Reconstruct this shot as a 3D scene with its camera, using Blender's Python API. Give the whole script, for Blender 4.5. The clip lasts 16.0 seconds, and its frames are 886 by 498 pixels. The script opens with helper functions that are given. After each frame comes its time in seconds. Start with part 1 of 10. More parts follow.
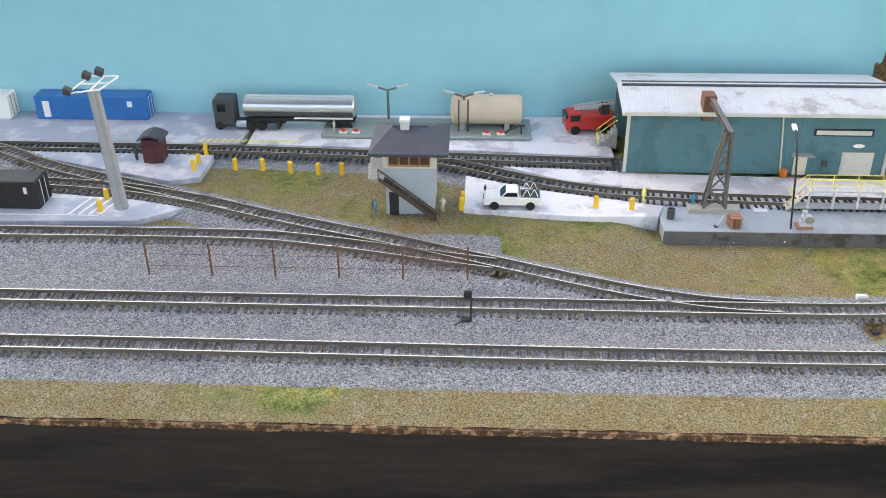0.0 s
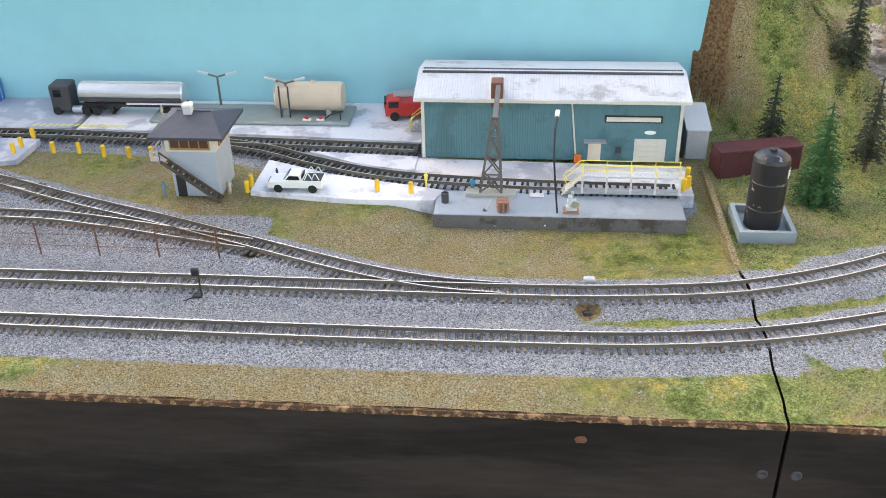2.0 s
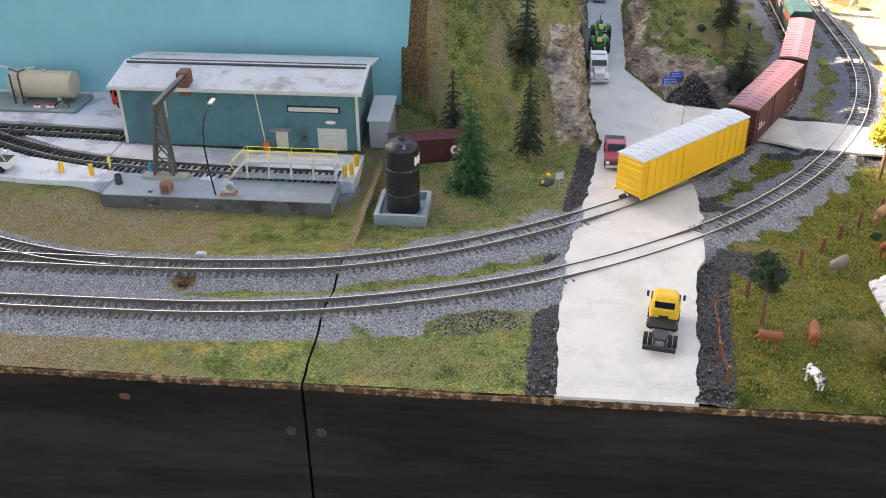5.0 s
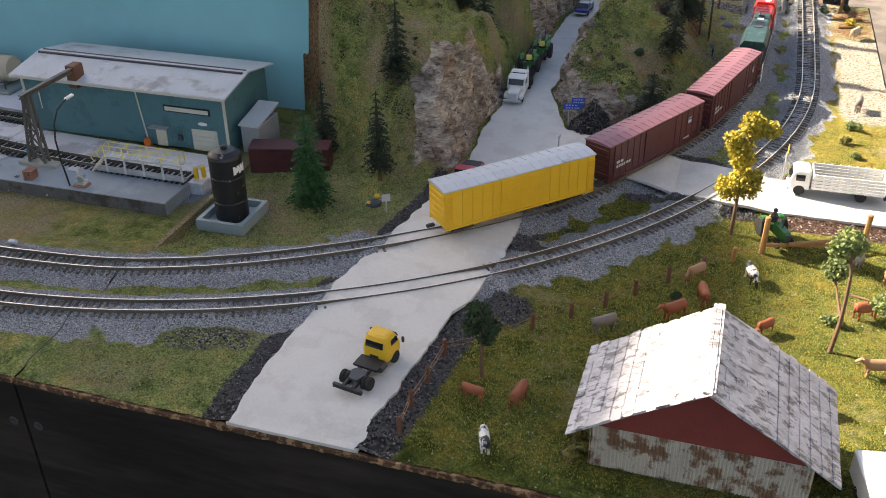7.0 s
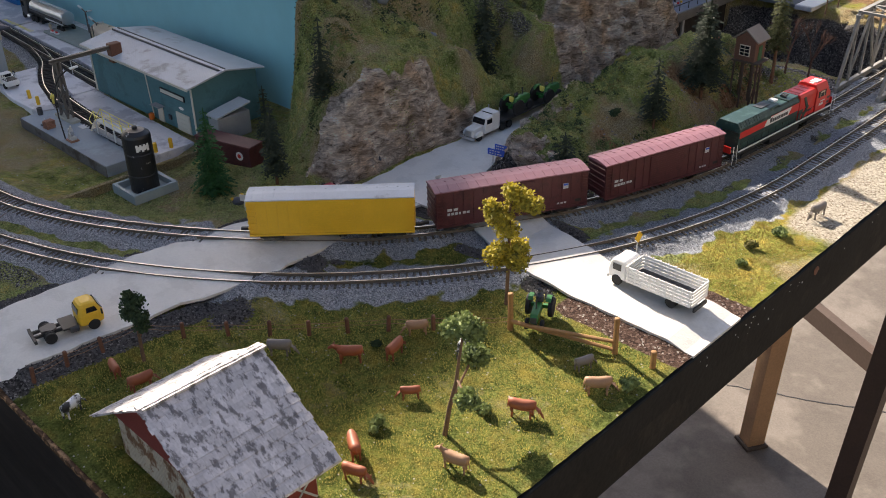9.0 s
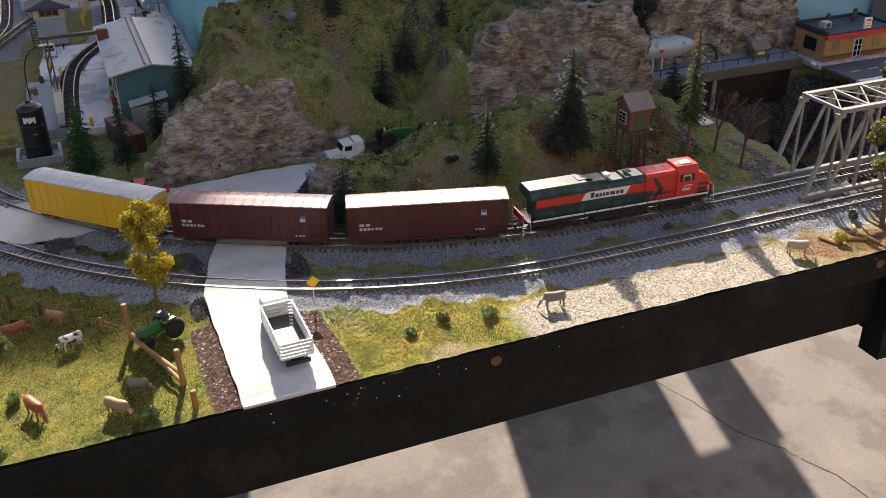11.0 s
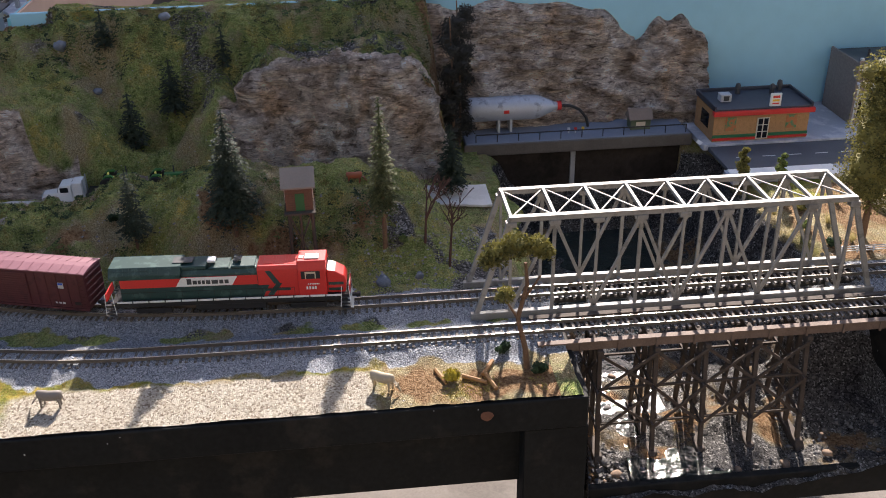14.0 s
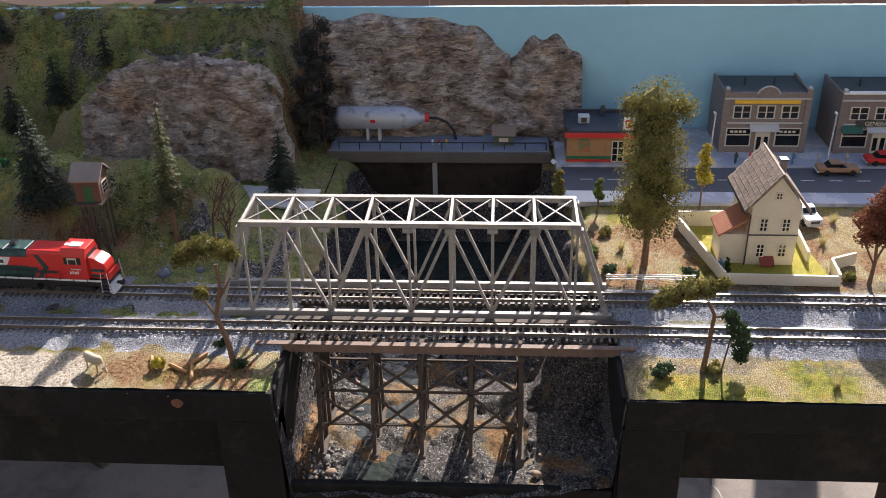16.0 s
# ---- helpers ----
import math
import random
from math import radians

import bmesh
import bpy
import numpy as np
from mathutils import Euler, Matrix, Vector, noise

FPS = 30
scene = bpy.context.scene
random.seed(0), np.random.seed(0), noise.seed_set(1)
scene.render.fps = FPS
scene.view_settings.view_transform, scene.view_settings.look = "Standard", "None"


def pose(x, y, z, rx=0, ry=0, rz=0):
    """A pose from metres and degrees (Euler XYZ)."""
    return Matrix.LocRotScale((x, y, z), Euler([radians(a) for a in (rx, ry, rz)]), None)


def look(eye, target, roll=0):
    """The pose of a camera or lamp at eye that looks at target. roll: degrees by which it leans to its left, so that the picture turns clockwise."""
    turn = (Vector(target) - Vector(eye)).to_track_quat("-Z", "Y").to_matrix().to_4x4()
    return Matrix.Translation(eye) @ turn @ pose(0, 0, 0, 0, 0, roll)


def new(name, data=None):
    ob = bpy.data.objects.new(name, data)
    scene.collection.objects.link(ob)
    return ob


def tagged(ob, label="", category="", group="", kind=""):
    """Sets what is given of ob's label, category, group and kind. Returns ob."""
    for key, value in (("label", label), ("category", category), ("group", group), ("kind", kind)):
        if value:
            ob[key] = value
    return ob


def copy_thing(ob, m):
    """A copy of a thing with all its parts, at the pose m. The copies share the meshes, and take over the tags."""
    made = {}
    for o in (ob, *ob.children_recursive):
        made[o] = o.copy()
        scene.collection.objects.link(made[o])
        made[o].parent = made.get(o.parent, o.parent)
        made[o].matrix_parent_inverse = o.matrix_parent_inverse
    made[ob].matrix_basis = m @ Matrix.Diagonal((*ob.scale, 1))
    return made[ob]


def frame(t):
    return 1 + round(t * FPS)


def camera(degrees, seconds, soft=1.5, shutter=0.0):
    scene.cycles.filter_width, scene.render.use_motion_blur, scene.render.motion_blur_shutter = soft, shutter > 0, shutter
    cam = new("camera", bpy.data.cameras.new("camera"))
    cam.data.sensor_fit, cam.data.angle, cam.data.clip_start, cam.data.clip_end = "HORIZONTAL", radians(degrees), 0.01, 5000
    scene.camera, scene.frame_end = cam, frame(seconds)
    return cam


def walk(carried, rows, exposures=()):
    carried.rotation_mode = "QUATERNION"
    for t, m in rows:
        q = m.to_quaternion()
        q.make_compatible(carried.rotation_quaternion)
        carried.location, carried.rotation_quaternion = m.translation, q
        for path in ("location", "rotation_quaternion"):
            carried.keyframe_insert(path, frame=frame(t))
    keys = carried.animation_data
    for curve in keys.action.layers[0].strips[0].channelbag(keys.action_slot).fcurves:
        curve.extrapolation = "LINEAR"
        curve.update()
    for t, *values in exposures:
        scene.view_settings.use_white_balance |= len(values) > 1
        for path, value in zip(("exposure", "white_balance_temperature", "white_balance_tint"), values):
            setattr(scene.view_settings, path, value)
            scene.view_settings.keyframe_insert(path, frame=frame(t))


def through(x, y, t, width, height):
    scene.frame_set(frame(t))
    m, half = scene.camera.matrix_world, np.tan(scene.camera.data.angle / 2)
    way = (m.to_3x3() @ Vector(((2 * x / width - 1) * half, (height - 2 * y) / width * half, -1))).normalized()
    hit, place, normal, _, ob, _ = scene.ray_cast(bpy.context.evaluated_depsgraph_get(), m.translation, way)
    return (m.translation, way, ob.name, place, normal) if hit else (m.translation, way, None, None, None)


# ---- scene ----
cam = camera(50.1, 16.0, 0.95)
METRES, EYE, TILT, LEAN, TURN = 1.8875, 0.2466, 0.0, 0.0, 2.6
ROWS = [
    (0.0, 0.0, 0.0, 0.0, -0.18, -29.93, 0.31),
    (0.5, 0.0269, -0.0023, 0.0005, 1.11, -30.11, 0.49),
    (1.0, 0.0458, -0.0038, 0.0005, 2.3, -30.37, 0.87),
    (1.5, 0.0623, -0.0026, -0.0008, 2.64, -30.43, 1.19),
    (2.0, 0.0788, -0.0069, 0.0009, 2.48, -30.47, 1.18),
    (2.5, 0.0988, -0.0102, 0.0002, 2.34, -30.58, 1.23),
    (3.0, 0.115, -0.0104, 0.0002, 2.43, -30.65, 1.0),
    (3.5, 0.1312, -0.0128, -0.0008, 2.67, -30.52, 0.79),
    (4.0, 0.1476, -0.0164, 0.0007, 2.65, -30.36, 0.72),
    (4.5, 0.1652, -0.0222, 0.0019, 2.56, -30.18, 0.49),
    (7.0, 0.2888, 0.0026, 0.0097, 15.09, -31.01, 0.72),
    (7.5, 0.3297, 0.0082, 0.0136, 20.78, -30.07, 0.8),
    (8.0, 0.3776, 0.0194, 0.0179, 28.06, -29.55, 0.53),
    (8.5, 0.4172, 0.0378, 0.0187, 35.31, -29.56, 1.03),
    (9.0, 0.4453, 0.0782, 0.0169, 41.91, -29.82, 1.06),
    (9.5, 0.4754, 0.1342, 0.0175, 48.88, -29.71, 1.01),
    (12.0, 0.5759, 0.2892, 0.0167, 73.18, -27.83, 0.7),
    (12.5, 0.5783, 0.3292, 0.0159, 76.61, -27.7, 0.88),
    (13.0, 0.5754, 0.3797, 0.0164, 79.57, -27.83, 1.19),
    (13.5, 0.565, 0.4186, 0.0159, 81.08, -28.16, 1.3),
    (14.0, 0.5619, 0.4371, 0.0199, 81.65, -28.17, 1.04),
    (14.5, 0.5636, 0.4641, 0.0212, 82.23, -28.09, 0.95),
    (15.0, 0.5674, 0.5017, 0.0217, 84.26, -28.01, 0.95),
    (15.5, 0.5746, 0.5363, 0.0261, 87.7, -28.01, 0.94),
    (16.0, 0.582, 0.5551, 0.0275, 90.8, -28.13, 1.09),
]
walk(cam, [(t, pose(0, 0, EYE, TILT, LEAN, TURN) @ pose(METRES * x, METRES * y, METRES * z, 90 + pitch, roll, yaw)) for t, x, y, z, yaw, pitch, roll in ROWS],
     [(0.0, 3.22, 7950, 12), (0.5, 3.42, 7950, 12), (1.5, 3.42, 7900, 12), (2.5, 3.16, 7850, 12), (3.5, 2.83, 7800, 12), (4.5, 2.78, 7750, 12), (7.0, 1.82, 7200, 13), (8.0, 1.36, 6900, 14), (9.5, 1.34, 6650, 14.5), (12.0, 1.28, 6700, 17), (14.5, 1.32, 6150, 17.5), (16.0, 1.27, 6200, 18)])

# ---- world and sun ----
SUN_AZ, SUN_EL = 166.0, 32.0    # degrees: where the sun stands, counted from +x towards +y
world = bpy.data.worlds.new("world")
scene.world = world
world.use_nodes = True
_nt = world.node_tree
_sky = _nt.nodes.new("ShaderNodeTexSky")
_sky.sky_type, _sky.sun_disc = "NISHITA", False
_sky.sun_elevation, _sky.sun_rotation = radians(SUN_EL), radians(90 - SUN_AZ)
_sky.air_density, _sky.dust_density, _sky.ozone_density = 1.0, 2.0, 1.0
_nt.links.new(_sky.outputs[0], _nt.nodes["Background"].inputs[0])
_nt.nodes["Background"].inputs[1].default_value = 0.088
_sun = bpy.data.lights.new("sun", "SUN")
_sun.energy, _sun.angle, _sun.color = 5.0, radians(0.6), (1.0, 0.9, 0.76)
sun_lamp = new("sun", _sun)
_d = Vector((math.cos(radians(SUN_AZ)) * math.cos(radians(SUN_EL)), math.sin(radians(SUN_AZ)) * math.cos(radians(SUN_EL)), math.sin(radians(SUN_EL))))
sun_lamp.matrix_world = look(_d * 5, (0, 0, 0))

# ---- materials ----
def mat(name, color, rough=0.6, metal=0.0, spread=0.12, scale=60.0, fine=600.0, bump=0.0, bump_scale=800.0, random_v=0.0, coat=0.0, color2=None, amount2=0.0, scale2=90.0):
    """A painted or natural surface: grain and stains at two scales, fine relief, and a change from piece to piece."""
    m = bpy.data.materials.new(name)
    m.use_nodes = True
    nt = m.node_tree
    n, l = nt.nodes, nt.links
    b = n["Principled BSDF"]
    b.inputs["Roughness"].default_value, b.inputs["Metallic"].default_value = rough, metal
    b.inputs["Coat Weight"].default_value = coat
    geo = n.new("ShaderNodeTexCoord")
    big, small = n.new("ShaderNodeTexNoise"), n.new("ShaderNodeTexNoise")
    for t, s in ((big, scale), (small, fine)):
        t.inputs["Scale"].default_value, t.inputs["Detail"].default_value = s, 4
        l.new(geo.outputs["Object"], t.inputs["Vector"])
    add = n.new("ShaderNodeMath"); add.operation = "ADD"
    l.new(big.outputs["Fac"], add.inputs[0]); l.new(small.outputs["Fac"], add.inputs[1])
    ramp = n.new("ShaderNodeMapRange")
    ramp.inputs["From Min"].default_value, ramp.inputs["From Max"].default_value = 0.6, 1.4
    ramp.inputs["To Min"].default_value, ramp.inputs["To Max"].default_value = 1 - spread, 1 + spread
    l.new(add.outputs[0], ramp.inputs["Value"])
    val = ramp.outputs[0]
    if random_v:
        info = n.new("ShaderNodeObjectInfo")
        r = n.new("ShaderNodeMapRange")
        r.inputs["To Min"].default_value, r.inputs["To Max"].default_value = 1 - random_v, 1 + random_v
        l.new(info.outputs["Random"], r.inputs["Value"])
        mu = n.new("ShaderNodeMath"); mu.operation = "MULTIPLY"
        l.new(val, mu.inputs[0]); l.new(r.outputs[0], mu.inputs[1])
        val = mu.outputs[0]
    base = n.new("ShaderNodeRGB"); base.outputs[0].default_value = (*color, 1)
    src = base.outputs[0]
    if color2:
        patch = n.new("ShaderNodeTexNoise")
        patch.inputs["Scale"].default_value, patch.inputs["Detail"].default_value, patch.inputs["Roughness"].default_value = scale2, 6, 0.65
        l.new(geo.outputs["Object"], patch.inputs["Vector"])
        pr = n.new("ShaderNodeMapRange")
        pr.inputs["From Min"].default_value, pr.inputs["From Max"].default_value = 0.62 - 0.3 * amount2, 0.70 - 0.3 * amount2
        l.new(patch.outputs["Fac"], pr.inputs["Value"])
        mx = n.new("ShaderNodeMix"); mx.data_type = "RGBA"
        l.new(pr.outputs[0], mx.inputs["Factor"]); l.new(src, mx.inputs["A"]); mx.inputs["B"].default_value = (*color2, 1)
        src = mx.outputs["Result"]
    sc = n.new("ShaderNodeVectorMath"); sc.operation = "SCALE"
    l.new(src, sc.inputs[0]); l.new(val, sc.inputs["Scale"])
    l.new(sc.outputs[0], b.inputs["Base Color"])
    if bump:
        bt = n.new("ShaderNodeTexNoise"); bt.inputs["Scale"].default_value, bt.inputs["Detail"].default_value = bump_scale, 5
        l.new(geo.outputs["Object"], bt.inputs["Vector"])
        bp = n.new("ShaderNodeBump"); bp.inputs["Strength"].default_value, bp.inputs["Distance"].default_value = bump, 0.002
        l.new(bt.outputs["Fac"], bp.inputs["Height"]); l.new(bp.outputs[0], b.inputs["Normal"])
    return m


def ground_mat(name):
    """Model scenery: gravel, turf, dark cinders and rock, mixed by the attributes of the sheet."""
    m = bpy.data.materials.new(name)
    m.use_nodes = True
    nt = m.node_tree
    n, l = nt.nodes, nt.links
    b = n["Principled BSDF"]
    b.inputs["Roughness"].default_value = 0.95
    b.inputs["Specular IOR Level"].default_value = 0.15
    co = n.new("ShaderNodeTexCoord").outputs["Object"]

    def noise_tex(scale, detail=4, rough=0.6):
        t = n.new("ShaderNodeTexNoise")
        t.inputs["Scale"].default_value, t.inputs["Detail"].default_value, t.inputs["Roughness"].default_value = scale, detail, rough
        l.new(co, t.inputs["Vector"])
        return t.outputs["Fac"]

    def ramp(fac, stops):
        r = n.new("ShaderNodeValToRGB")
        e = r.color_ramp.elements
        while len(e) < len(stops):
            e.new(0.5)
        for k, (p, c) in zip(e, stops):
            k.position, k.color = p, (*c, 1)
        l.new(fac, r.inputs[0])
        return r.outputs[0]

    def mix(fac, a, c, kind="MIX"):
        x = n.new("ShaderNodeMix"); x.data_type, x.blend_type = "RGBA", kind
        if isinstance(fac, float):
            x.inputs["Factor"].default_value = fac
        else:
            l.new(fac, x.inputs["Factor"])
        l.new(a, x.inputs["A"]); l.new(c, x.inputs["B"])
        return x.outputs["Result"]

    def stones(scale):
        v = n.new("ShaderNodeTexVoronoi"); v.inputs["Scale"].default_value = scale
        l.new(co, v.inputs["Vector"])
        return v

    def soft(attr, lo=0.35, hi=0.65, wob=0.5, scale=140):
        a = n.new("ShaderNodeAttribute"); a.attribute_name = attr
        w = n.new("ShaderNodeMath"); w.operation = "MULTIPLY_ADD"
        w.inputs[1].default_value = wob
        l.new(noise_tex(scale, 5, 0.7), w.inputs[0])
        sub = n.new("ShaderNodeMath"); sub.operation = "SUBTRACT"; sub.inputs[1].default_value = wob / 2
        l.new(a.outputs["Fac"], w.inputs[2]); l.new(w.outputs[0], sub.inputs[0])
        r = n.new("ShaderNodeMapRange")
        r.inputs["From Min"].default_value, r.inputs["From Max"].default_value = lo, hi
        l.new(sub.outputs[0], r.inputs["Value"])
        return r.outputs[0]

    # ballast: single stones of grey, some white
    s1 = stones(1000)
    sep = n.new("ShaderNodeSeparateColor"); l.new(s1.outputs["Color"], sep.inputs[0])
    gravel = ramp(sep.outputs[0], [(0.0, (0.16, 0.17, 0.19)), (0.3, (0.405, 0.44, 0.495)), (0.75, (0.615, 0.655, 0.72)), (1.0, (0.90, 0.91, 0.93))])
    stain = ramp(noise_tex(45, 5, 0.7), [(0.3, (0.82, 0.82, 0.84)), (0.7, (1.06, 1.05, 1.03))])
    gravel = mix(1.0, gravel, stain, "MULTIPLY")
    # sandy brown soil and dry turf
    soil = ramp(noise_tex(650, 5, 0.75), [(0.34, (0.13, 0.105, 0.06)), (0.49, (0.44, 0.38, 0.22)), (0.64, (0.78, 0.71, 0.50))])
    litter = ramp(noise_tex(38, 5, 0.7), [(0.4, (1, 1, 1)), (0.6, (0.98, 0.88, 0.74))])
    soil = mix(1.0, soil, litter, "MULTIPLY")
    turf = ramp(noise_tex(520, 6, 0.8), [(0.33, (0.080, 0.095, 0.034)), (0.47, (0.38, 0.41, 0.14)), (0.64, (0.76, 0.77, 0.40))])
    yellow = ramp(noise_tex(560, 6, 0.8), [(0.32, (0.17, 0.14, 0.028)), (0.48, (0.41, 0.37, 0.08)), (0.68, (0.62, 0.56, 0.17))])
    specks = stones(300)
    sps = n.new("ShaderNodeSeparateColor"); l.new(specks.outputs["Color"], sps.inputs[0])
    pale = ramp(sps.outputs[1], [(0.93, (0, 0, 0)), (0.945, (1, 1, 1))])
    near_mid = ramp(specks.outputs["Distance"], [(0.22, (1, 1, 1)), (0.30, (0, 0, 0))])
    fleck = mix(1.0, pale, near_mid, "MULTIPLY")
    clump = ramp(noise_tex(95, 4, 0.7), [(0.35, (0.62, 0.66, 0.62)), (0.62, (1.12, 1.10, 1.05))])
    turf = mix(soft("dry", 0.3, 0.7, 0.5, 60), turf, yellow)
    turf = mix(1.0, turf, clump, "MULTIPLY")
    moss = ramp(noise_tex(34, 5, 0.7), [(0.36, (0.40, 0.5, 0.36)), (0.48, (0.86, 0.98, 0.84)), (0.55, (1.05, 1.0, 0.95)), (0.66, (1.4, 1.12, 0.88))])
    turf = mix(1.0, turf, moss, "MULTIPLY")
    # Pasture ground is darkened for the shade in the gaps between turf fibres.
    lush = n.new("ShaderNodeRGB"); lush.outputs[0].default_value = (0.52, 0.53, 0.36, 1)
    turf = mix(soft("lush", 0.3, 0.7, 0.3, 40), turf, mix(1.0, turf, lush.outputs[0], "MULTIPLY"))
    # dark cinders, brown mulch
    s2 = stones(520)
    sep2 = n.new("ShaderNodeSeparateColor"); l.new(s2.outputs["Color"], sep2.inputs[0])
    dark = ramp(sep2.outputs[0], [(0.0, (0.03, 0.029, 0.03)), (0.55, (0.10, 0.096, 0.098)), (0.9, (0.20, 0.19, 0.19)), (1.0, (0.42, 0.41, 0.40))])
    # rock: thin beds of brown grey plaster, with cracks and paler worn edges
    def stretched(scale, sz, detail, rough, warp, turn=(0.10, 0.06, 0)):
        mp = n.new("ShaderNodeMapping"); mp.inputs["Scale"].default_value = (1, 1, sz); mp.inputs["Rotation"].default_value = turn
        l.new(co, mp.inputs[0])
        t = n.new("ShaderNodeTexNoise")
        t.inputs["Scale"].default_value, t.inputs["Detail"].default_value, t.inputs["Roughness"].default_value, t.inputs["Distortion"].default_value = scale, detail, rough, warp
        l.new(mp.outputs[0], t.inputs["Vector"])
        return t
    rn = stretched(34, 1.6, 9, 0.68, 0.5)
    rock = ramp(rn.outputs["Fac"], [(0.33, (0.20, 0.155, 0.125)), (0.45, (0.50, 0.425, 0.36)), (0.56, (0.78, 0.71, 0.64)), (0.68, (0.97, 0.94, 0.90))])
    sn = stretched(58, 4.6, 8, 0.72, 0.9)
    layer = ramp(sn.outputs["Fac"], [(0.36, (0.22, 0.19, 0.17)), (0.43, (0.82, 0.79, 0.77)), (0.53, (1.12, 1.10, 1.08)), (0.63, (1.6, 1.6, 1.58))])
    rock = mix(1.0, rock, layer, "MULTIPLY")
    crk = stretched(120, 2.4, 6, 0.75, 1.4, (0.5, 0.3, 0.4))
    crack_c = ramp(crk.outputs["Fac"], [(0.34, (0.40, 0.37, 0.35)), (0.41, (1, 1, 1)), (0.60, (1, 1, 1)), (0.70, (1.45, 1.44, 1.42))])
    rock = mix(1.0, rock, crack_c, "MULTIPLY")
    ochre = ramp(noise_tex(22, 4, 0.6), [(0.5, (1, 1, 1)), (0.7, (1.0, 0.84, 0.66))])
    rock = mix(1.0, rock, ochre, "MULTIPLY")
    grit = stones(560)
    gsep = n.new("ShaderNodeSeparateColor"); l.new(grit.outputs["Color"], gsep.inputs[0])
    sand = ramp(gsep.outputs[0], [(0.0, (0.26, 0.21, 0.15)), (0.3, (0.56, 0.49, 0.38)), (1.0, (0.82, 0.77, 0.66))])
    bark = ramp(sep2.outputs[1], [(0.0, (0.05, 0.03, 0.024)), (0.6, (0.14, 0.085, 0.065)), (0.92, (0.24, 0.16, 0.13)), (1.0, (0.6, 0.55, 0.5))])

    col = mix(soft("grass", 0.3, 0.7, 0.9, 110), soil, turf)
    white = n.new("ShaderNodeRGB"); white.outputs[0].default_value = (0.55, 0.53, 0.48, 1)
    col = mix(fleck, col, white.outputs[0])
    col = mix(soft("rock", 0.35, 0.65, 0.6, 90), col, rock)
    col = mix(soft("sand", 0.35, 0.65, 0.5, 120), col, sand)
    clay = ramp(noise_tex(260, 6, 0.75), [(0.34, (0.10, 0.055, 0.028)), (0.48, (0.32, 0.19, 0.095)), (0.66, (0.55, 0.38, 0.22))])
    col = mix(soft("clay", 0.35, 0.65, 0.5, 120), col, clay)
    s3 = stones(620)
    sep3 = n.new("ShaderNodeSeparateColor"); l.new(s3.outputs["Color"], sep3.inputs[0])
    pebble = ramp(sep3.outputs[0], [(0.0, (0.04, 0.04, 0.04)), (0.4, (0.135, 0.13, 0.124)), (0.85, (0.25, 0.24, 0.228)), (1.0, (0.62, 0.61, 0.59))])
    col = mix(soft("shale", 0.35, 0.65, 0.4, 120), col, pebble)
    bal = soft("ballast", 0.4, 0.6, 0.45, 160)
    col = mix(bal, col, gravel)
    col = mix(soft("mulch", 0.42, 0.58, 0.6, 170), col, bark)
    col = mix(soft("dark", 0.42, 0.58, 0.9, 150), col, dark)
    l.new(col, b.inputs["Base Color"])
    # relief
    h = n.new("ShaderNodeMath"); h.operation = "MULTIPLY_ADD"; h.inputs[1].default_value = -1.5
    l.new(s1.outputs["Distance"], h.inputs[0]); l.new(noise_tex(700, 5, 0.8), h.inputs[2])
    bp = n.new("ShaderNodeBump"); bp.inputs["Strength"].default_value, bp.inputs["Distance"].default_value = 1.0, 0.0016
    l.new(h.outputs[0], bp.inputs["Height"])
    bp2 = n.new("ShaderNodeBump"); bp2.inputs["Strength"].default_value, bp2.inputs["Distance"].default_value = 0.9, 0.007
    rh = n.new("ShaderNodeMath"); rh.operation = "MULTIPLY_ADD"; rh.inputs[1].default_value = 1.3
    rk = n.new("ShaderNodeMath"); rk.operation = "MULTIPLY_ADD"; rk.inputs[1].default_value = 0.6
    l.new(crk.outputs["Fac"], rk.inputs[0]); l.new(rn.outputs["Fac"], rk.inputs[2])
    l.new(sn.outputs["Fac"], rh.inputs[0]); l.new(rk.outputs[0], rh.inputs[2])
    l.new(rh.outputs[0], bp2.inputs["Height"]); l.new(bp.outputs[0], bp2.inputs["Normal"])
    at = n.new("ShaderNodeAttribute"); at.attribute_name = "rock"
    l.new(at.outputs["Fac"], bp2.inputs["Strength"])
    l.new(bp2.outputs[0], b.inputs["Normal"])
    return m


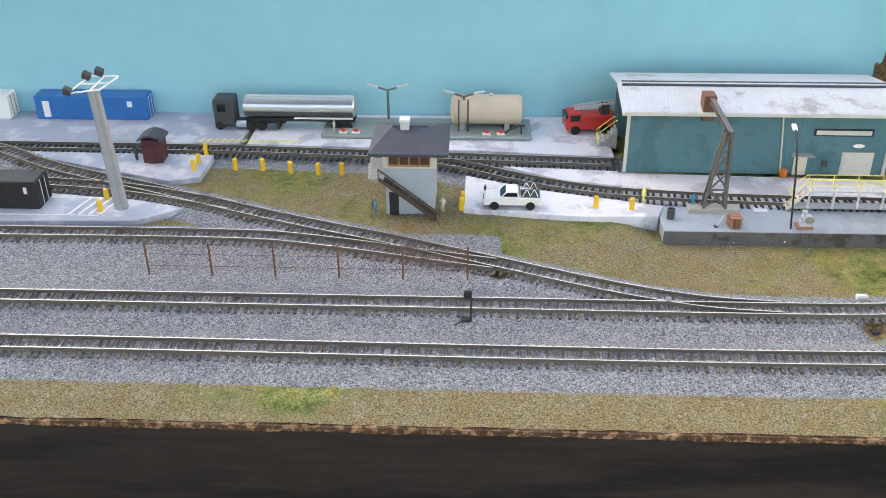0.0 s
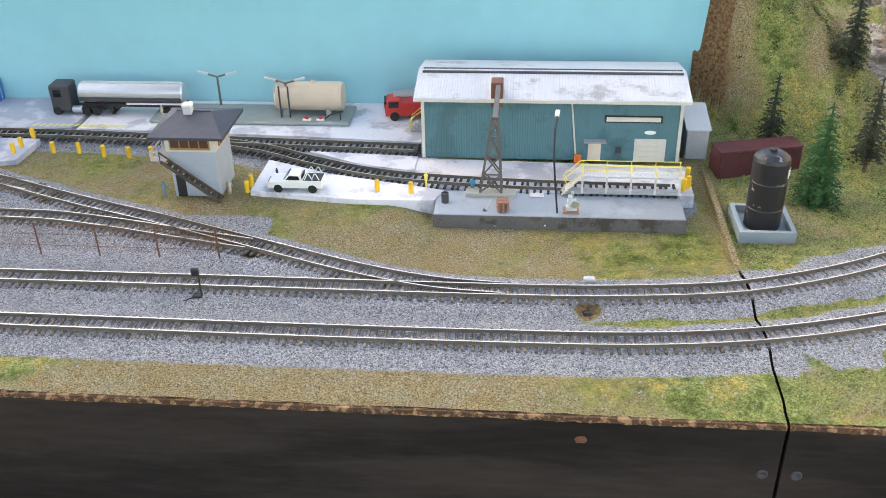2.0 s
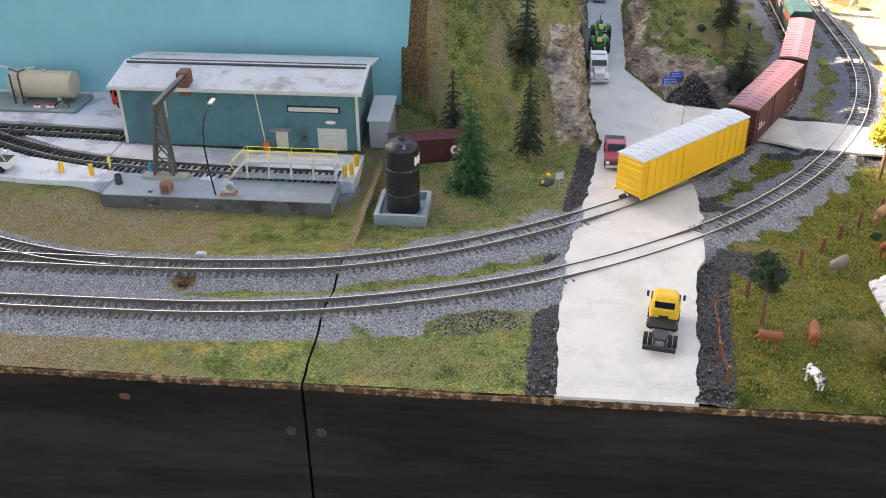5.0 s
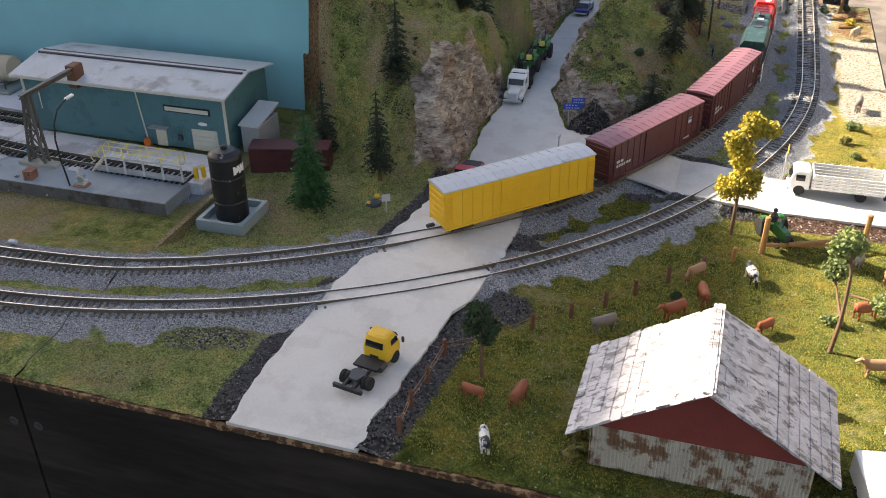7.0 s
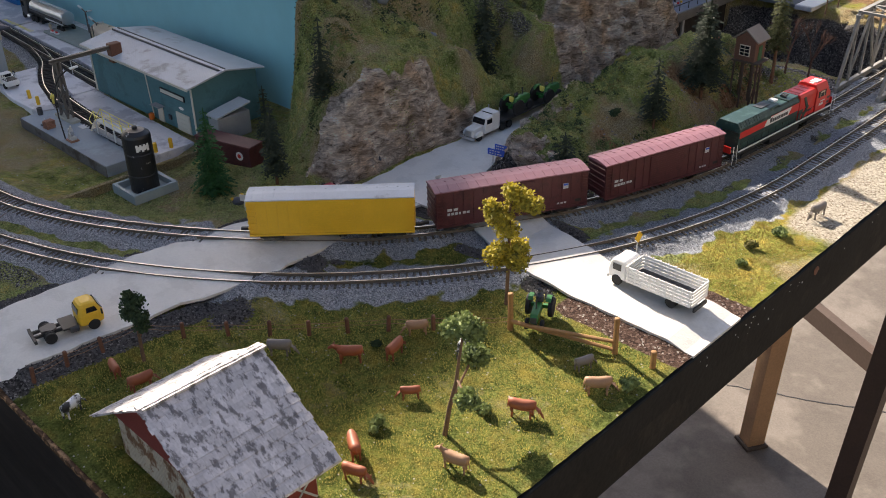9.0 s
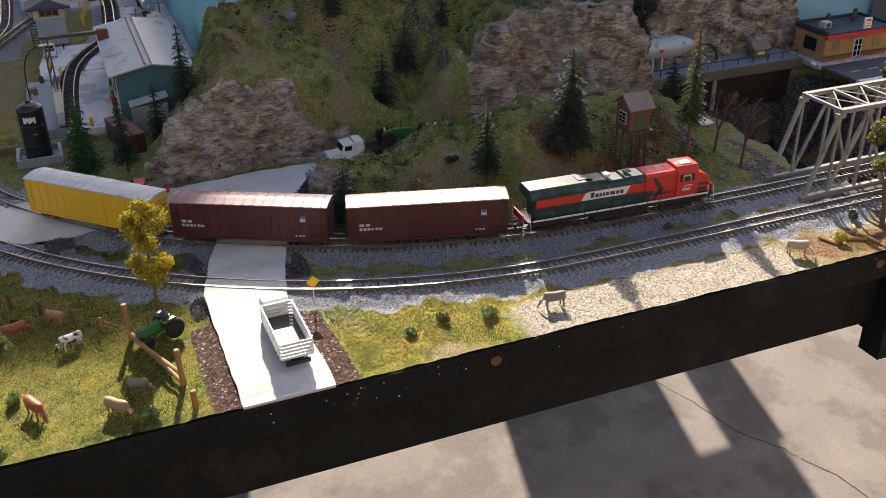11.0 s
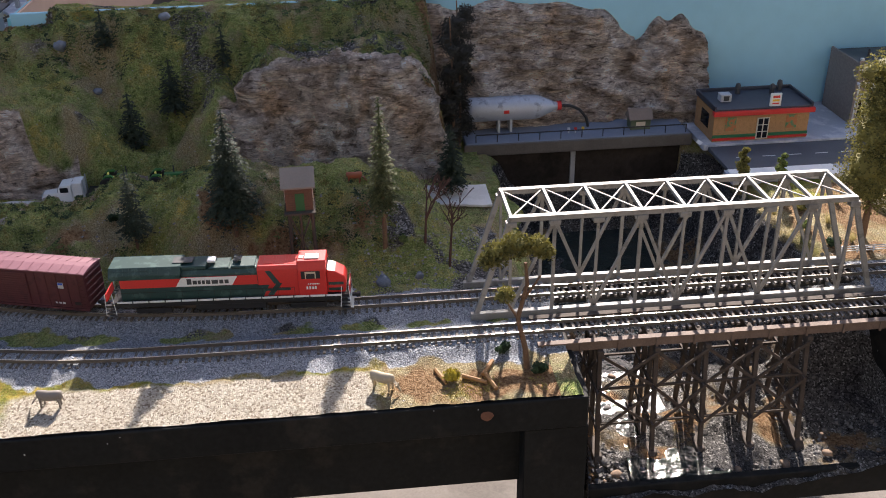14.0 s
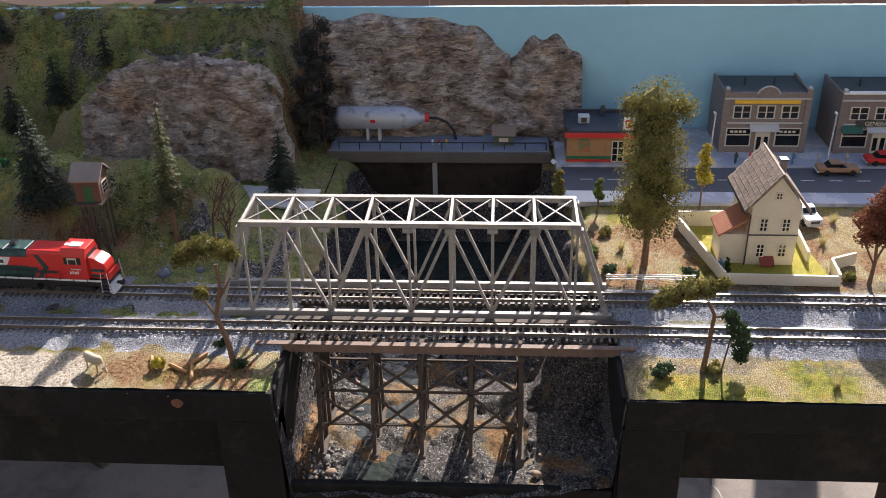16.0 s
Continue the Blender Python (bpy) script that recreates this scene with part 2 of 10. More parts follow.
def sky_mat(name, low, high, z_low, z_high):
    """A painted panel that pales towards its foot, with brush marks and grime."""
    m = mat(name, (1, 1, 1), 0.55, spread=0.05, scale=6, fine=40, bump=0.05, bump_scale=300)
    n, l = m.node_tree.nodes, m.node_tree.links
    co = n.new("ShaderNodeTexCoord")
    sx = n.new("ShaderNodeSeparateXYZ"); l.new(co.outputs["Object"], sx.inputs[0])
    wob = n.new("ShaderNodeTexNoise"); wob.inputs["Scale"].default_value = 5; l.new(co.outputs["Object"], wob.inputs["Vector"])
    ad = n.new("ShaderNodeMath"); ad.operation = "MULTIPLY_ADD"; ad.inputs[1].default_value = 0.08
    l.new(wob.outputs["Fac"], ad.inputs[0]); l.new(sx.outputs["Z"], ad.inputs[2])
    mr = n.new("ShaderNodeMapRange"); mr.inputs["From Min"].default_value, mr.inputs["From Max"].default_value = z_low, z_high
    l.new(ad.outputs[0], mr.inputs["Value"])
    mx = n.new("ShaderNodeMix"); mx.data_type = "RGBA"
    mx.inputs["A"].default_value, mx.inputs["B"].default_value = (*low, 1), (*high, 1)
    l.new(mr.outputs[0], mx.inputs["Factor"])
    tgt = [x for x in n if x.type == "VECT_MATH"][0]
    l.new(mx.outputs["Result"], tgt.inputs[0])
    return m


M_GROUND = ground_mat("scenery")
M_SKY1 = sky_mat("sky_paint", (0.29, 0.58, 0.64), (0.22, 0.54, 0.61), 0.0, 0.2)
M_SKY2 = sky_mat("sky_paint_blue", (0.30, 0.57, 0.72), (0.32, 0.62, 0.78), 0.0, 0.2)
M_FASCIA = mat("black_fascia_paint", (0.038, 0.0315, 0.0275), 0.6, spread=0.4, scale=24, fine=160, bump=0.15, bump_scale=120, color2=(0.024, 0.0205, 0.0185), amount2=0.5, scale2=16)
# the boards' grain runs along the table
_gm = M_FASCIA.node_tree.nodes.new("ShaderNodeMapping")
_gm.inputs["Scale"].default_value = (0.16, 1.0, 1.0)
_gc = M_FASCIA.node_tree.nodes.new("ShaderNodeTexCoord")
M_FASCIA.node_tree.links.new(_gc.outputs["Object"], _gm.inputs["Vector"])
for _nd in M_FASCIA.node_tree.nodes:
    if _nd.type == "TEX_NOISE":
        M_FASCIA.node_tree.links.new(_gm.outputs[0], _nd.inputs["Vector"])
# Fascia black again, darkened for the shade on the boards that face +x.
M_FASCIA_SHADED = mat("shaded_board_paint", (0.0145, 0.0152, 0.0145), 0.7, spread=0.35, scale=18, fine=160, bump=0.12, bump_scale=150, color2=(0.026, 0.024, 0.021), amount2=0.25, scale2=14)
M_EDGE = mat("worn_wood_edge", (0.10, 0.058, 0.034), 0.85, spread=0.5, scale=60, color2=(0.36, 0.22, 0.12), amount2=0.42, scale2=130, bump=0.4)
M_CONCRETE = mat("concrete_floor", (0.178, 0.155, 0.132), 0.85, spread=0.25, scale=6, fine=160, bump=0.1, bump_scale=200, color2=(0.125, 0.107, 0.09), amount2=0.5, scale2=2.5)
M_WALL = mat("brown_wall", (0.42, 0.27, 0.2), 0.8, spread=0.1, scale=3, fine=40)
M_GREYWALL = mat("grey_brown_wall", (0.135, 0.127, 0.114), 0.85, spread=0.12, scale=3, fine=40)
M_DARKWALL = mat("dark_wall", (0.07, 0.055, 0.045), 0.85, spread=0.12, scale=3, fine=40)
M_LEG = mat("leg_wood", (0.42, 0.26, 0.14), 0.7, spread=0.2, scale=12, fine=150)
M_ROAD = mat("chalky_road", (0.66, 0.64, 0.60), 0.9, spread=0.07, scale=30, fine=400, bump=0.12, bump_scale=500, color2=(0.60, 0.58, 0.54), amount2=0.45, scale2=28)
M_STREET = mat("asphalt_street", (0.10, 0.105, 0.118), 0.9, spread=0.2, scale=25, fine=600, bump=0.15)
M_CEMENT = mat("grey_pavement", (0.38, 0.41, 0.48), 0.85, spread=0.08, scale=30, fine=300, color2=(0.55, 0.56, 0.60), amount2=0.4, scale2=24)
M_RAIL = mat("nickel_rail", (0.72, 0.66, 0.55), 0.32, 0.55, spread=0.1)
M_RAIL_SIDE = mat("weathered_rail_side", (0.12, 0.10, 0.078), 0.7, 0.1, spread=0.2)
M_TIE = mat("weathered_tie", (0.115, 0.095, 0.075), 0.85, spread=0.25, scale=200, random_v=0.3, color2=(0.25, 0.24, 0.23), amount2=0.35, scale2=260)
M_TIE_BLACK = mat("black_tie", (0.028, 0.027, 0.028), 0.7, spread=0.2, random_v=0.25)
M_FASCIA.node_tree.nodes["Principled BSDF"].inputs["Specular IOR Level"].default_value = 0.15
M_EDGE.node_tree.nodes["Principled BSDF"].inputs["Specular IOR Level"].default_value = 0.15
M_FASCIA_SHADED.node_tree.nodes["Principled BSDF"].inputs["Specular IOR Level"].default_value = 0.15


def paint(name, c, rough=0.45, metal=0.0, **k):
    k.setdefault("spread", 0.1), k.setdefault("scale", 45)
    return mat(name, c, rough, metal, **k)


P_RED = paint("bright_red_paint", (0.62, 0.035, 0.028), 0.38)
P_GREEN = paint("dark_green_paint", (0.02, 0.055, 0.05), 0.42, color2=(0.05, 0.10, 0.09), amount2=0.3)
P_BLACK = paint("matt_black", (0.016, 0.016, 0.017), 0.55)
P_DARK = paint("dark_grey_plastic", (0.05, 0.052, 0.056), 0.5)
P_WHITE = paint("white_paint", (0.78, 0.78, 0.76), 0.45)
P_CREAM = paint("cream_paint", (0.66, 0.60, 0.48), 0.5)
P_YELLOW = paint("yellow_paint", (0.80, 0.48, 0.03), 0.45)
P_BRIGHTYELLOW = paint("lemon_yellow_paint", (0.84, 0.74, 0.16), 0.55)
P_BLUE = paint("container_blue", (0.012, 0.15, 0.42), 0.42)
P_SIGNBLUE = paint("sign_blue", (0.02, 0.09, 0.50), 0.4)
P_BOXCAR = paint("oxide_red_boxcar", (0.085, 0.021, 0.025), 0.5, spread=0.18, color2=(0.06, 0.014, 0.018), amount2=0.35)
P_BOXROOF = paint("faded_oxide_roof", (0.26, 0.12, 0.145), 0.5, spread=0.15)
P_GREY = paint("concrete_grey", (0.33, 0.34, 0.35), 0.8, spread=0.15)
P_LIGHTGREY = paint("light_grey_paint", (0.52, 0.54, 0.55), 0.6)
P_STEEL = paint("silver_metal", (0.62, 0.64, 0.66), 0.28, 0.85)
P_GLASS = paint("dark_window_glass", (0.012, 0.014, 0.018), 0.08)
P_TEAL = paint("teal_siding", (0.075, 0.19, 0.215), 0.6, color2=(0.06, 0.15, 0.17), amount2=0.3, scale2=30)
P_ROOFWHITE = paint("white_metal_roof", (0.50, 0.53, 0.57), 0.4, spread=0.1, color2=(0.30, 0.30, 0.31), amount2=0.16, scale2=16)
P_TRIM = paint("cream_trim", (0.60, 0.58, 0.50), 0.6)
P_SLATE = paint("dark_slate_roof", (0.045, 0.05, 0.068), 0.6, spread=0.25, scale=120)
P_TOWER = paint("pale_blue_grey_wall", (0.36, 0.41, 0.46), 0.75)
P_RUST = paint("rusty_brown_metal", (0.16, 0.07, 0.04), 0.7, spread=0.3)
P_GREYSTEEL = paint("grey_girder", (0.13, 0.12, 0.11), 0.6, 0.2, spread=0.25)
P_WOOD = paint("warm_wood", (0.36, 0.19, 0.07), 0.7, spread=0.25, scale=120)
P_WOODGREY = paint("dark_weathered_wood", (0.075, 0.058, 0.045), 0.85, spread=0.35, scale=90)
P_BRICK = paint("brown_brick", (0.227, 0.189, 0.169), 0.85, spread=0.25, scale=250, fine=900)
P_TANKTAN = paint("tan_tank", (0.58, 0.48, 0.36), 0.5)
P_BARNRED = paint("barn_red", (0.23, 0.045, 0.035), 0.7, spread=0.15)
P_BARNWALL = paint("rust_streaked_tin", (0.52, 0.47, 0.38), 0.65, spread=0.15, color2=(0.20, 0.11, 0.06), amount2=0.44, scale2=55)
P_SHINGLE = paint("weathered_grey_shingle", (0.58, 0.55, 0.555), 0.42, random_v=0.14, spread=0.25, scale=110, fine=900, color2=(0.20, 0.185, 0.185), amount2=0.36, scale2=300)
# the wear of the shingles runs on from piece to piece
_pos = P_SHINGLE.node_tree.nodes.new("ShaderNodeNewGeometry")
_str = P_SHINGLE.node_tree.nodes.new("ShaderNodeMapping")
_str.inputs["Scale"].default_value = (0.55, 1.0, 0.55)
P_SHINGLE.node_tree.links.new(_pos.outputs["Position"], _str.inputs["Vector"])
for _nd in P_SHINGLE.node_tree.nodes:
    if _nd.type == "TEX_NOISE":
        P_SHINGLE.node_tree.links.new(_str.outputs[0], _nd.inputs["Vector"])
P_TRUSS = paint("aluminium_grey_paint", (0.31, 0.30, 0.275), 0.6, 0.1, spread=0.16, color2=(0.22, 0.21, 0.19), amount2=0.3, scale2=70)
P_COW = paint("brown_cow", (0.30, 0.085, 0.035), 0.55)
P_COWTAN = paint("tan_cow", (0.36, 0.205, 0.11), 0.6)
P_SHEEP = paint("cream_fleece", (0.44, 0.37, 0.26), 0.8)
P_COWGREY = paint("grey_animal", (0.22, 0.19, 0.16), 0.6)
P_COWBW = paint("black_and_white_hide", (0.75, 0.74, 0.72), 0.5, color2=(0.02, 0.02, 0.02), amount2=0.62, scale2=110)
P_TRACTOR = paint("tractor_green", (0.03, 0.16, 0.035), 0.4)
P_BARK = paint("tree_bark", (0.16, 0.095, 0.055), 0.9, spread=0.3, scale=150)
P_TYRE = paint("black_tyre", (0.014, 0.014, 0.014), 0.8)
P_HOUSE = paint("cream_house_wall", (0.70, 0.64, 0.50), 0.7)
P_TILE = paint("brown_roof_tile", (0.25, 0.195, 0.155), 0.75, random_v=0.2, spread=0.2)
P_TERRA = paint("terracotta_roof", (0.42, 0.17, 0.09), 0.7)
P_REDPICK = paint("crimson_car_paint", (0.34, 0.025, 0.045), 0.3)
P_NAVY = paint("navy_car_paint", (0.03, 0.035, 0.22), 0.25)
P_FIG_BLUE = paint("figure_blue", (0.10, 0.22, 0.32), 0.7)
P_FIG_DARK = paint("figure_dark", (0.06, 0.065, 0.08), 0.7)
P_FIG_TAN = paint("figure_tan", (0.50, 0.45, 0.36), 0.7)
P_CYAN = paint("figure_cyan", (0.03, 0.27, 0.40), 0.6)
P_WATER = mat("model_water", (0.026, 0.034, 0.030), 0.10, spread=0.2, bump=0.7, bump_scale=60)
P_PALLET = paint("red_brown_pallet", (0.33, 0.17, 0.115), 0.8)


def leaf_mat(name, c1, c2, through=0.25):
    m = bpy.data.materials.new(name)
    m.use_nodes = True
    n, l = m.node_tree.nodes, m.node_tree.links
    b = n["Principled BSDF"]
    b.inputs["Roughness"].default_value = 0.75
    g = n.new("ShaderNodeNewGeometry")
    t = n.new("ShaderNodeTexNoise"); t.inputs["Scale"].default_value = 70
    co = n.new("ShaderNodeTexCoord"); l.new(co.outputs["Object"], t.inputs["Vector"])
    a = n.new("ShaderNodeMath"); a.operation = "MULTIPLY_ADD"; a.inputs[1].default_value = 0.6
    l.new(g.outputs["Random Per Island"], a.inputs[0]); l.new(t.outputs["Fac"], a.inputs[2])
    r = n.new("ShaderNodeMapRange"); r.inputs["From Min"].default_value, r.inputs["From Max"].default_value = 0.35, 1.1
    l.new(a.outputs[0], r.inputs["Value"])
    x = n.new("ShaderNodeMix"); x.data_type = "RGBA"
    x.inputs["A"].default_value, x.inputs["B"].default_value = (*c1, 1), (*c2, 1)
    l.new(r.outputs[0], x.inputs["Factor"]); l.new(x.outputs["Result"], b.inputs["Base Color"])
    b.inputs["Transmission Weight"].default_value = 0.0
    tr = n.new("ShaderNodeBsdfTranslucent"); l.new(x.outputs["Result"], tr.inputs[0])
    mx = n.new("ShaderNodeMixShader"); mx.inputs[0].default_value = through
    l.new(b.outputs[0], mx.inputs[1]); l.new(tr.outputs[0], mx.inputs[2])
    l.new(mx.outputs[0], n["Material Output"].inputs[0])
    return m


L_PINE = leaf_mat("pine_needles", (0.016, 0.030, 0.020), (0.068, 0.090, 0.056))
L_PINEBRIGHT = leaf_mat("bright_spruce_needles", (0.01, 0.06, 0.018), (0.06, 0.19, 0.06))
# Paler olive copy of the pine needles, coloured as if in the sun.
L_PINELIT = leaf_mat("sunlit_olive_needles", (0.03, 0.045, 0.015), (0.19, 0.20, 0.08))
L_YELLOW = leaf_mat("yellow_foam_leaves", (0.11, 0.10, 0.012), (0.55, 0.45, 0.05))
L_GREEN = leaf_mat("green_foam_leaves", (0.05, 0.085, 0.03), (0.28, 0.34, 0.11))
L_OLIVE = leaf_mat("olive_foam_leaves", (0.05, 0.055, 0.012), (0.28, 0.25, 0.07))
L_RUSSET = leaf_mat("russet_leaves", (0.07, 0.025, 0.012), (0.28, 0.10, 0.05))
L_GREENDARK = leaf_mat("dark_green_leaves", (0.012, 0.028, 0.012), (0.06, 0.10, 0.04))
L_TURF = leaf_mat("green_turf_foam", (0.095, 0.12, 0.04), (0.55, 0.575, 0.235), 0.35)
L_LUSH = leaf_mat("lush_turf_foam", (0.25, 0.25, 0.06), (0.64, 0.55, 0.14), 0.55)
L_TURFDRY = leaf_mat("yellow_turf_foam", (0.29, 0.235, 0.05), (0.60, 0.48, 0.13), 0.4)

# ---- building helpers ----
def to_mesh(name, bm, material, smooth=False):
    me = bpy.data.meshes.new(name)
    if smooth:
        for f in bm.faces:
            f.smooth = True
    bm.to_mesh(me)
    bm.free()
    me.materials.append(material)
    return me


def part(name, bm, material, parent, label="", smooth=False):
    ob = new(name, to_mesh(name, bm, material, smooth))
    ob.parent = parent
    if label:
        tagged(ob, label)
    return ob


def thing(name, x, y, z, turn, label, category, group="", kind=""):
    ob = new(name)
    ob.empty_display_size = 0.01
    ob.matrix_basis = pose(x, y, z, 0, 0, turn)
    return tagged(ob, label, category, group, kind)


def solid(name, bm, material, label, category, kind="", group="", m=None, smooth=False):
    ob = new(name, to_mesh(name, bm, material, smooth))
    if m is not None:
        ob.matrix_basis = m
    return tagged(ob, label, category, group, kind)


BM = bmesh.new


def join(bm, other, m=None):
    """Adds the geometry of another bmesh, moved by m."""
    vs = [bm.verts.new(m @ v.co if m is not None else v.co) for v in other.verts]
    other.verts.index_update()
    for f in other.faces:
        bm.faces.new([vs[v.index] for v in f.verts])
    other.free()
    return bm


def box(bm, x0, x1, y0, y1, z0, z1, bevel=0.0, m=None):
    b = BM()
    v = [b.verts.new((x, y, z)) for x in (x0, x1) for y in (y0, y1) for z in (z0, z1)]
    for q in ((0, 1, 3, 2), (4, 6, 7, 5), (0, 4, 5, 1), (2, 3, 7, 6), (0, 2, 6, 4), (1, 5, 7, 3)):
        b.faces.new([v[i] for i in q])
    if bevel:
        bmesh.ops.bevel(b, geom=b.edges[:], offset=bevel, segments=1, affect="EDGES", profile=0.5)
    return join(bm, b, m)


def mbox(x0, x1, y0, y1, z0, z1, bevel=0.0, m=None):
    return box(BM(), x0, x1, y0, y1, z0, z1, bevel, m)


def prism(bm, pts, axis, a, b, bevel=0.0, m=None):
    """A polygon pushed along an axis from a to b. Points are the two other coordinates in order."""
    t = BM()

    def at(p, k):
        return {"x": (k, p[0], p[1]), "y": (p[0], k, p[1]), "z": (p[0], p[1], k)}[axis]
    lo, hi = [t.verts.new(at(p, a)) for p in pts], [t.verts.new(at(p, b)) for p in pts]
    t.faces.new(lo), t.faces.new(hi[::-1])
    k = len(pts)
    for i in range(k):
        t.faces.new((lo[i], hi[i], hi[(i + 1) % k], lo[(i + 1) % k]))
    bmesh.ops.recalc_face_normals(t, faces=t.faces[:])
    if bevel:
        bmesh.ops.bevel(t, geom=t.edges[:], offset=bevel, segments=1, affect="EDGES", profile=0.5)
    return join(bm, t, m)


def rod(bm, p, q, r, r2=None, n=8, cap=True):
    """A round bar from p to q, of radius r, at the end r2."""
    p, q = Vector(p), Vector(q)
    r2 = r if r2 is None else r2
    w = (q - p).normalized()
    u = w.orthogonal().normalized()
    v = w.cross(u)
    a, b = [], []
    for i in range(n):
        c = math.cos(2 * math.pi * i / n) * u + math.sin(2 * math.pi * i / n) * v
        a.append(bm.verts.new(p + r * c)), b.append(bm.verts.new(q + r2 * c))
    for i in range(n):
        bm.faces.new((a[i], a[(i + 1) % n], b[(i + 1) % n], b[i]))
    if cap:
        bm.faces.new(a[::-1]), bm.faces.new(b)
    return bm


def bar(bm, p, q, w, h):
    """A square bar from p to q, w wide and h high."""
    p, q = Vector(p), Vector(q)
    d = (q - p).normalized()
    up = Vector((0, 0, 1)) if abs(d.z) < 0.95 else Vector((1, 0, 0))
    s = d.cross(up).normalized()
    t = s.cross(d).normalized()
    a = [bm.verts.new(p + s * i * w / 2 + t * j * h / 2) for i, j in ((-1, -1), (1, -1), (1, 1), (-1, 1))]
    b = [bm.verts.new(q + s * i * w / 2 + t * j * h / 2) for i, j in ((-1, -1), (1, -1), (1, 1), (-1, 1))]
    for i in range(4):
        bm.faces.new((a[i], a[(i + 1) % 4], b[(i + 1) % 4], b[i]))
    bm.faces.new(a[::-1]), bm.faces.new(b)
    return bm


def tube(bm, pts, r, n=6):
    for p, q in zip(pts, pts[1:]):
        rod(bm, p, q, r, n=n)
    return bm


def lathe(bm, profile, n=16, m=None):
    """A turned form: profile of (radius, z)."""
    t = BM()
    rings = [[t.verts.new((r * math.cos(2 * math.pi * i / n), r * math.sin(2 * math.pi * i / n), z)) for i in range(n)] for r, z in profile]
    for a, b in zip(rings, rings[1:]):
        for i in range(n):
            t.faces.new((a[i], a[(i + 1) % n], b[(i + 1) % n], b[i]))
    t.faces.new(rings[0][::-1]), t.faces.new(rings[-1])
    return join(bm, t, m)


def blob(bm, c, r, seed=0, squash=(1, 1, 1), rough=0.25, sub=1):
    t = BM()
    bmesh.ops.create_icosphere(t, subdivisions=sub, radius=1)
    for v in t.verts:
        k = 1 + rough * noise.noise(v.co * 1.7 + Vector((seed * 3.1, seed * 1.7, seed)))
        v.co = Vector(c) + Vector((v.co.x * squash[0], v.co.y * squash[1], v.co.z * squash[2])) * r * k
    return join(bm, t)


def smooth_path(pts, step):
    """A smooth line through the given plan points, in even steps: rows of x, y and the direction."""
    P = [Vector((*p, 0)) for p in pts]
    P = [2 * P[0] - P[1]] + P + [2 * P[-1] - P[-2]]
    out = []
    for i in range(1, len(P) - 2):
        a, b, c, d = P[i - 1:i + 3]
        L = (c - b).length
        m1 = (c - a) * (L / max(1e-6, (c - a).length)) if i > 1 else (c - b)
        m2 = (d - b) * (L / max(1e-6, (d - b).length))
        k = max(2, int(L / 0.002))
        for j in range(k):
            t = j / k
            out.append((2 * t**3 - 3 * t**2 + 1) * b + (t**3 - 2 * t**2 + t) * m1 + (-2 * t**3 + 3 * t**2) * c + (t**3 - t**2) * m2)
    out.append(P[-2])
    xs = np.array([(p.x, p.y) for p in out])
    s = np.concatenate([[0], np.cumsum(np.hypot(*np.diff(xs, axis=0).T))])
    g = np.arange(0, s[-1] + 1e-9, step)
    x, y = np.interp(g, s, xs[:, 0]), np.interp(g, s, xs[:, 1])
    return np.stack([x, y, np.arctan2(np.gradient(y), np.gradient(x))], 1)


def sm(a, b, x):
    t = np.clip((x - a) / (b - a), 0, 1)
    return t * t * (3 - 2 * t)


def fbm(x, y, scale, octaves=4, seed=0):
    """Smooth random relief over a plan, about -1 to 1."""
    rng = np.random.RandomState(seed)
    out, amp = np.zeros_like(x), 1.0
    for o in range(octaves):
        g = rng.uniform(-1, 1, (64, 64))
        u, v = np.mod(x * scale, 64), np.mod(y * scale, 64)
        i, j = np.floor(u).astype(int) % 64, np.floor(v).astype(int) % 64
        fu, fv = u - np.floor(u), v - np.floor(v)
        fu, fv = fu * fu * (3 - 2 * fu), fv * fv * (3 - 2 * fv)
        i1, j1 = (i + 1) % 64, (j + 1) % 64
        out += amp * ((g[i, j] * (1 - fu) + g[i1, j] * fu) * (1 - fv) + (g[i, j1] * (1 - fu) + g[i1, j1] * fu) * fv)
        amp, scale = amp * 0.5, scale * 2.03
    return out


# ---- plan of the tracks ----
def arc_line(x0, y0, x1, y1, r):
    """A straight along x at y0, a quarter turn and a straight along y at x1."""
    cx, cy = x1 - r, y0 + r
    pts = [(x0, y0), ((x0 + cx) / 2, y0), (cx, y0)]
    pts += [(cx + r * math.sin(a), cy - r * math.cos(a)) for a in [math.pi / 2 * i / 8 for i in range(1, 9)]]
    return pts + [(x1, (cy + y1) / 2), (x1, y1)]


LINE_A = smooth_path(arc_line(-0.95, 0.608, 1.095, 3.1, 0.785), 0.002)
LINE_B = smooth_path([(-0.95, 0.676), (-0.4, 0.676), (0.0, 0.676), (0.25, 0.676), (0.36, 0.680), (0.471, 0.696), (0.595, 0.746), (0.738, 0.840), (0.835, 0.934),
                      (0.92, 1.068), (0.985, 1.225), (1.016, 1.38), (1.026, 1.55), (1.028, 1.8), (1.028, 2.3), (1.028, 3.1)], 0.002)
LINE_C = smooth_path([(-0.95, 1.12), (-0.7, 1.045), (-0.556, 0.985), (-0.47, 0.936), (-0.361, 0.892), (-0.197, 0.825), (-0.081, 0.783), (0.026, 0.741), (0.123, 0.704), (0.193, 0.685), (0.26, 0.678)], 0.002)
LINE_D = smooth_path([(-0.95, 0.79), (-0.467, 0.79), (-0.218, 0.789), (-0.134, 0.776), (-0.052, 0.757), (0.016, 0.742)], 0.002)
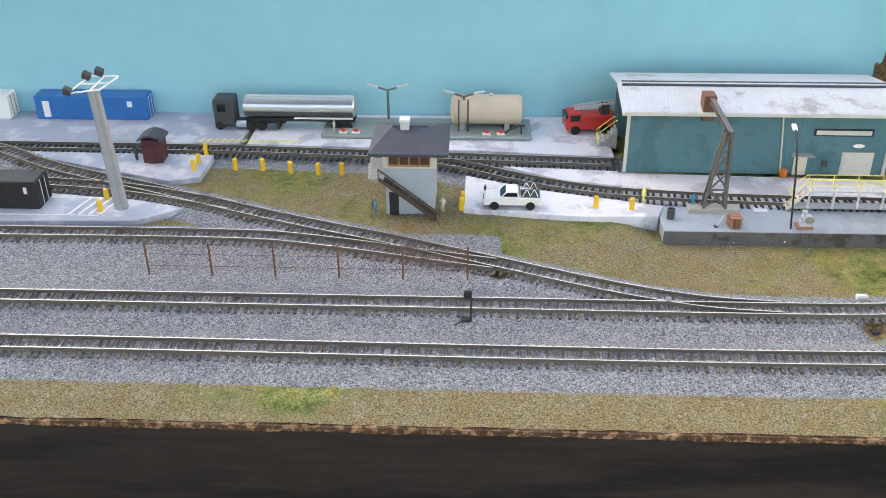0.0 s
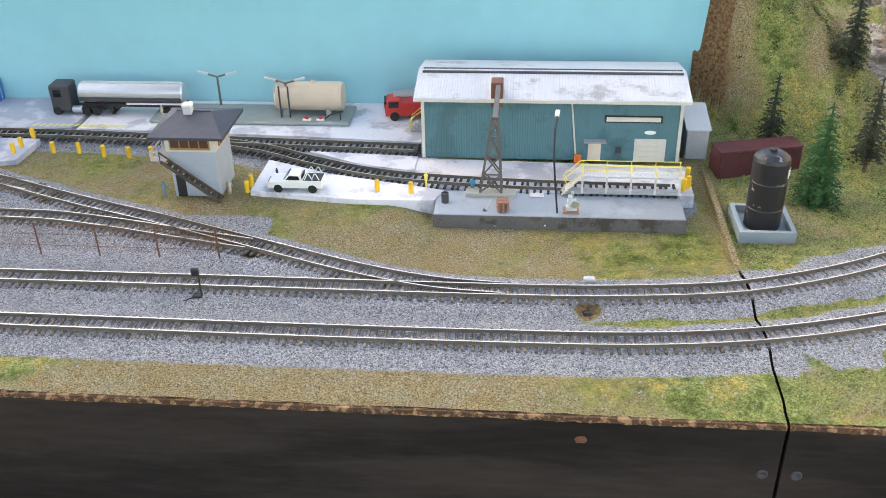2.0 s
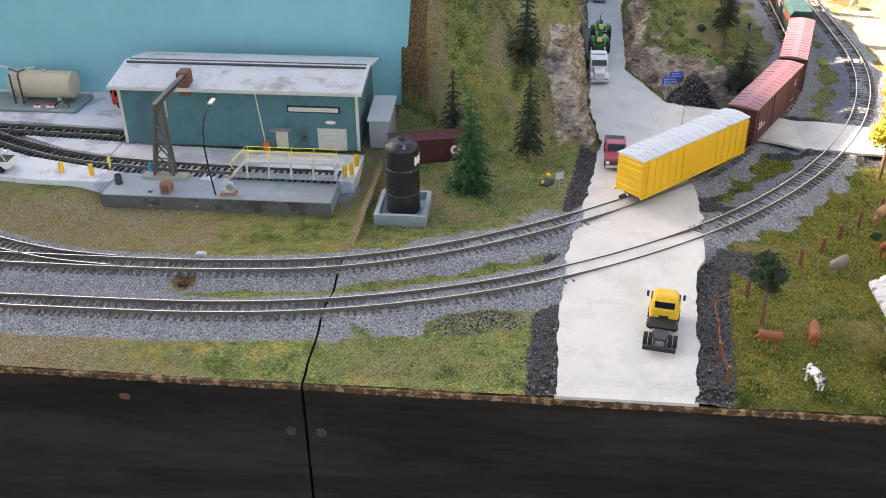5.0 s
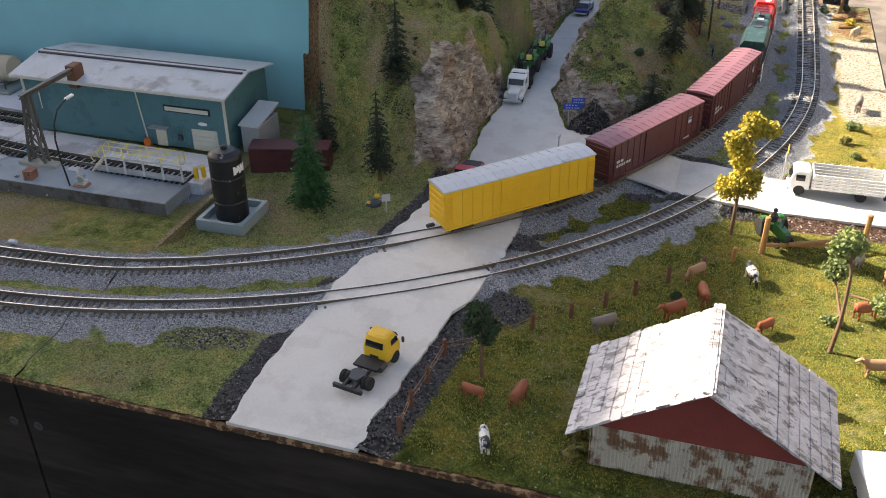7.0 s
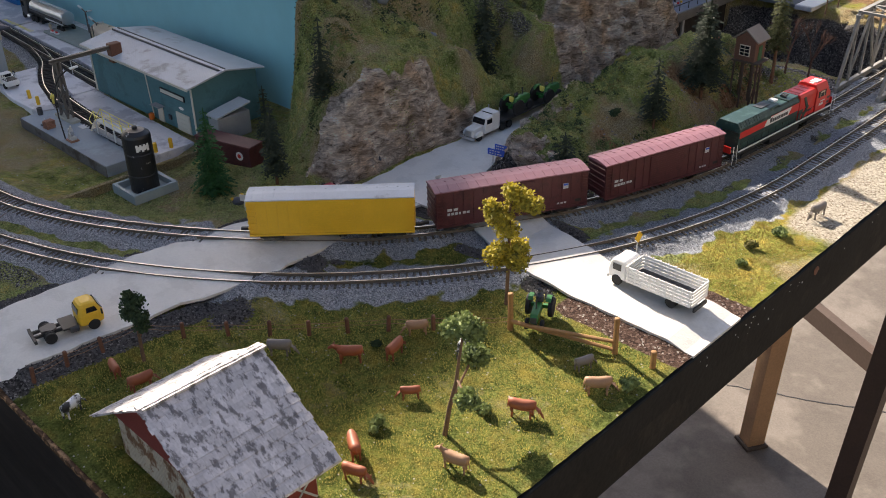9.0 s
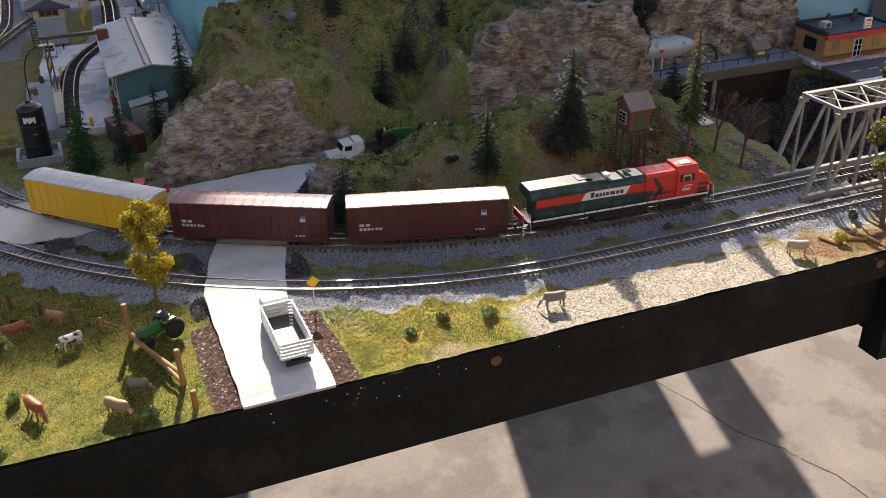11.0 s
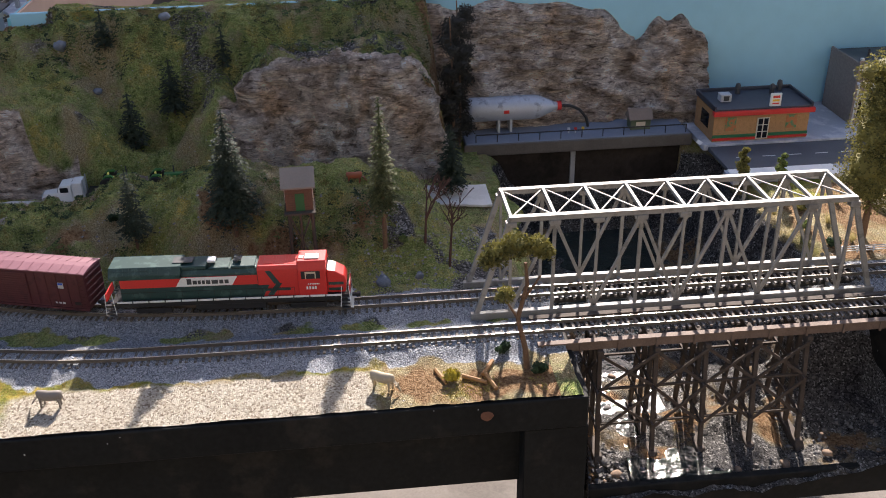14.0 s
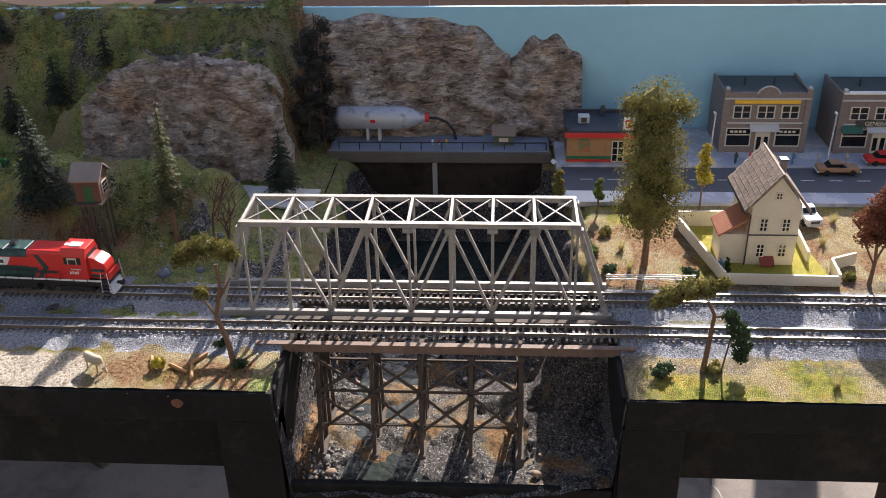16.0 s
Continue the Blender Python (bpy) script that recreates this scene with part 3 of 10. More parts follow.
LINE_G = smooth_path([(-0.95, 0.91), (-0.7, 0.905), (-0.461, 0.898), (-0.358, 0.883), (-0.248, 0.848)], 0.002)
LINE_E = smooth_path([(-0.95, 1.003), (-0.564, 1.0), (-0.296, 0.996), (-0.13, 0.987), (0.10, 0.975), (0.152, 0.972)], 0.002)
LINE_F = smooth_path([(-0.13, 0.988), (-0.033, 0.965), (0.029, 0.936), (0.089, 0.912), (0.147, 0.898), (0.262, 0.887), (0.426, 0.882)], 0.002)


def near(X, Y, line):
    """The distance of plan points from a track's middle."""
    out = np.full(X.shape, 9.0)
    for x, y, _ in line[::8]:
        out = np.minimum(out, (X - x) ** 2 + (Y - y) ** 2)
    return np.sqrt(out)


def grid_lines(*spans):
    """Grid lines over spans of (start, end, step), the ends shared."""
    return np.unique(np.round(np.concatenate([np.linspace(a, b, int(round((b - a) / st)) + 1) for a, b, st in spans]), 6))


def ledges(U, Z):
    """Broken beds of rock: each bed stands out and breaks off, at uneven heights."""
    s1 = Z / 0.0135 + 1.1 * fbm(U, Z, 12, 3, 75)
    s2 = Z / 0.0062 + 1.3 * fbm(U, Z, 18, 3, 76)
    saw = lambda v: np.clip((v - np.floor(v)) * 1.35, 0, 1) - 0.5
    return (saw(s1) + 0.45 * saw(s2)) * (0.55 + 0.6 * fbm(U, Z * 0.6, 15, 2, 77))


def sheet(name, xs, ys, height, masks, label):
    """A sheet of scenery over a rectangle of the plan, with its relief and its zones."""
    nx, ny = len(xs), len(ys)
    X, Y = np.meshgrid(xs, ys, indexing="ij")
    Z = height(X, Y)
    zones = masks(X, Y, Z)
    gx, gy = np.gradient(Z, xs, ys)
    k = np.sqrt(1 + gx ** 2 + gy ** 2)
    # ledges and hollows of the rock, pushed out along the slope
    bed_ = fbm(Y * 0.5 + X * 0.3 + 0.12 * fbm(X, Y, 20, 2, 71), Z * 2.3 + 0.25 * Y, 30, 4, 72) * 0.6 + fbm(Y + 0.4 * X, Z + X * 0.3, 48, 4, 73) * 0.5
    bed_ = bed_ + 0.35 * fbm(Y * 0.6 + X * 0.4, Z * 2.6, 85, 3, 74)
    tier = ledges(Y + 0.5 * X, Z + 0.10 * Y)
    push = np.clip(zones["rock"], 0, 1) * (0.0075 * bed_ + 0.0042 * tier)
    co = np.stack([X - gx / k * push, Y - gy / k * push, Z + push / k], -1).reshape(-1, 3)
    idx = np.arange(nx * ny).reshape(nx, ny)
    quads = np.stack([idx[:-1, :-1], idx[1:, :-1], idx[1:, 1:], idx[:-1, 1:]], -1).reshape(-1, 4)
    me = bpy.data.meshes.new(name)
    me.from_pydata(co.tolist(), [], quads.tolist())
    for key, val in zones.items():
        a = me.attributes.new(key, "FLOAT", "POINT")
        a.data.foreach_set("value", np.ascontiguousarray(np.clip(val, 0, 1).reshape(-1), dtype=np.float32))
    me.polygons.foreach_set("use_smooth", [True] * len(me.polygons))
    me.materials.append(M_GROUND)
    ob = new(name, me)
    return tagged(ob, label, "ground", kind="structure"), (X, Y, Z)

# ---- land ----
JOINT_X, JOINT_Y0 = 0.466, 1.765
FRONT_Y, SIDE_X, BACK_Y, BACK_X = 0.540, 1.193, 1.112, 0.497


def hollow(X, Y):
    """The low ground round the dock, between the main line, the shed and the hill."""
    d = near(X, Y, LINE_B)
    return 0.0112 * sm(0.042, 0.085, d) * (Y > 0.70) * sm(0.125, 0.185, X) * (1 - sm(0.605, 0.66, X)) * (1 - sm(0.90, 0.955, Y))


def bed(d):
    return 0.0069 * (1 - sm(0.012, 0.036, d))


def height_1(X, Y):
    d = np.minimum.reduce([near(X, Y, l) for l in (LINE_A, LINE_B, LINE_C, LINE_D)])
    z = bed(d) + 0.0006 * fbm(X, Y, 60, 4, 1) - 0.001
    z -= 0.004 * sm(0.556, 0.541, Y) + hollow(X, Y)
    for hx, hy, hr in ((0.327, 0.659, 0.010), (0.02, 0.735, 0.010), (-0.23, 0.835, 0.010)):
        z -= (0.0065 + 0.003 * fbm(X, Y, 160, 3, 44)) * np.exp(-((X - hx) ** 2 + (Y - hy) ** 2) / (hr * 0.9) ** 2)
    return z


def verge_strip(X, Y):
    """The strip of turf midway between the two main lines."""
    a, b = near(X, Y, LINE_A), near(X, Y, LINE_B)
    return (1 - sm(0.006, 0.017, np.abs(a - b) + 0.010 * fbm(X, Y, 34, 4, 35) + 0.004)) * (np.maximum(a, b) < 0.07)


def pits(X, Y, r):
    """Three pits with brown debris round the point machines."""
    p = 0 * X
    for hx, hy in ((0.327, 0.659), (0.02, 0.735), (-0.23, 0.835)):
        p = np.maximum(p, np.exp(-((X - hx) / (1.3 * r)) ** 2 - ((Y - hy) / r) ** 2))
    return p


def masks_1(X, Y, Z):
    dab = np.minimum(near(X, Y, LINE_A), near(X, Y, LINE_B))
    dcd = np.minimum.reduce([near(X, Y, LINE_C), near(X, Y, LINE_D), near(X, Y, LINE_G)])
    de = np.minimum(near(X, Y, LINE_E), near(X, Y, LINE_F))
    bal = np.maximum.reduce([1 - sm(0.026, 0.046, dab), 1 - sm(0.02, 0.045, dcd), 1 - sm(0.022, 0.05, de)])
    bal = np.maximum(bal, sm(0.63, 0.64, Y) * (1 - sm(0.70, 0.72, Y)) * (1 - sm(0.30, 0.36, X)))
    # the strip between the yard tracks
    bal = np.maximum(bal, (1 - sm(0.01, 0.03, X)) * sm(0.69, 0.70, Y) * (1 - sm(0.80, 0.83, Y)))
    mid = verge_strip(X, Y) * sm(0.31, 0.37, X)
    bal = bal * (1 - 0.9 * mid) * (1 - pits(X, Y, 0.011))
    grass = 0.52 + 0.5 * mid + 0.3 * fbm(X, Y, 14, 3, 5) - 0.32 * (1 - sm(0.60, 0.62, Y)) * (1 - sm(0.28, 0.36, X)) - 0.08
    green = np.exp(-((X + 0.13) / 0.06) ** 2 - ((Y - 0.565) / 0.02) ** 2) + sm(0.36, 0.43, X) * (1 - sm(0.585, 0.60, Y)) + np.exp(-((X - 0.39) / 0.07) ** 2 - ((Y - 0.652) / 0.012) ** 2)
    return {"ballast": bal, "grass": grass + 0.6 * green, "dry": 0.45 - 0.4 * green + 0 * X, "dark": 0.8 * pits(X, Y, 0.0055), "mulch": 0 * X, "clay": 0.85 * pits(X, Y, 0.011), "rock": 0 * X,
            "sand": 0 * X}


def road_left(Y):
    return np.interp(Y, [0.53, 0.68, 0.74, 0.80, 1.0, 1.1, 1.2, 1.57, 1.75], [0.666, 0.672, 0.680, 0.692, 0.722, 0.712, 0.714, 0.722, 0.745])


def road_right(Y):
    return np.interp(Y, [0.53, 0.69, 0.76, 0.83, 0.98, 1.13, 1.25, 1.57, 1.75], [0.768, 0.786, 0.803, 0.808, 0.806, 0.806, 0.760, 0.775, 0.80])


def side_lo(X):
    return np.interp(X, [0.79, 0.87, 0.95, 1.01, 1.19], [1.02, 1.028, 0.998, 0.985, 0.986])


def side_hi(X):
    return np.interp(X, [0.79, 0.82, 0.91, 0.98, 1.05, 1.19], [1.13, 1.125, 1.092, 1.070, 1.057, 1.064])


def side_road(X, Y):
    """1 on the branch that crosses both tracks to the table's right edge."""
    lo, hi = side_lo(X), side_hi(X)
    return sm(0.775, 0.785, X) * sm(lo - 0.003, lo + 0.003, Y) * (1 - sm(hi - 0.003, hi + 0.003, Y))


def on_road(X, Y):
    r = sm(-0.003, 0.003, X - road_left(Y)) * (1 - sm(-0.003, 0.003, X - road_right(Y)))
    return np.maximum(r, side_road(X, Y))


def hills(X, Y):
    xl, xr = road_left(Y), road_right(Y)
    n1, n2 = fbm(X, Y, 16, 5, 11), fbm(X, Y, 45, 4, 12)
    # hill beside the yard, cut steeply by the road
    wob = 0.008 * fbm(X, Y, 22, 3, 13)
    face = 1 - sm(-0.044, -0.002, X - xl + wob)
    top = 0.120 + 0.058 * sm(0.67, 0.51, X)
    foot = np.interp(X, [0.475, 0.50, 0.545, 0.60, 0.635, 0.72], [1.10, 1.072, 1.008, 0.955, 0.928, 0.922])
    run = np.interp(X, [0.48, 0.51, 0.55, 0.62], [0.025, 0.035, 0.10, 0.155])
    h1 = top * sm(0.0, 1.0, (Y + 0.35 * wob - foot) / run) * face
    val = np.exp(-((Y - 1.325) / 0.065) ** 2) * sm(0.515, 0.60, X)
    h1 = h1 * (1 - 0.72 * val)
    # great rock block over the road, with the turf of the hill behind it
    u = ((Y - 1.567 + wob) / 0.146) ** 4
    dome = 0.163 * np.clip(1 - u, 0, 1) ** 0.42 * face * sm(0.50, 0.53, X)
    h1 = np.where(Y > 1.34, h1 * (1 - sm(1.40, 1.52, Y)), h1)
    h1 = np.maximum(h1, dome)
    back = 0.197 * (1 - 0.95 * sm(0.520, 0.675, X)) * sm(1.12, 1.2, Y) * (1 - sm(1.70, 1.728, Y + 0.5 * wob))
    h1 = np.maximum(h1, back * face)
    # ridge between road and railway
    db = near(X, Y, LINE_B)
    crest = np.interp(Y + 0.4 * wob - 0.25 * (X - 0.80), [1.108, 1.125, 1.145, 1.20, 1.27, 1.33, 1.39, 1.45, 1.53, 1.63, 1.655, 1.68, 1.705, 1.74], [0.0, 0.045, 0.060, 0.052, 0.049, 0.060, 0.084, 0.087, 0.073, 0.069, 0.056, 0.024, 0.008, 0.0])
    h2 = crest * sm(-0.002, 0.035, X - xr + wob) * (1 - sm(0.835, 0.985, X + wob)) * sm(0.03, 0.09, db)
    h = np.maximum(h1, h2)
    k = sm(0.004, 0.03, h)
    h = h + k * (0.010 * n1 + 0.0055 * n2)
    # the land reaches the top of the board behind it
    rim = (0.198 + 0.004 * n1) * (1 - sm(0.503, 0.522, X)) * sm(1.13, 1.18, Y) * (1 - sm(1.688, 1.712, Y))
    return np.maximum(h, rim), h1, h2


def gorge(X, Y):
    w = 0.012 * fbm(X, Y, 20, 4, 21)
    f = sm(0.97, 1.02, X)
    lo = sm(1.775, 1.835, Y + w) * (1 - f) + sm(1.788, 1.800, Y + 0.3 * w) * f
    g2 = sm(1.04, 1.10, X)
    hi = sm(2.035, 2.128, Y + w * (1 - sm(2.10, 2.12, Y))) * (1 - g2) + (0.12 * sm(2.02, 2.10, Y) + 0.88 * sm(2.122, 2.132, Y)) * g2
    return lo * (1 - hi) * sm(0.60, 0.64, X)


def heaps(X, Y):
    """Low heaps of cinders beside the crossings."""
    h = 0 * X
    for cx, cy, rx, ry in ((0.820, 0.848, 0.020, 0.017), (0.842, 0.838, 0.012, 0.012), (0.838, 0.735, 0.022, 0.026), (0.925, 0.982, 0.026, 0.011), (0.962, 0.987, 0.018, 0.009), (0.975, 1.092, 0.030, 0.009)):
        h = np.maximum(h, np.exp(-((X - cx) / rx) ** 2 - ((Y - cy) / ry) ** 2))
    return h


def height_2(X, Y):
    d = np.minimum(near(X, Y, LINE_A), near(X, Y, LINE_B))
    h, _, _ = hills(X, Y)
    road = on_road(X, Y)
    z = np.maximum(bed(d) + 0.0007 * (1 - sm(0.006, 0.009, d)), h) + 0.0009 * fbm(X, Y, 70, 4, 2) - 0.0006
    z = z - hollow(X, Y) + 0.0034 * np.exp(-((X - road_left(Y)) / 0.012) ** 2) * (Y < 1.0) + 0.0034 * np.exp(-((X - road_right(Y)) / 0.014) ** 2) * (Y < 1.0)
    z = z + 0.004 * np.exp(-(np.minimum(np.abs(Y - side_lo(X)), np.abs(Y - side_hi(X))) / 0.011) ** 2) * sm(0.80, 0.83, X) * (1 - sm(1.17, 1.19, X)) * sm(0.012, 0.03, d)
    z = z + 0.0045 * heaps(X, Y) * (1 + 0.5 * fbm(X, Y, 90, 3, 24)) * sm(0.018, 0.028, d)
    return z * (1 - road) + road * -0.002 - 0.004 * sm(0.556, 0.541, Y)


def masks_2(X, Y, Z):
    d = np.minimum(near(X, Y, LINE_A), near(X, Y, LINE_B))
    h, h1, h2 = hills(X, Y)
    gx, gy = np.gradient(Z, X[:, 0], Y[0])
    slope = np.hypot(gx, gy)
    el, er = np.abs(X - road_left(Y)), np.abs(X - road_right(Y))
    dark = (1 - sm(0.014, 0.036, el)) * (X < road_left(Y)) * sm(0.99, 0.96, Y)
    dark = np.maximum(dark, (1 - sm(0.016, 0.046, er)) * (X > road_right(Y)) * sm(0.99, 0.97, Y) * (1 - side_road(X, Y)))
    sr = np.minimum(np.abs(Y - side_lo(X)), np.abs(Y - side_hi(X)))
    dark = np.maximum(dark, (1 - sm(0.012, 0.03, sr)) * sm(0.79, 0.80, X) * (1 - sm(1.02, 1.06, X)))
    dark = np.maximum(dark, heaps(X, Y))
    bal = 1 - sm(0.022, 0.046, d + 0.012 * fbm(X, Y, 40, 3, 27))
    bal = bal * (1 - sm(0.3, 0.6, heaps(X, Y)))
    mid = verge_strip(X, Y) * (1 - sm(0.65, 0.67, X))
    bal = bal * (1 - 0.9 * mid)
    ash = np.exp(-((X - 0.600) / 0.050) ** 2 - ((Y - 0.622 - 0.25 * (X - 0.60)) / 0.017) ** 2) * (1.0 + 0.5 * fbm(X, Y, 40, 3, 48)) * sm(0.018, 0.03, d)
    bal = bal * (1 - sm(0.25, 0.55, ash))
    lit = sm(1.115, 1.15, X) * sm(1.22, 1.30, Y)
    mulch = (1 - sm(0.020, 0.036, sr)) * sm(1.04, 1.07, X)
    cut = np.maximum(sm(1.688, 1.702, Y + 0.01 * fbm(X, Y, 30, 3, 33)) * (h1 > 0.015) * (X < 0.69), (1 - sm(0.492, 0.512, X + 0.008 * fbm(X, Y, 40, 3, 34))) * (h1 > 0.02) * (Y < 1.18))
    bare = sm(0.01, 0.05, h1) * (1 - sm(1.10, 1.14, Y)) * (0.02 + 0.5 * sm(0.56, 0.51, X) + 0.5 * np.clip(fbm(X * 1.0, Y * 0.35, 26, 3, 19), -0.6, 1))
    grass = 0.68 + 0.46 * fbm(X, Y, 16, 4, 6) + 0.35 * sm(0.76, 0.80, X) * (Y < 1.0) - bare + 0.22 * (1 - sm(0.66, 0.69, X)) * (1 - sm(0.62, 0.66, Y)) - 0.08 * sm(0.02, 0.06, h1) - 0.5 * sm(0.012, 0.03, h2) * sm(0.845, 0.89, X) * (0.42 + 0.75 * sm(-0.3, 0.3, fbm(X, Y, 18, 3, 16))) - 0.5 * np.clip(fbm(X, Y, 30, 3, 17), 0, 1) * sm(0.02, 0.06, h1) 
    grass = grass - 0.7 * sm(1.09, 1.12, X) * sm(1.56, 1.64, Y)
    grass = grass * (1 - cut)
    worn = 0.85 * sm(0.010, 0.026, h2) * sm(0.855, 0.885, X) * (1 - sm(0.945, 0.97, X)) * sm(-0.30, 0.25, fbm(X, Y, 18, 3, 16)) * sm(1.22, 1.28, Y)
    rubble = sm(1.60, 1.64, Y) * (1 - sm(1.745, 1.76, Y)) * sm(0.84, 0.88, X) * (1 - sm(1.0, 1.02, X)) * sm(-0.25, 0.2, fbm(X, Y, 24, 3, 47))
    grass = grass - 0.6 * worn - 0.5 * rubble
    xl = road_left(Y)
    edge = np.interp(Y, [0.955, 0.99, 1.03, 1.06, 1.12, 1.15, 1.235], [0.675, 0.661, 0.648, 0.658, 0.671, 0.677, 0.692])
    face_rock = sm(-0.005, 0.006, X - edge + 0.014 * fbm(X, Y, 25, 3, 18)) * (X < xl + 0.01) * sm(0.962, 0.982, Y + 0.012 * fbm(X, Y, 30, 3, 28)) * (Y < 1.235) * sm(0.003, 0.01, h1)
    dome_rock = sm(1.40, 1.43, Y) * sm(0.625, 0.65, X + 0.02 * fbm(X, Y, 14, 3, 20)) * (h1 > 0.01) * (X < xl + 0.01)
    end_rock = (h2 > 0.006) * (1 - sm(1.175, 1.235, Y + 0.4 * (X - 0.83))) * sm(0.5, 0.9, slope) + (h2 > 0.006) * sm(0.9, 1.3, slope) * (X < 0.83) * (Y < 1.5)
    rock = np.clip(face_rock + dome_rock + end_rock, 0, 1)
    dry = 0.25 + 0.2 * fbm(X, Y, 10, 3, 8) + 0.75 * sm(1.085, 1.11, X) * sm(1.0, 1.02, Y)
    return {"ballast": bal, "grass": grass, "dry": dry, "dark": dark * (1 - bal), "mulch": mulch * (1 - bal), "lush": sm(0.76, 0.80, X) * (Y < 1.0), "rock": rock * (1 - cut), "clay": np.maximum(np.maximum(cut, worn), sm(1.11, 1.135, X) * sm(1.58, 1.62, Y) * (0.55 + 0.6 * fbm(X, Y, 30, 3, 45)) * (1 - bal)), "shale": 0.75 * sm(0.05, 0.45, fbm(X, Y, 13, 4, 36)) * sm(0.06, 0.11, h1) * (1 - np.clip(rock, 0, 1)) * sm(1.1, 1.2, Y) + 0.8 * np.exp(-((Y - 1.655) / 0.022) ** 2 - ((X - 0.60 - 0.4 * (1.655 - Y)) / 0.05) ** 2) * (h1 > 0.05) + 0.7 * sm(0.1, 0.5, fbm(X, Y, 26, 3, 38)) * (1 - sm(0.004, 0.02, h2)) * sm(0.86, 0.9, X) * (X < 1.06) * (Y > 1.15) + 0.9 * rubble + ash, "sand": 0.9 * lit * (1 - sm(1.58, 1.62, Y)) * (1 - bal)}


def height_3(X, Y):
    d = np.minimum(near(X, Y, LINE_A), near(X, Y, LINE_B))
    g = gorge(X, Y)
    z = bed(d) + 0.0009 * fbm(X, Y, 70, 4, 3) - 0.0006
    town = 1 - sm(0.76, 0.78, X)
    return z * (1 - town) - 0.003 * town - g * (0.13 + 0.006 * fbm(X, Y, 30, 4, 4)) - 0.12 * sm(0.62, 0.60, X) * (Y < 2.07)


def masks_3(X, Y, Z):
    d = np.minimum(near(X, Y, LINE_A), near(X, Y, LINE_B))
    g = gorge(X, Y)
    bal = (1 - sm(0.024, 0.044, d)) * (1 - sm(0.3, 0.5, g))
    verge = sm(1.075, 1.09, X) * (1 - sm(1.135, 1.15, X)) * (Y > 2.1)
    lots = sm(0.78, 0.80, X) * (1 - sm(0.985, 1.0, X)) * sm(2.10, 2.13, Y)
    bank = sm(0.5, 0.9, g) * (0.32 + 0.6 * fbm(X, Y, 26, 3, 41))
    # Dark gravel, deepened on the gorge banks and floor for their shade.
    bank_shade = sm(0.04, 0.16, g) * (1 - sm(0.96, 1.0, g)) * np.maximum(0.85 * sm(1.825, 1.80, Y), 0.45 + 0.5 * fbm(X, Y, 30, 3, 42))
    return {"ballast": bal * (1 - 0.35 * (Y > 2.1) * sm(-0.1, 0.4, fbm(X, Y, 26, 4, 43))), "grass": 0.5 + 0.5 * fbm(X, Y, 16, 4, 7) - 0.6 * g - 0.35 * verge - 0.25 * lots, "dry": 0.75 - 0.6 * (Y < 1.9), "dark": np.maximum(0.5 * sm(0.9, 1.0, g) * sm(0.0, 0.5, fbm(X, Y, 24, 3, 9)), bank_shade),
            "rock": 0 * X, "shale": sm(0.06, 0.22, g) * (1 - bank) + 0.5 * (Y > 2.1) * (d < 0.06) * sm(-0.2, 0.3, fbm(X, Y, 26, 4, 43)), "clay": np.maximum(bank, lots * (0.42 + 0.55 * fbm(X, Y, 34, 4, 44))), "sand": 0.2 * lots}


sheet("ground", grid_lines((-0.95, JOINT_X - 0.001, 0.0045)), grid_lines((FRONT_Y - 0.0065, FRONT_Y + 0.0065, 0.00325), (FRONT_Y + 0.0065, BACK_Y, 0.0045)), height_1, masks_1, "grey ballast, dry turf and soil of a model yard")
_, LAND2 = sheet("ground", grid_lines((JOINT_X + 0.001, 0.645, 0.0028), (0.645, 0.765, 0.0011), (0.765, 0.80, 0.002), (0.80, SIDE_X + 0.003, 0.003)), grid_lines((FRONT_Y - 0.0065, 0.94, 0.003), (0.94, JOINT_Y0 - 0.0001, 0.0021)), height_2, masks_2, "model hills of turf and rock with gravel trackbed")
sheet("ground", grid_lines((BACK_X, SIDE_X + 0.003, 0.0035)), grid_lines((JOINT_Y0 + 0.0001, 2.16, 0.0025), (2.16, 3.1, 0.005)), height_3, masks_3, "model river gorge and dry grass beside town lots")


solid("ground_seam", mbox(JOINT_X - 0.003, JOINT_X + 0.003, 0.735, BACK_Y, -0.012, -0.0008), M_GROUND, "soil that fills the joint between the tables", "ground", kind="structure")
solid("wall_joint_backing", mbox(JOINT_X - 0.02, JOINT_X + 0.02, FRONT_Y + 0.001, FRONT_Y + 0.006, -0.26, -0.02), P_RUST, "rust-stained batten behind the joint of the tables", "board", kind="structure")


def land_at(x, y):
    """The grid lines of the corner module nearest to places of the plan."""
    out = []
    for lines, v in ((LAND2[0][:, 0], x), (LAND2[1][0], y)):
        k = np.clip(np.searchsorted(lines, v), 1, len(lines) - 1)
        out.append(np.where(v - lines[k - 1] < lines[k] - v, k - 1, k))
    return out


def land_z(x, y):
    """The height of the corner module's land at a place of the plan."""
    i, j = land_at(np.array([x]), np.array([y]))
    return float(LAND2[2][i[0], j[0]])


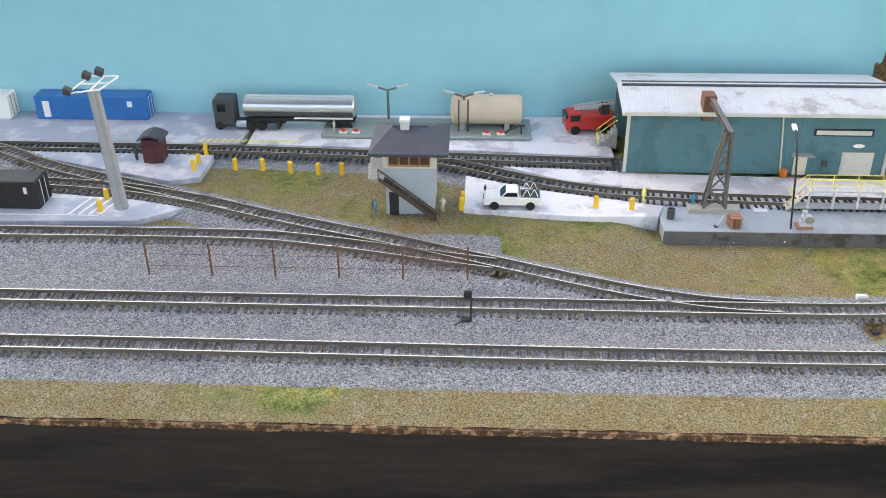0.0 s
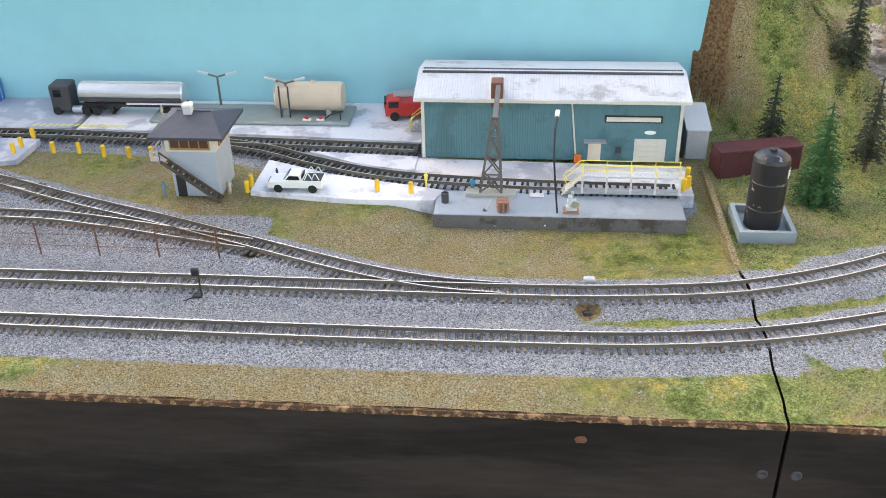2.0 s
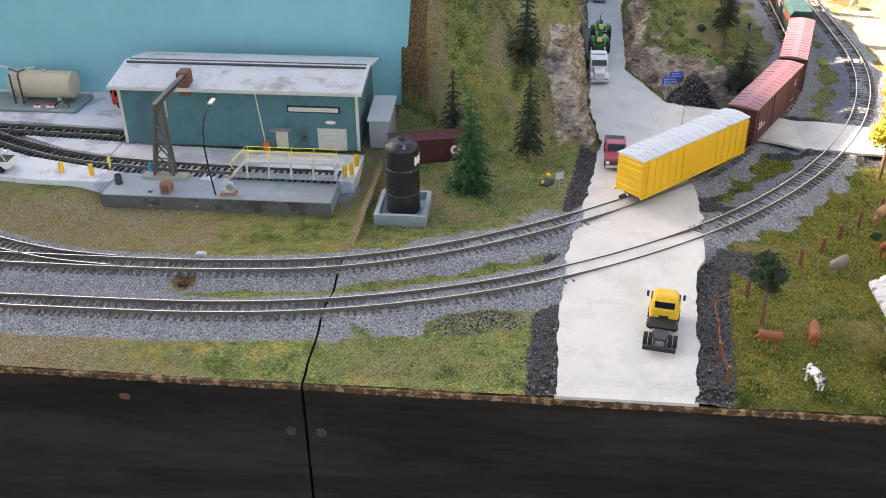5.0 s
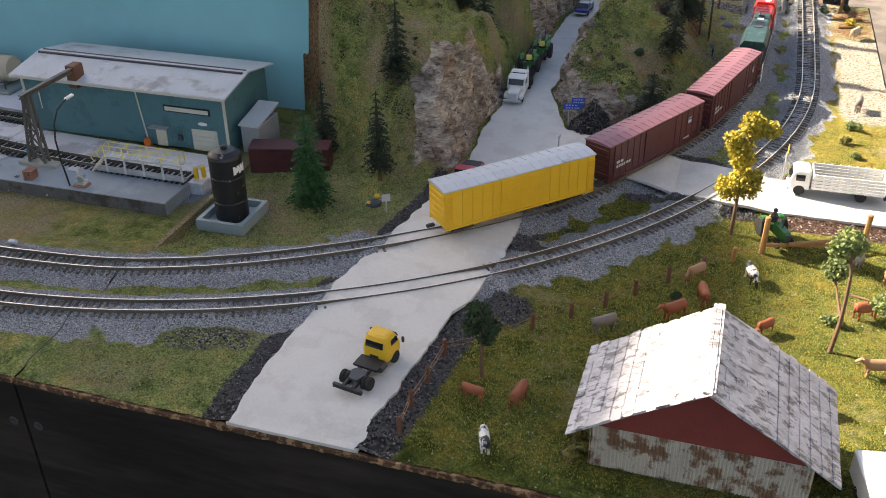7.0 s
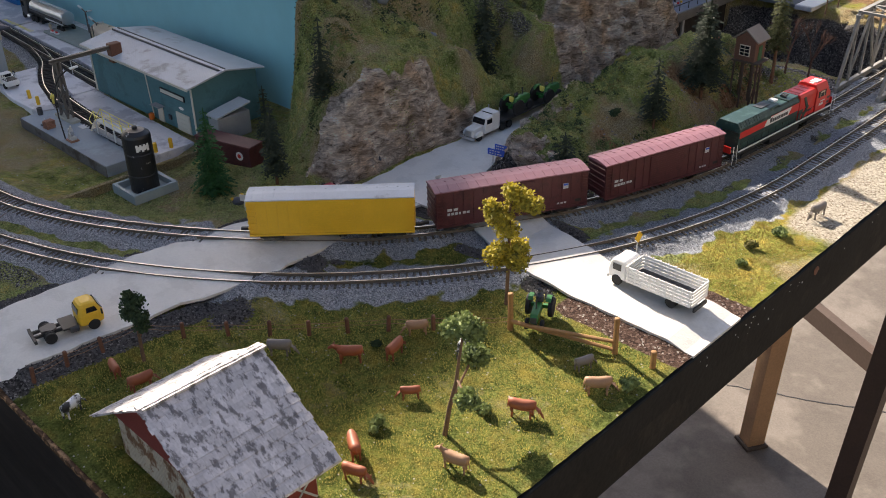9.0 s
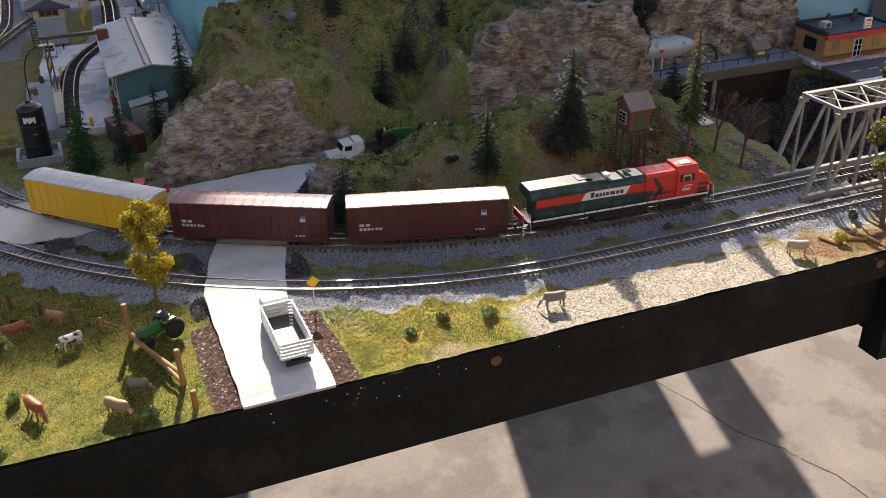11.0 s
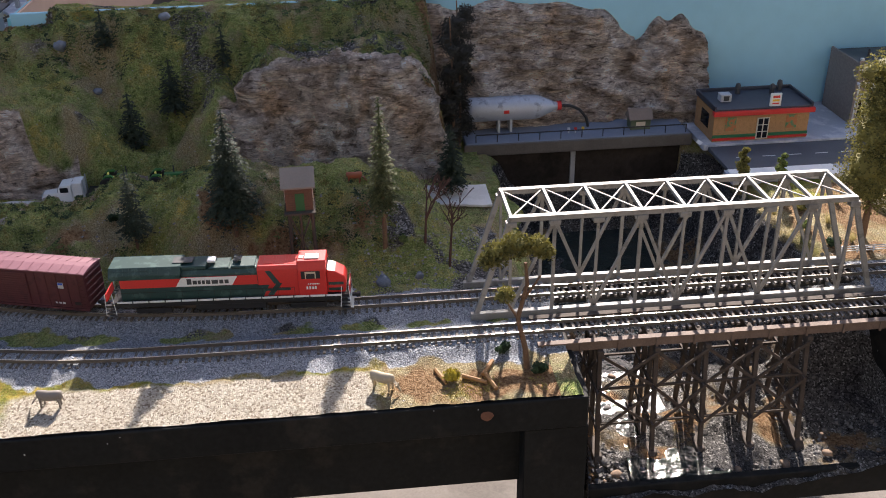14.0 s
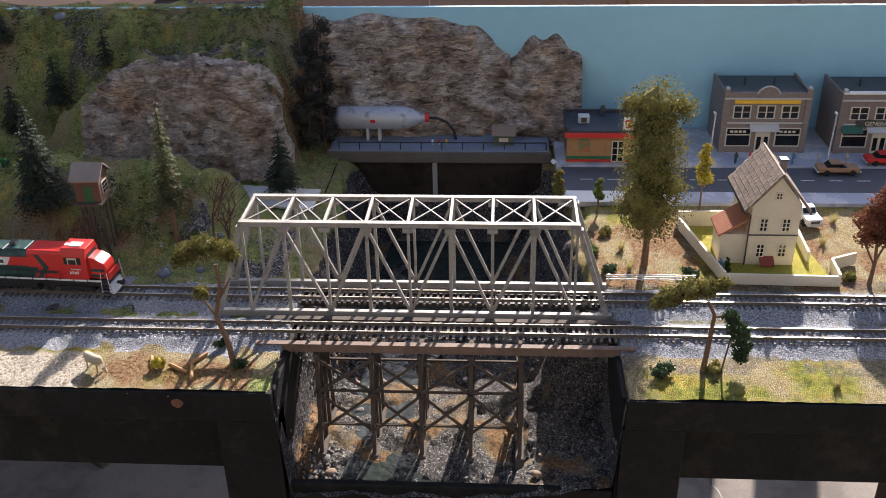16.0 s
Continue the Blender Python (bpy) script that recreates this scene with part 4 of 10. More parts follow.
# roads as slabs a little above the land
def strip(name, rows, z, t, material, label):
    """A flat slab between two edge lines: rows of left and right plan points."""
    bm = BM()
    zs = [z(r) if callable(z) else z for r in rows]
    top = [[bm.verts.new((*p, k)) for p in r] for r, k in zip(rows, zs)]
    low = [[bm.verts.new((*p, k - t)) for p in r] for r, k in zip(rows, zs)]
    for i in range(len(rows) - 1):
        bm.faces.new((top[i][0], top[i][1], top[i + 1][1], top[i + 1][0]))
        bm.faces.new((low[i][0], low[i + 1][0], low[i + 1][1], low[i][1]))
        for s in (0, 1):
            bm.faces.new((top[i][s], top[i + 1][s], low[i + 1][s], low[i][s]))
    bm.faces.new((top[0][0], low[0][0], low[0][1], top[0][1]))
    bm.faces.new((top[-1][0], top[-1][1], low[-1][1], low[-1][0]))
    bmesh.ops.recalc_face_normals(bm, faces=bm.faces[:])
    return solid(name, bm, material, label, "road", kind="structure")


def road_z(r):
    """Roads rise to the rails where they cross them and sink to the table's edges."""
    mx_, my_ = (r[0][0] + r[1][0]) / 2, (r[0][1] + r[1][1]) / 2
    d = min(float(near(np.array([mx_]), np.array([my_]), LINE_A)[0]), float(near(np.array([mx_]), np.array([my_]), LINE_B)[0]))
    z = 0.0052 + 0.0038 * (1 - float(sm(0.018, 0.055, np.array(d))))
    e = min(my_ - FRONT_Y, SIDE_X - mx_)
    return z - 0.0056 * (1 - float(sm(0.0, 0.028, np.array(e))))


_w = lambda k: 0.0030 * noise.noise(Vector((k * 0.41, 3.1, 0.5))) + 0.0022 * noise.noise(Vector((k * 1.37, 8.1, 0.5)))
strip("road", [((float(road_left(y)) + _w(i) - 0.003, y), (float(road_right(y)) + _w(i + 90) + 0.003, y)) for i, y in enumerate(np.linspace(FRONT_Y - 0.0075, 1.76, 190))],
      lambda r: road_z(r) - 0.0022 * float(sm(0.012, 0.0, np.array(r[0][1] - FRONT_Y))), 0.003, M_ROAD, "off-white chalky road that crosses the tracks and climbs between hills")
strip("road", [((x, float(side_lo(x)) + 0.4 * _w(i) - 0.003), (x, float(side_hi(x)) + 0.4 * _w(i + 50) + 0.003)) for i, x in enumerate(np.linspace(0.785, SIDE_X + 0.004, 45))],
      lambda r: road_z(r) + 0.0006, 0.003, M_ROAD, "off-white chalky side road over both tracks")


# ---- benchwork, backdrops, floor ----
FLOOR_Z = -1.66
solid("wall_fascia_front", join(mbox(-0.95, JOINT_X - 0.0012, FRONT_Y - 0.009, FRONT_Y, -0.26, -0.008, 0.0005), mbox(JOINT_X + 0.0012, SIDE_X + 0.006, FRONT_Y - 0.009, FRONT_Y, -0.26, -0.008, 0.0005)),
      M_FASCIA, "black painted wooden fascia board with scuffs", "fascia", kind="structure")
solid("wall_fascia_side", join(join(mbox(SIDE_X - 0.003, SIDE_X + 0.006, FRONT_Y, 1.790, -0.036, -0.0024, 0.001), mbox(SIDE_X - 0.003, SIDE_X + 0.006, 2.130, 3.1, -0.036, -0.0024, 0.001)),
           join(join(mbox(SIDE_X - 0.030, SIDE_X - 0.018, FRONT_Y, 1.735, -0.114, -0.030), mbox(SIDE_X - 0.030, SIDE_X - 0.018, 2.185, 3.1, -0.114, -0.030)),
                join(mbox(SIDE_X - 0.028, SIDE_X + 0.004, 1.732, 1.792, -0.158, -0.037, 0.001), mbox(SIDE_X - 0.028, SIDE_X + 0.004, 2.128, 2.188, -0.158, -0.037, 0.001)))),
      M_FASCIA_SHADED, "black painted wooden fascia board", "fascia", kind="structure")
def ragged_edge(xa, xb, seed):
    """A splintered strip of bare wood along the board's upper edge."""
    rng, bm, n = random.Random(seed), BM(), int((xb - xa) / 0.004)
    rows = []
    for i in range(n + 1):
        x = xa + (xb - xa) * i / n
        w = noise.noise(Vector((x * 22, seed, 0))) * 0.5 + noise.noise(Vector((x * 95, seed, 4))) * 0.5
        f, t, d = FRONT_Y - 0.0098 - 0.0006 * rng.random(), -0.0052 + 0.0016 * w, -0.0085 - 0.0024 * max(0, w + 0.25) - 0.0008 * rng.random()
        rows.append([bm.verts.new(v) for v in ((x, f + 0.0048, t - 0.0006), (x, f + 0.0004, t), (x, f, d), (x, f + 0.0048, d))])
    for a, b in zip(rows, rows[1:]):
        for k in range(4):
            bm.faces.new((a[k], b[k], b[(k + 1) % 4], a[(k + 1) % 4]))
    bm.faces.new(rows[0]), bm.faces.new(rows[-1][::-1])
    bmesh.ops.recalc_face_normals(bm, faces=bm.faces[:])
    return bm


for xa_, xb_, sd_ in ((-0.95, JOINT_X - 0.0012, 3), (JOINT_X + 0.0012, SIDE_X + 0.004, 8)):
    solid("trim", ragged_edge(xa_, xb_, sd_), M_EDGE, "chipped bare wooden table edge", "trim", kind="structure")
solid("wall_backdrop_yard", mbox(-0.95, 0.481, BACK_Y, BACK_Y + 0.008, -0.02, 0.186, 0.001), M_SKY1, "pale turquoise painted backdrop board", "backdrop", kind="structure")
solid("wall_backdrop_back", mbox(-0.95, 0.481, BACK_Y + 0.0085, BACK_Y + 0.0125, -0.02, 0.190, 0.001), M_WALL, "bare brown back of the backdrop board", "backdrop", kind="structure")
solid("wall_backdrop_town", mbox(BACK_X - 0.008, BACK_X, BACK_Y + 0.01, 3.1, -0.14, 0.196, 0.001), M_SKY2, "sky-blue painted backdrop board", "backdrop", kind="structure")
solid("floor", mbox(-9, 12, -9, 14, FLOOR_Z - 0.1, FLOOR_Z), M_CONCRETE, "worn brown-grey concrete floor", "floor", kind="structure")
crack = BM()
for ca in (((0.016, 2.929), (0.13, 2.99), (0.31, 3.008), (0.46, 3.075), (0.62, 3.15), (0.74, 3.22), (1.1, 3.40)), ((-0.80, 2.77), (-0.69, 2.746), (-0.55, 2.72), (-0.38, 2.783), (-0.185, 2.818), (-0.04, 2.915), (0.016, 2.929))):
    line_ = []
    for p_, q_ in zip(ca, ca[1:]):
        line_ += [(p_[0] + (q_[0] - p_[0]) * k / 5 + 0.006 * noise.noise(Vector((p_[0] * 40 + k * 3.3, 1, 0))), p_[1] + (q_[1] - p_[1]) * k / 5 + 0.012 * noise.noise(Vector((p_[0] * 40 + k * 2.7, 5, 0)))) for k in range(5)]
    for u_, v_ in zip(line_, line_[1:]):
        bar(crack, (*u_, FLOOR_Z + 0.0004), (*v_, FLOOR_Z + 0.0004), 0.0045 + 0.004 * abs(noise.noise(Vector((u_[0] * 30, 2, 0)))), 0.0012)
solid("trim", crack, P_BLACK, "dark crack in the concrete floor", "crack", kind="structure")


# fixings and knots on the fascia
for bx, bz, bm_, lab in ((0.4535, -0.053, P_DARK, "dark countersunk bolt head"), (0.4785, -0.053, P_DARK, "dark countersunk bolt head"), (0.318, -0.027, P_RUST, "brown knot where the paint has chipped")):
    bt = solid("bolt" if bm_ is P_DARK else "paint_chip", lathe(BM(), [(0.0009, -0.0004), (0.0016, 0.0002), (0.0036, 0.0007), (0.0044, 0.0003), (0.0044, 0.0)], 16, pose(0, 0, 0, 90, 0, 0)) if bm_ is P_DARK else blob(BM(), (0, 0, 0), 0.0046, 3, (1, 0.12, 0.7), 0.4, 2), bm_, lab, "fixing", group="fascia fixings", m=pose(bx, FRONT_Y - 0.0092, bz))
for by, bz in ((1.224, -0.016), (1.697, -0.015)):
    solid("paint_chip", blob(BM(), (0, 0, 0), 0.0062, 5, (0.12, 1, 0.8), 0.4, 2), P_RUST, "rusty brown plug in the fascia", "fixing", group="fascia fixings", m=pose(SIDE_X + 0.0062, by, bz))
chips = BM()
_r = random.Random(12)
for _ in range(26):
    y_ = _r.uniform(1.0, 1.2) if _r.random() < 0.6 else _r.uniform(0.6, 1.75)
    z_, w_ = -_r.uniform(0.004, 0.028), _r.uniform(0.0004, 0.0016)
    box(chips, SIDE_X + 0.006, SIDE_X + 0.0063, y_, y_ + w_, z_ - w_, z_)
solid("paint_flecks", chips, P_LIGHTGREY, "white paint flecks on the black fascia", "paint", kind="stuff")


# ---- the room: a low wall behind; added to shape light: a roof whose edge bounds the sunlight, a wall behind the camera ----
solid("wall_west", mbox(-4.65, -4.5, -9.0, 9.0, FLOOR_Z, 0.5), M_WALL, "plain brown wooden wall behind the tables", "wall", kind="structure")
# Unseen slab; its edge is cut so the shade ends across the pasture.
solid("ceiling", prism(BM(), [(-7.5, -9.0), (-2.432, -9.0), (-2.432, 1.75), (-2.484, 1.87), (-2.436, 1.99), (-2.428, 2.12), (-2.408, 2.32), (-2.402, 2.63), (-7.5, 2.63)], "z", 2.20, 2.25), M_DARKWALL, "unseen roof slab added to bound the sunlight", "roof", kind="structure")
# Second unseen slab, added to hold sky light off the yard.
solid("ceiling", mbox(-1.35, 0.10, -3.0, 1.15, 2.20, 2.25), M_DARKWALL, "unseen roof slab added to dim the yard", "roof", kind="structure")
for cx_, cy_ in ((-2.43, 2.60), (-7.3, 2.45)):
    solid("trim", mbox(cx_ - 0.03, cx_ + 0.03, cy_ - 0.03, cy_ + 0.03, FLOOR_Z, 2.20), M_LEG, "wooden post added under the unseen roof slab", "post", kind="structure")
# Wall added behind the camera: blocks low sky, bounces sun onto the hills.
solid("wall_east", mbox(5.0, 5.15, -3.0, 9.0, FLOOR_Z, 4.2), M_GREYWALL, "grey-brown wall added behind the viewer to shape the light", "wall", kind="structure")
# Boards added only to cut the sun patches on the floor.
for wy0_, wy1_ in ((-3.0, 1.66), (2.62, 3.22), (3.36, 3.56)):
    solid("wall_shade", mbox(-2.56, -2.50, wy0_, wy1_, FLOOR_Z, -0.10), M_WALL, "low brown boards added to shade the floor", "wall", kind="structure")
solid("wall_shade", mbox(-2.56, -2.50, 1.665, 2.615, FLOOR_Z, -0.47), M_WALL, "lower stretch of the brown boards added to shade the floor", "wall", kind="structure")
solid("wall_shade", mbox(-2.56, -2.50, 2.615, 3.53, -0.097, 0.78), M_WALL, "upper brown boards added to shade the floor", "wall", kind="structure")
# Unseen low walls added to keep side skylight off the floor.
solid("wall_shade", mbox(2.9, 2.96, -2.5, 6.0, FLOOR_Z, -0.12), M_DARKWALL, "dark low wall added behind the viewer to darken the floor", "wall", kind="structure")
solid("wall_shade", mbox(-3.0, 2.9, -1.2, -1.14, FLOOR_Z, -0.12), M_DARKWALL, "dark low wall added behind the viewer to darken the floor", "wall", kind="structure")

# ---- railway tracks ----
def rail_mesh(line, off, z0, z1, w):
    bm = BM()
    prev = None
    for x, y, a in line[::4]:
        nx, ny = -math.sin(a), math.cos(a)
        c = [(x + nx * (off + s), y + ny * (off + s), z) for s, z in ((-w, z0), (-w * 0.45, z0 + 0.0008), (-w * 0.5, z1 - 0.0006), (-w * 0.62, z1), (w * 0.62, z1), (w * 0.5, z1 - 0.0006), (w * 0.45, z0 + 0.0008), (w, z0))]
        ring = [bm.verts.new(p) for p in c]
        if prev:
            for i in range(len(c) - 1):
                bm.faces.new((prev[i], prev[i + 1], ring[i + 1], ring[i])).material_index = 0 if i == 3 else 1
        prev = ring
    bmesh.ops.recalc_face_normals(bm, faces=bm.faces[:])
    return bm


_tie_box = {}


def tie_data(material, w=0.0026, l=0.031, h=0.0025):
    key = (material.name, w, l)
    if key not in _tie_box:
        _tie_box[key] = to_mesh("tie", mbox(-w / 2, w / 2, -l / 2, l / 2, -h, 0, 0.0003), material)
    return _tie_box[key]


def track(name, line, label, tie_material, rail_material, z=0.0072, pitch=0.0072, x_near=(-9, 9), skip=()):
    ob = thing(name, 0, 0, 0, 0, label, "track", "railway tracks", "structure")
    for off in (-0.0083, 0.0083):
        part("rail", rail_mesh(line, off, z, z + 0.0034, 0.00095), rail_material, ob).data.materials.append(M_RAIL_SIDE)
    data = tie_data(tie_material)
    rng = random.Random(len(line))
    step = int(round(pitch / 0.002))
    k, rest = 0, BM()
    s = 0.0
    for x, y, a in line[::1][2:]:
        s += 0.002
        if s < pitch:
            continue
        s -= pitch
        if any(x0 < x < x1 and y0 < y < y1 for x0, x1, y0, y1 in skip):
            continue
        m = Matrix.Translation((x, y, z + rng.uniform(-0.0003, 0.0001))) @ Matrix.Rotation(a + rng.uniform(-0.03, 0.03), 4, "Z")
        if k < 300 and x > -0.62 and y < 2.5:
            o = new("tie", data)
            o.parent, o.matrix_basis = ob, m
            k += 1
        else:
            box(rest, -0.0013, 0.0013, -0.0155, 0.0155, -0.0025, 0, 0, m)
    if len(rest.verts):
        tagged(part("ties", rest, tie_material, ob), kind="stuff")
    else:
        rest.free()
    return ob


ROAD_SKIP = ((0.69, 0.80, 0.6, 1.0), (0.86, 1.06, 1.0, 1.09))
track("railway_track", LINE_A, "weathered model railway track on grey ballast", M_TIE, M_RAIL, skip=ROAD_SKIP)
track("railway_track", LINE_B, "weathered model railway track that curves past the road", M_TIE, M_RAIL, skip=ROAD_SKIP)
track("railway_track", LINE_C, "weathered yard track that joins the main line", M_TIE, M_RAIL)
track("railway_track", LINE_D, "weathered yard track beside a wire fence", M_TIE, M_RAIL)
track("railway_track", LINE_G, "weathered siding between the paved pads", M_TIE, M_RAIL)
track("railway_track", LINE_E, "black-tied yard track that runs into the shed", M_TIE_BLACK, M_RAIL, z=0.005)
track("railway_track", LINE_F, "black-tied siding along the loading dock", M_TIE_BLACK, M_RAIL, z=0.005)


# ---- small shared makers ----
def wheel(parent, x, y, z, r, w, hub=None):
    """A road wheel whose axle lies along y."""
    t = part("tyre", lathe(BM(), [(r * 0.55, -w / 2), (r * 0.93, -w / 2), (r, -w / 3), (r, w / 3), (r * 0.93, w / 2), (r * 0.55, w / 2)], 14, pose(x, y, z, 90, 0, 0)), P_TYRE, parent)
    part("rim", lathe(BM(), [(r * 0.15, -w * 0.42), (r * 0.56, -w * 0.44), (r * 0.56, w * 0.44), (r * 0.15, w * 0.42)], 10, pose(x, y, z, 90, 0, 0)), hub or P_STEEL, t)


def figure(name, x, y, z, turn, h, material, label):
    """A plain standing figurine."""
    bm = BM()
    for s in (-1, 1):
        rod(bm, (0, s * h * 0.05, 0), (0, s * h * 0.06, h * 0.47), h * 0.05, h * 0.065, 6)
        rod(bm, (0, s * h * 0.13, h * 0.80), (h * 0.06, s * h * 0.17, h * 0.48), h * 0.045, h * 0.035, 6)
    lathe(bm, [(h * 0.09, h * 0.44), (h * 0.11, h * 0.55), (h * 0.13, h * 0.76), (h * 0.05, h * 0.85)], 8)
    blob(bm, (0, 0, h * 0.92), h * 0.075, 1, rough=0.05)
    return solid(name, bm, material, label, "figurine", m=pose(x, y, z, 0, 0, turn), smooth=True)


def post_lamp(x, y, h, arm, label):
    ob = thing("yard_lamp", x, y, 0.004, 0, label, "street lamp", "twin yard lamps")
    part("pole", rod(BM(), (0, 0, 0), (0, 0, h), 0.0017, 0.0014), P_GREYSTEEL, ob)
    for s in (-1, 1):
        a = part("arm", rod(BM(), (0, 0, h), (s * arm * 0.55, 0, h + 0.004), 0.0012), P_GREYSTEEL, ob)
        part("lamp_head", mbox(-0.007, 0.007, -0.002, 0.002, -0.0012, 0.0012, 0.0005, pose(s * arm * 0.75, 0, h + 0.0055, 0, -s * 14, 0)), P_LIGHTGREY, a)
    return ob


def bars(parent, name, x0, x1, z, h, y, n, material, seed=1, axis="x"):
    """Writing too small to read: a row of plain bars on a wall in the plane y."""
    rng, bm = random.Random(seed), BM()
    w = (x1 - x0) / n
    for i in range(n):
        a = x0 + i * w
        box(bm, a, a + w * rng.uniform(0.5, 0.8), y - 0.0002, y + 0.0002, z, z + h * rng.uniform(0.8, 1.0))
    return part(name, bm, material, parent)


def corrugated(x0, x1, y0, y1, z0, z1, pitch, depth):
    """A wavy sheet as one mesh: waves along x on the side y0, straight from z0 to z1."""
    n = int((x1 - x0) / pitch)
    line = []
    for i in range(n):
        a = x0 + (x1 - x0) * i / n
        w = (x1 - x0) / n
        line += [(a, y0), (a + w * 0.3, y0), (a + w * 0.45, y0 - depth), (a + w * 0.85, y0 - depth)]
    line += [(x1, y0)]
    bm = BM()
    lo, hi = [bm.verts.new((x, y, z0)) for x, y in line], [bm.verts.new((x, y, z1)) for x, y in line]
    for i in range(len(line) - 1):
        bm.faces.new((lo[i], lo[i + 1], hi[i + 1], hi[i]))
    b = [bm.verts.new(p) for p in ((x0, y1, z0), (x1, y1, z0), (x1, y1, z1), (x0, y1, z1))]
    bm.faces.new((b[1], b[0], b[3], b[2]))
    bm.faces.new((lo[0], hi[0], b[3], b[0])), bm.faces.new((hi[-1], lo[-1], b[1], b[2]))
    bm.faces.new([*hi, b[2], b[3]]), bm.faces.new([*lo[::-1], b[0], b[1]])
    return bm


# ---- paved pads of the yard ----
def pad(pts, z, label, material=M_CEMENT):
    return solid("pavement", prism(BM(), pts, "z", -0.016, z, 0.0006), material, label, "pavement", kind="structure")


M_PALE = mat("pale_concrete", (0.70, 0.70, 0.73), 0.85, spread=0.08, scale=30, fine=300, color2=(0.46, 0.46, 0.50), amount2=0.38, scale2=20)
pad([(-0.95, 0.818), (-0.482, 0.816), (-0.345, 0.821), (-0.302, 0.850), (-0.356, 0.866), (-0.459, 0.880), (-0.95, 0.888)], 0.006, "blue-grey paved pad with white hatch lines")
pad([(-0.56, 0.986), (-0.306, 0.981), (-0.307, 0.923), (-0.338, 0.912), (-0.47, 0.958)], 0.006, "blue-grey paved wedge between two yard tracks")
pad([(-0.95, 0.935), (-0.60, 0.93), (-0.50, 0.916), (-0.95, 0.926)], 0.0055, "blue-grey paved strip")
pad([(-0.95, 1.02), (-0.285, 1.016), (-0.282, 1.111), (-0.95, 1.111)], 0.005, "blue-grey paved apron in front of the backdrop")
pad([(-0.276, 1.016), (0.0, 1.004), (0.15, 0.992), (0.15, 1.111), (-0.274, 1.111)], 0.005, "pale stained concrete apron", M_PALE)
pad([(0.02, 0.966), (0.15, 0.956), (0.15, 0.918), (0.089, 0.932)], 0.004, "pale concrete wedge between two tracks", M_PALE)
pad([(0.15, 0.955), (0.445, 0.945), (0.445, 0.876), (0.26, 0.876), (0.15, 0.885)], 0.0025, "pale concrete yard in front of the shed", M_PALE)
pad([(-0.017, 0.938), (0.06, 0.905), (0.187, 0.872), (0.178, 0.848), (0.10, 0.846), (-0.018, 0.860)], 0.005, "white snowy-looking concrete pad beside the track", M_PALE)
hatch = BM()
for k in range(4):
    prism(hatch, [(-0.418 + k * 0.0105, 0.832), (-0.415 + k * 0.0105, 0.832), (-0.405 + k * 0.0105, 0.868), (-0.408 + k * 0.0105, 0.868)], "z", 0.0062, 0.0066)
box(hatch, -0.95, -0.385, 0.8290, 0.8305, 0.0062, 0.0066), box(hatch, -0.45, -0.372, 0.868, 0.8695, 0.0062, 0.0066)
solid("trim", hatch, P_WHITE, "white painted hatch lines on the pavement", "road marking", kind="structure")
mark = BM()
for k in range(14):
    prism(mark, [(-0.335 + k * 0.0085, 1.02), (-0.3315 + k * 0.0085, 1.02), (-0.327 + k * 0.0085, 1.027), (-0.3305 + k * 0.0085, 1.027)], "z", 0.0053, 0.0056)
solid("trim", mark, P_BRIGHTYELLOW, "faded yellow stripes on the pavement", "road marking", kind="structure")

# ---- bollards ----
_b = thing("bollard", -0.318, 0.940, 0.005, 0, "short yellow bollard beside the yard tracks", "bollard", "yellow bollards")
part("post", lathe(BM(), [(0.0027, 0), (0.0027, 0.0125), (0.0022, 0.0135)], 10), P_YELLOW, _b)
for bx, by in ((-0.317, 0.957), (-0.316, 0.985), (-0.273, 0.946), (-0.242, 0.946), (-0.210, 0.940), (-0.179, 0.937), (-0.153, 0.938), (-0.387, 0.841), (-0.389, 0.866),
               (-0.020, 0.858), (-0.019, 0.872), (0.117, 0.866), (0.153, 0.863), (0.434, 0.884), (0.440, 0.890), (0.442, 0.912), (0.450, 0.975)):
    copy_thing(_b, pose(bx, by, 0.0045, 2, 1, 0))


# ---- containers ----
def container(x0, x1, y0, y1, z, h, material, label, mark_color=None, ribs=True):
    ob = thing("shipping_container", (x0 + x1) / 2, (y0 + y1) / 2, z, 0, label, "container", "shipping containers")
    a, b = (x1 - x0) / 2, (y1 - y0) / 2
    part("body", mbox(-a, a, -b, b, 0, h, 0.0006), material, ob)
    if ribs:
        body = BM()
        n = int(2 * a / 0.0035)
        for i in range(n):
            x = -a + 0.002 + i * (2 * a - 0.004) / n
            for s in (-1, 1):
                box(body, x, x + 0.0017, s * b - 0.0003, s * b + 0.0003, 0.002, h - 0.002)
        tagged(part("corrugation", body, material, ob), kind="stuff")
    part("roof_panel", mbox(-a + 0.001, a - 0.001, -b + 0.001, b - 0.001, h, h + 0.0005), material, ob)
    for s in (-1, 1):
        part("door", mbox(a, a + 0.0006, s * b / 2 - b * 0.45, s * b / 2 + b * 0.45, 0.001, h - 0.001), material, ob)
        part("lock_bar", rod(BM(), (a + 0.0011, s * b * 0.35, 0.001), (a + 0.0011, s * b * 0.35, h - 0.001), 0.0003, n=5), mark_color or P_LIGHTGREY, ob)
    if mark_color:
        part("marking", mbox(-a * 0.86, -a * 0.74, -b - 0.0009, -b - 0.0005, h * 0.12, h * 0.8), mark_color, ob, "white marking bar")
        part("marking", mbox(a * 0.66, a * 0.75, -b - 0.0009, -b - 0.0005, h * 0.58, h * 0.82), mark_color, ob, "white marking bar")
    return ob


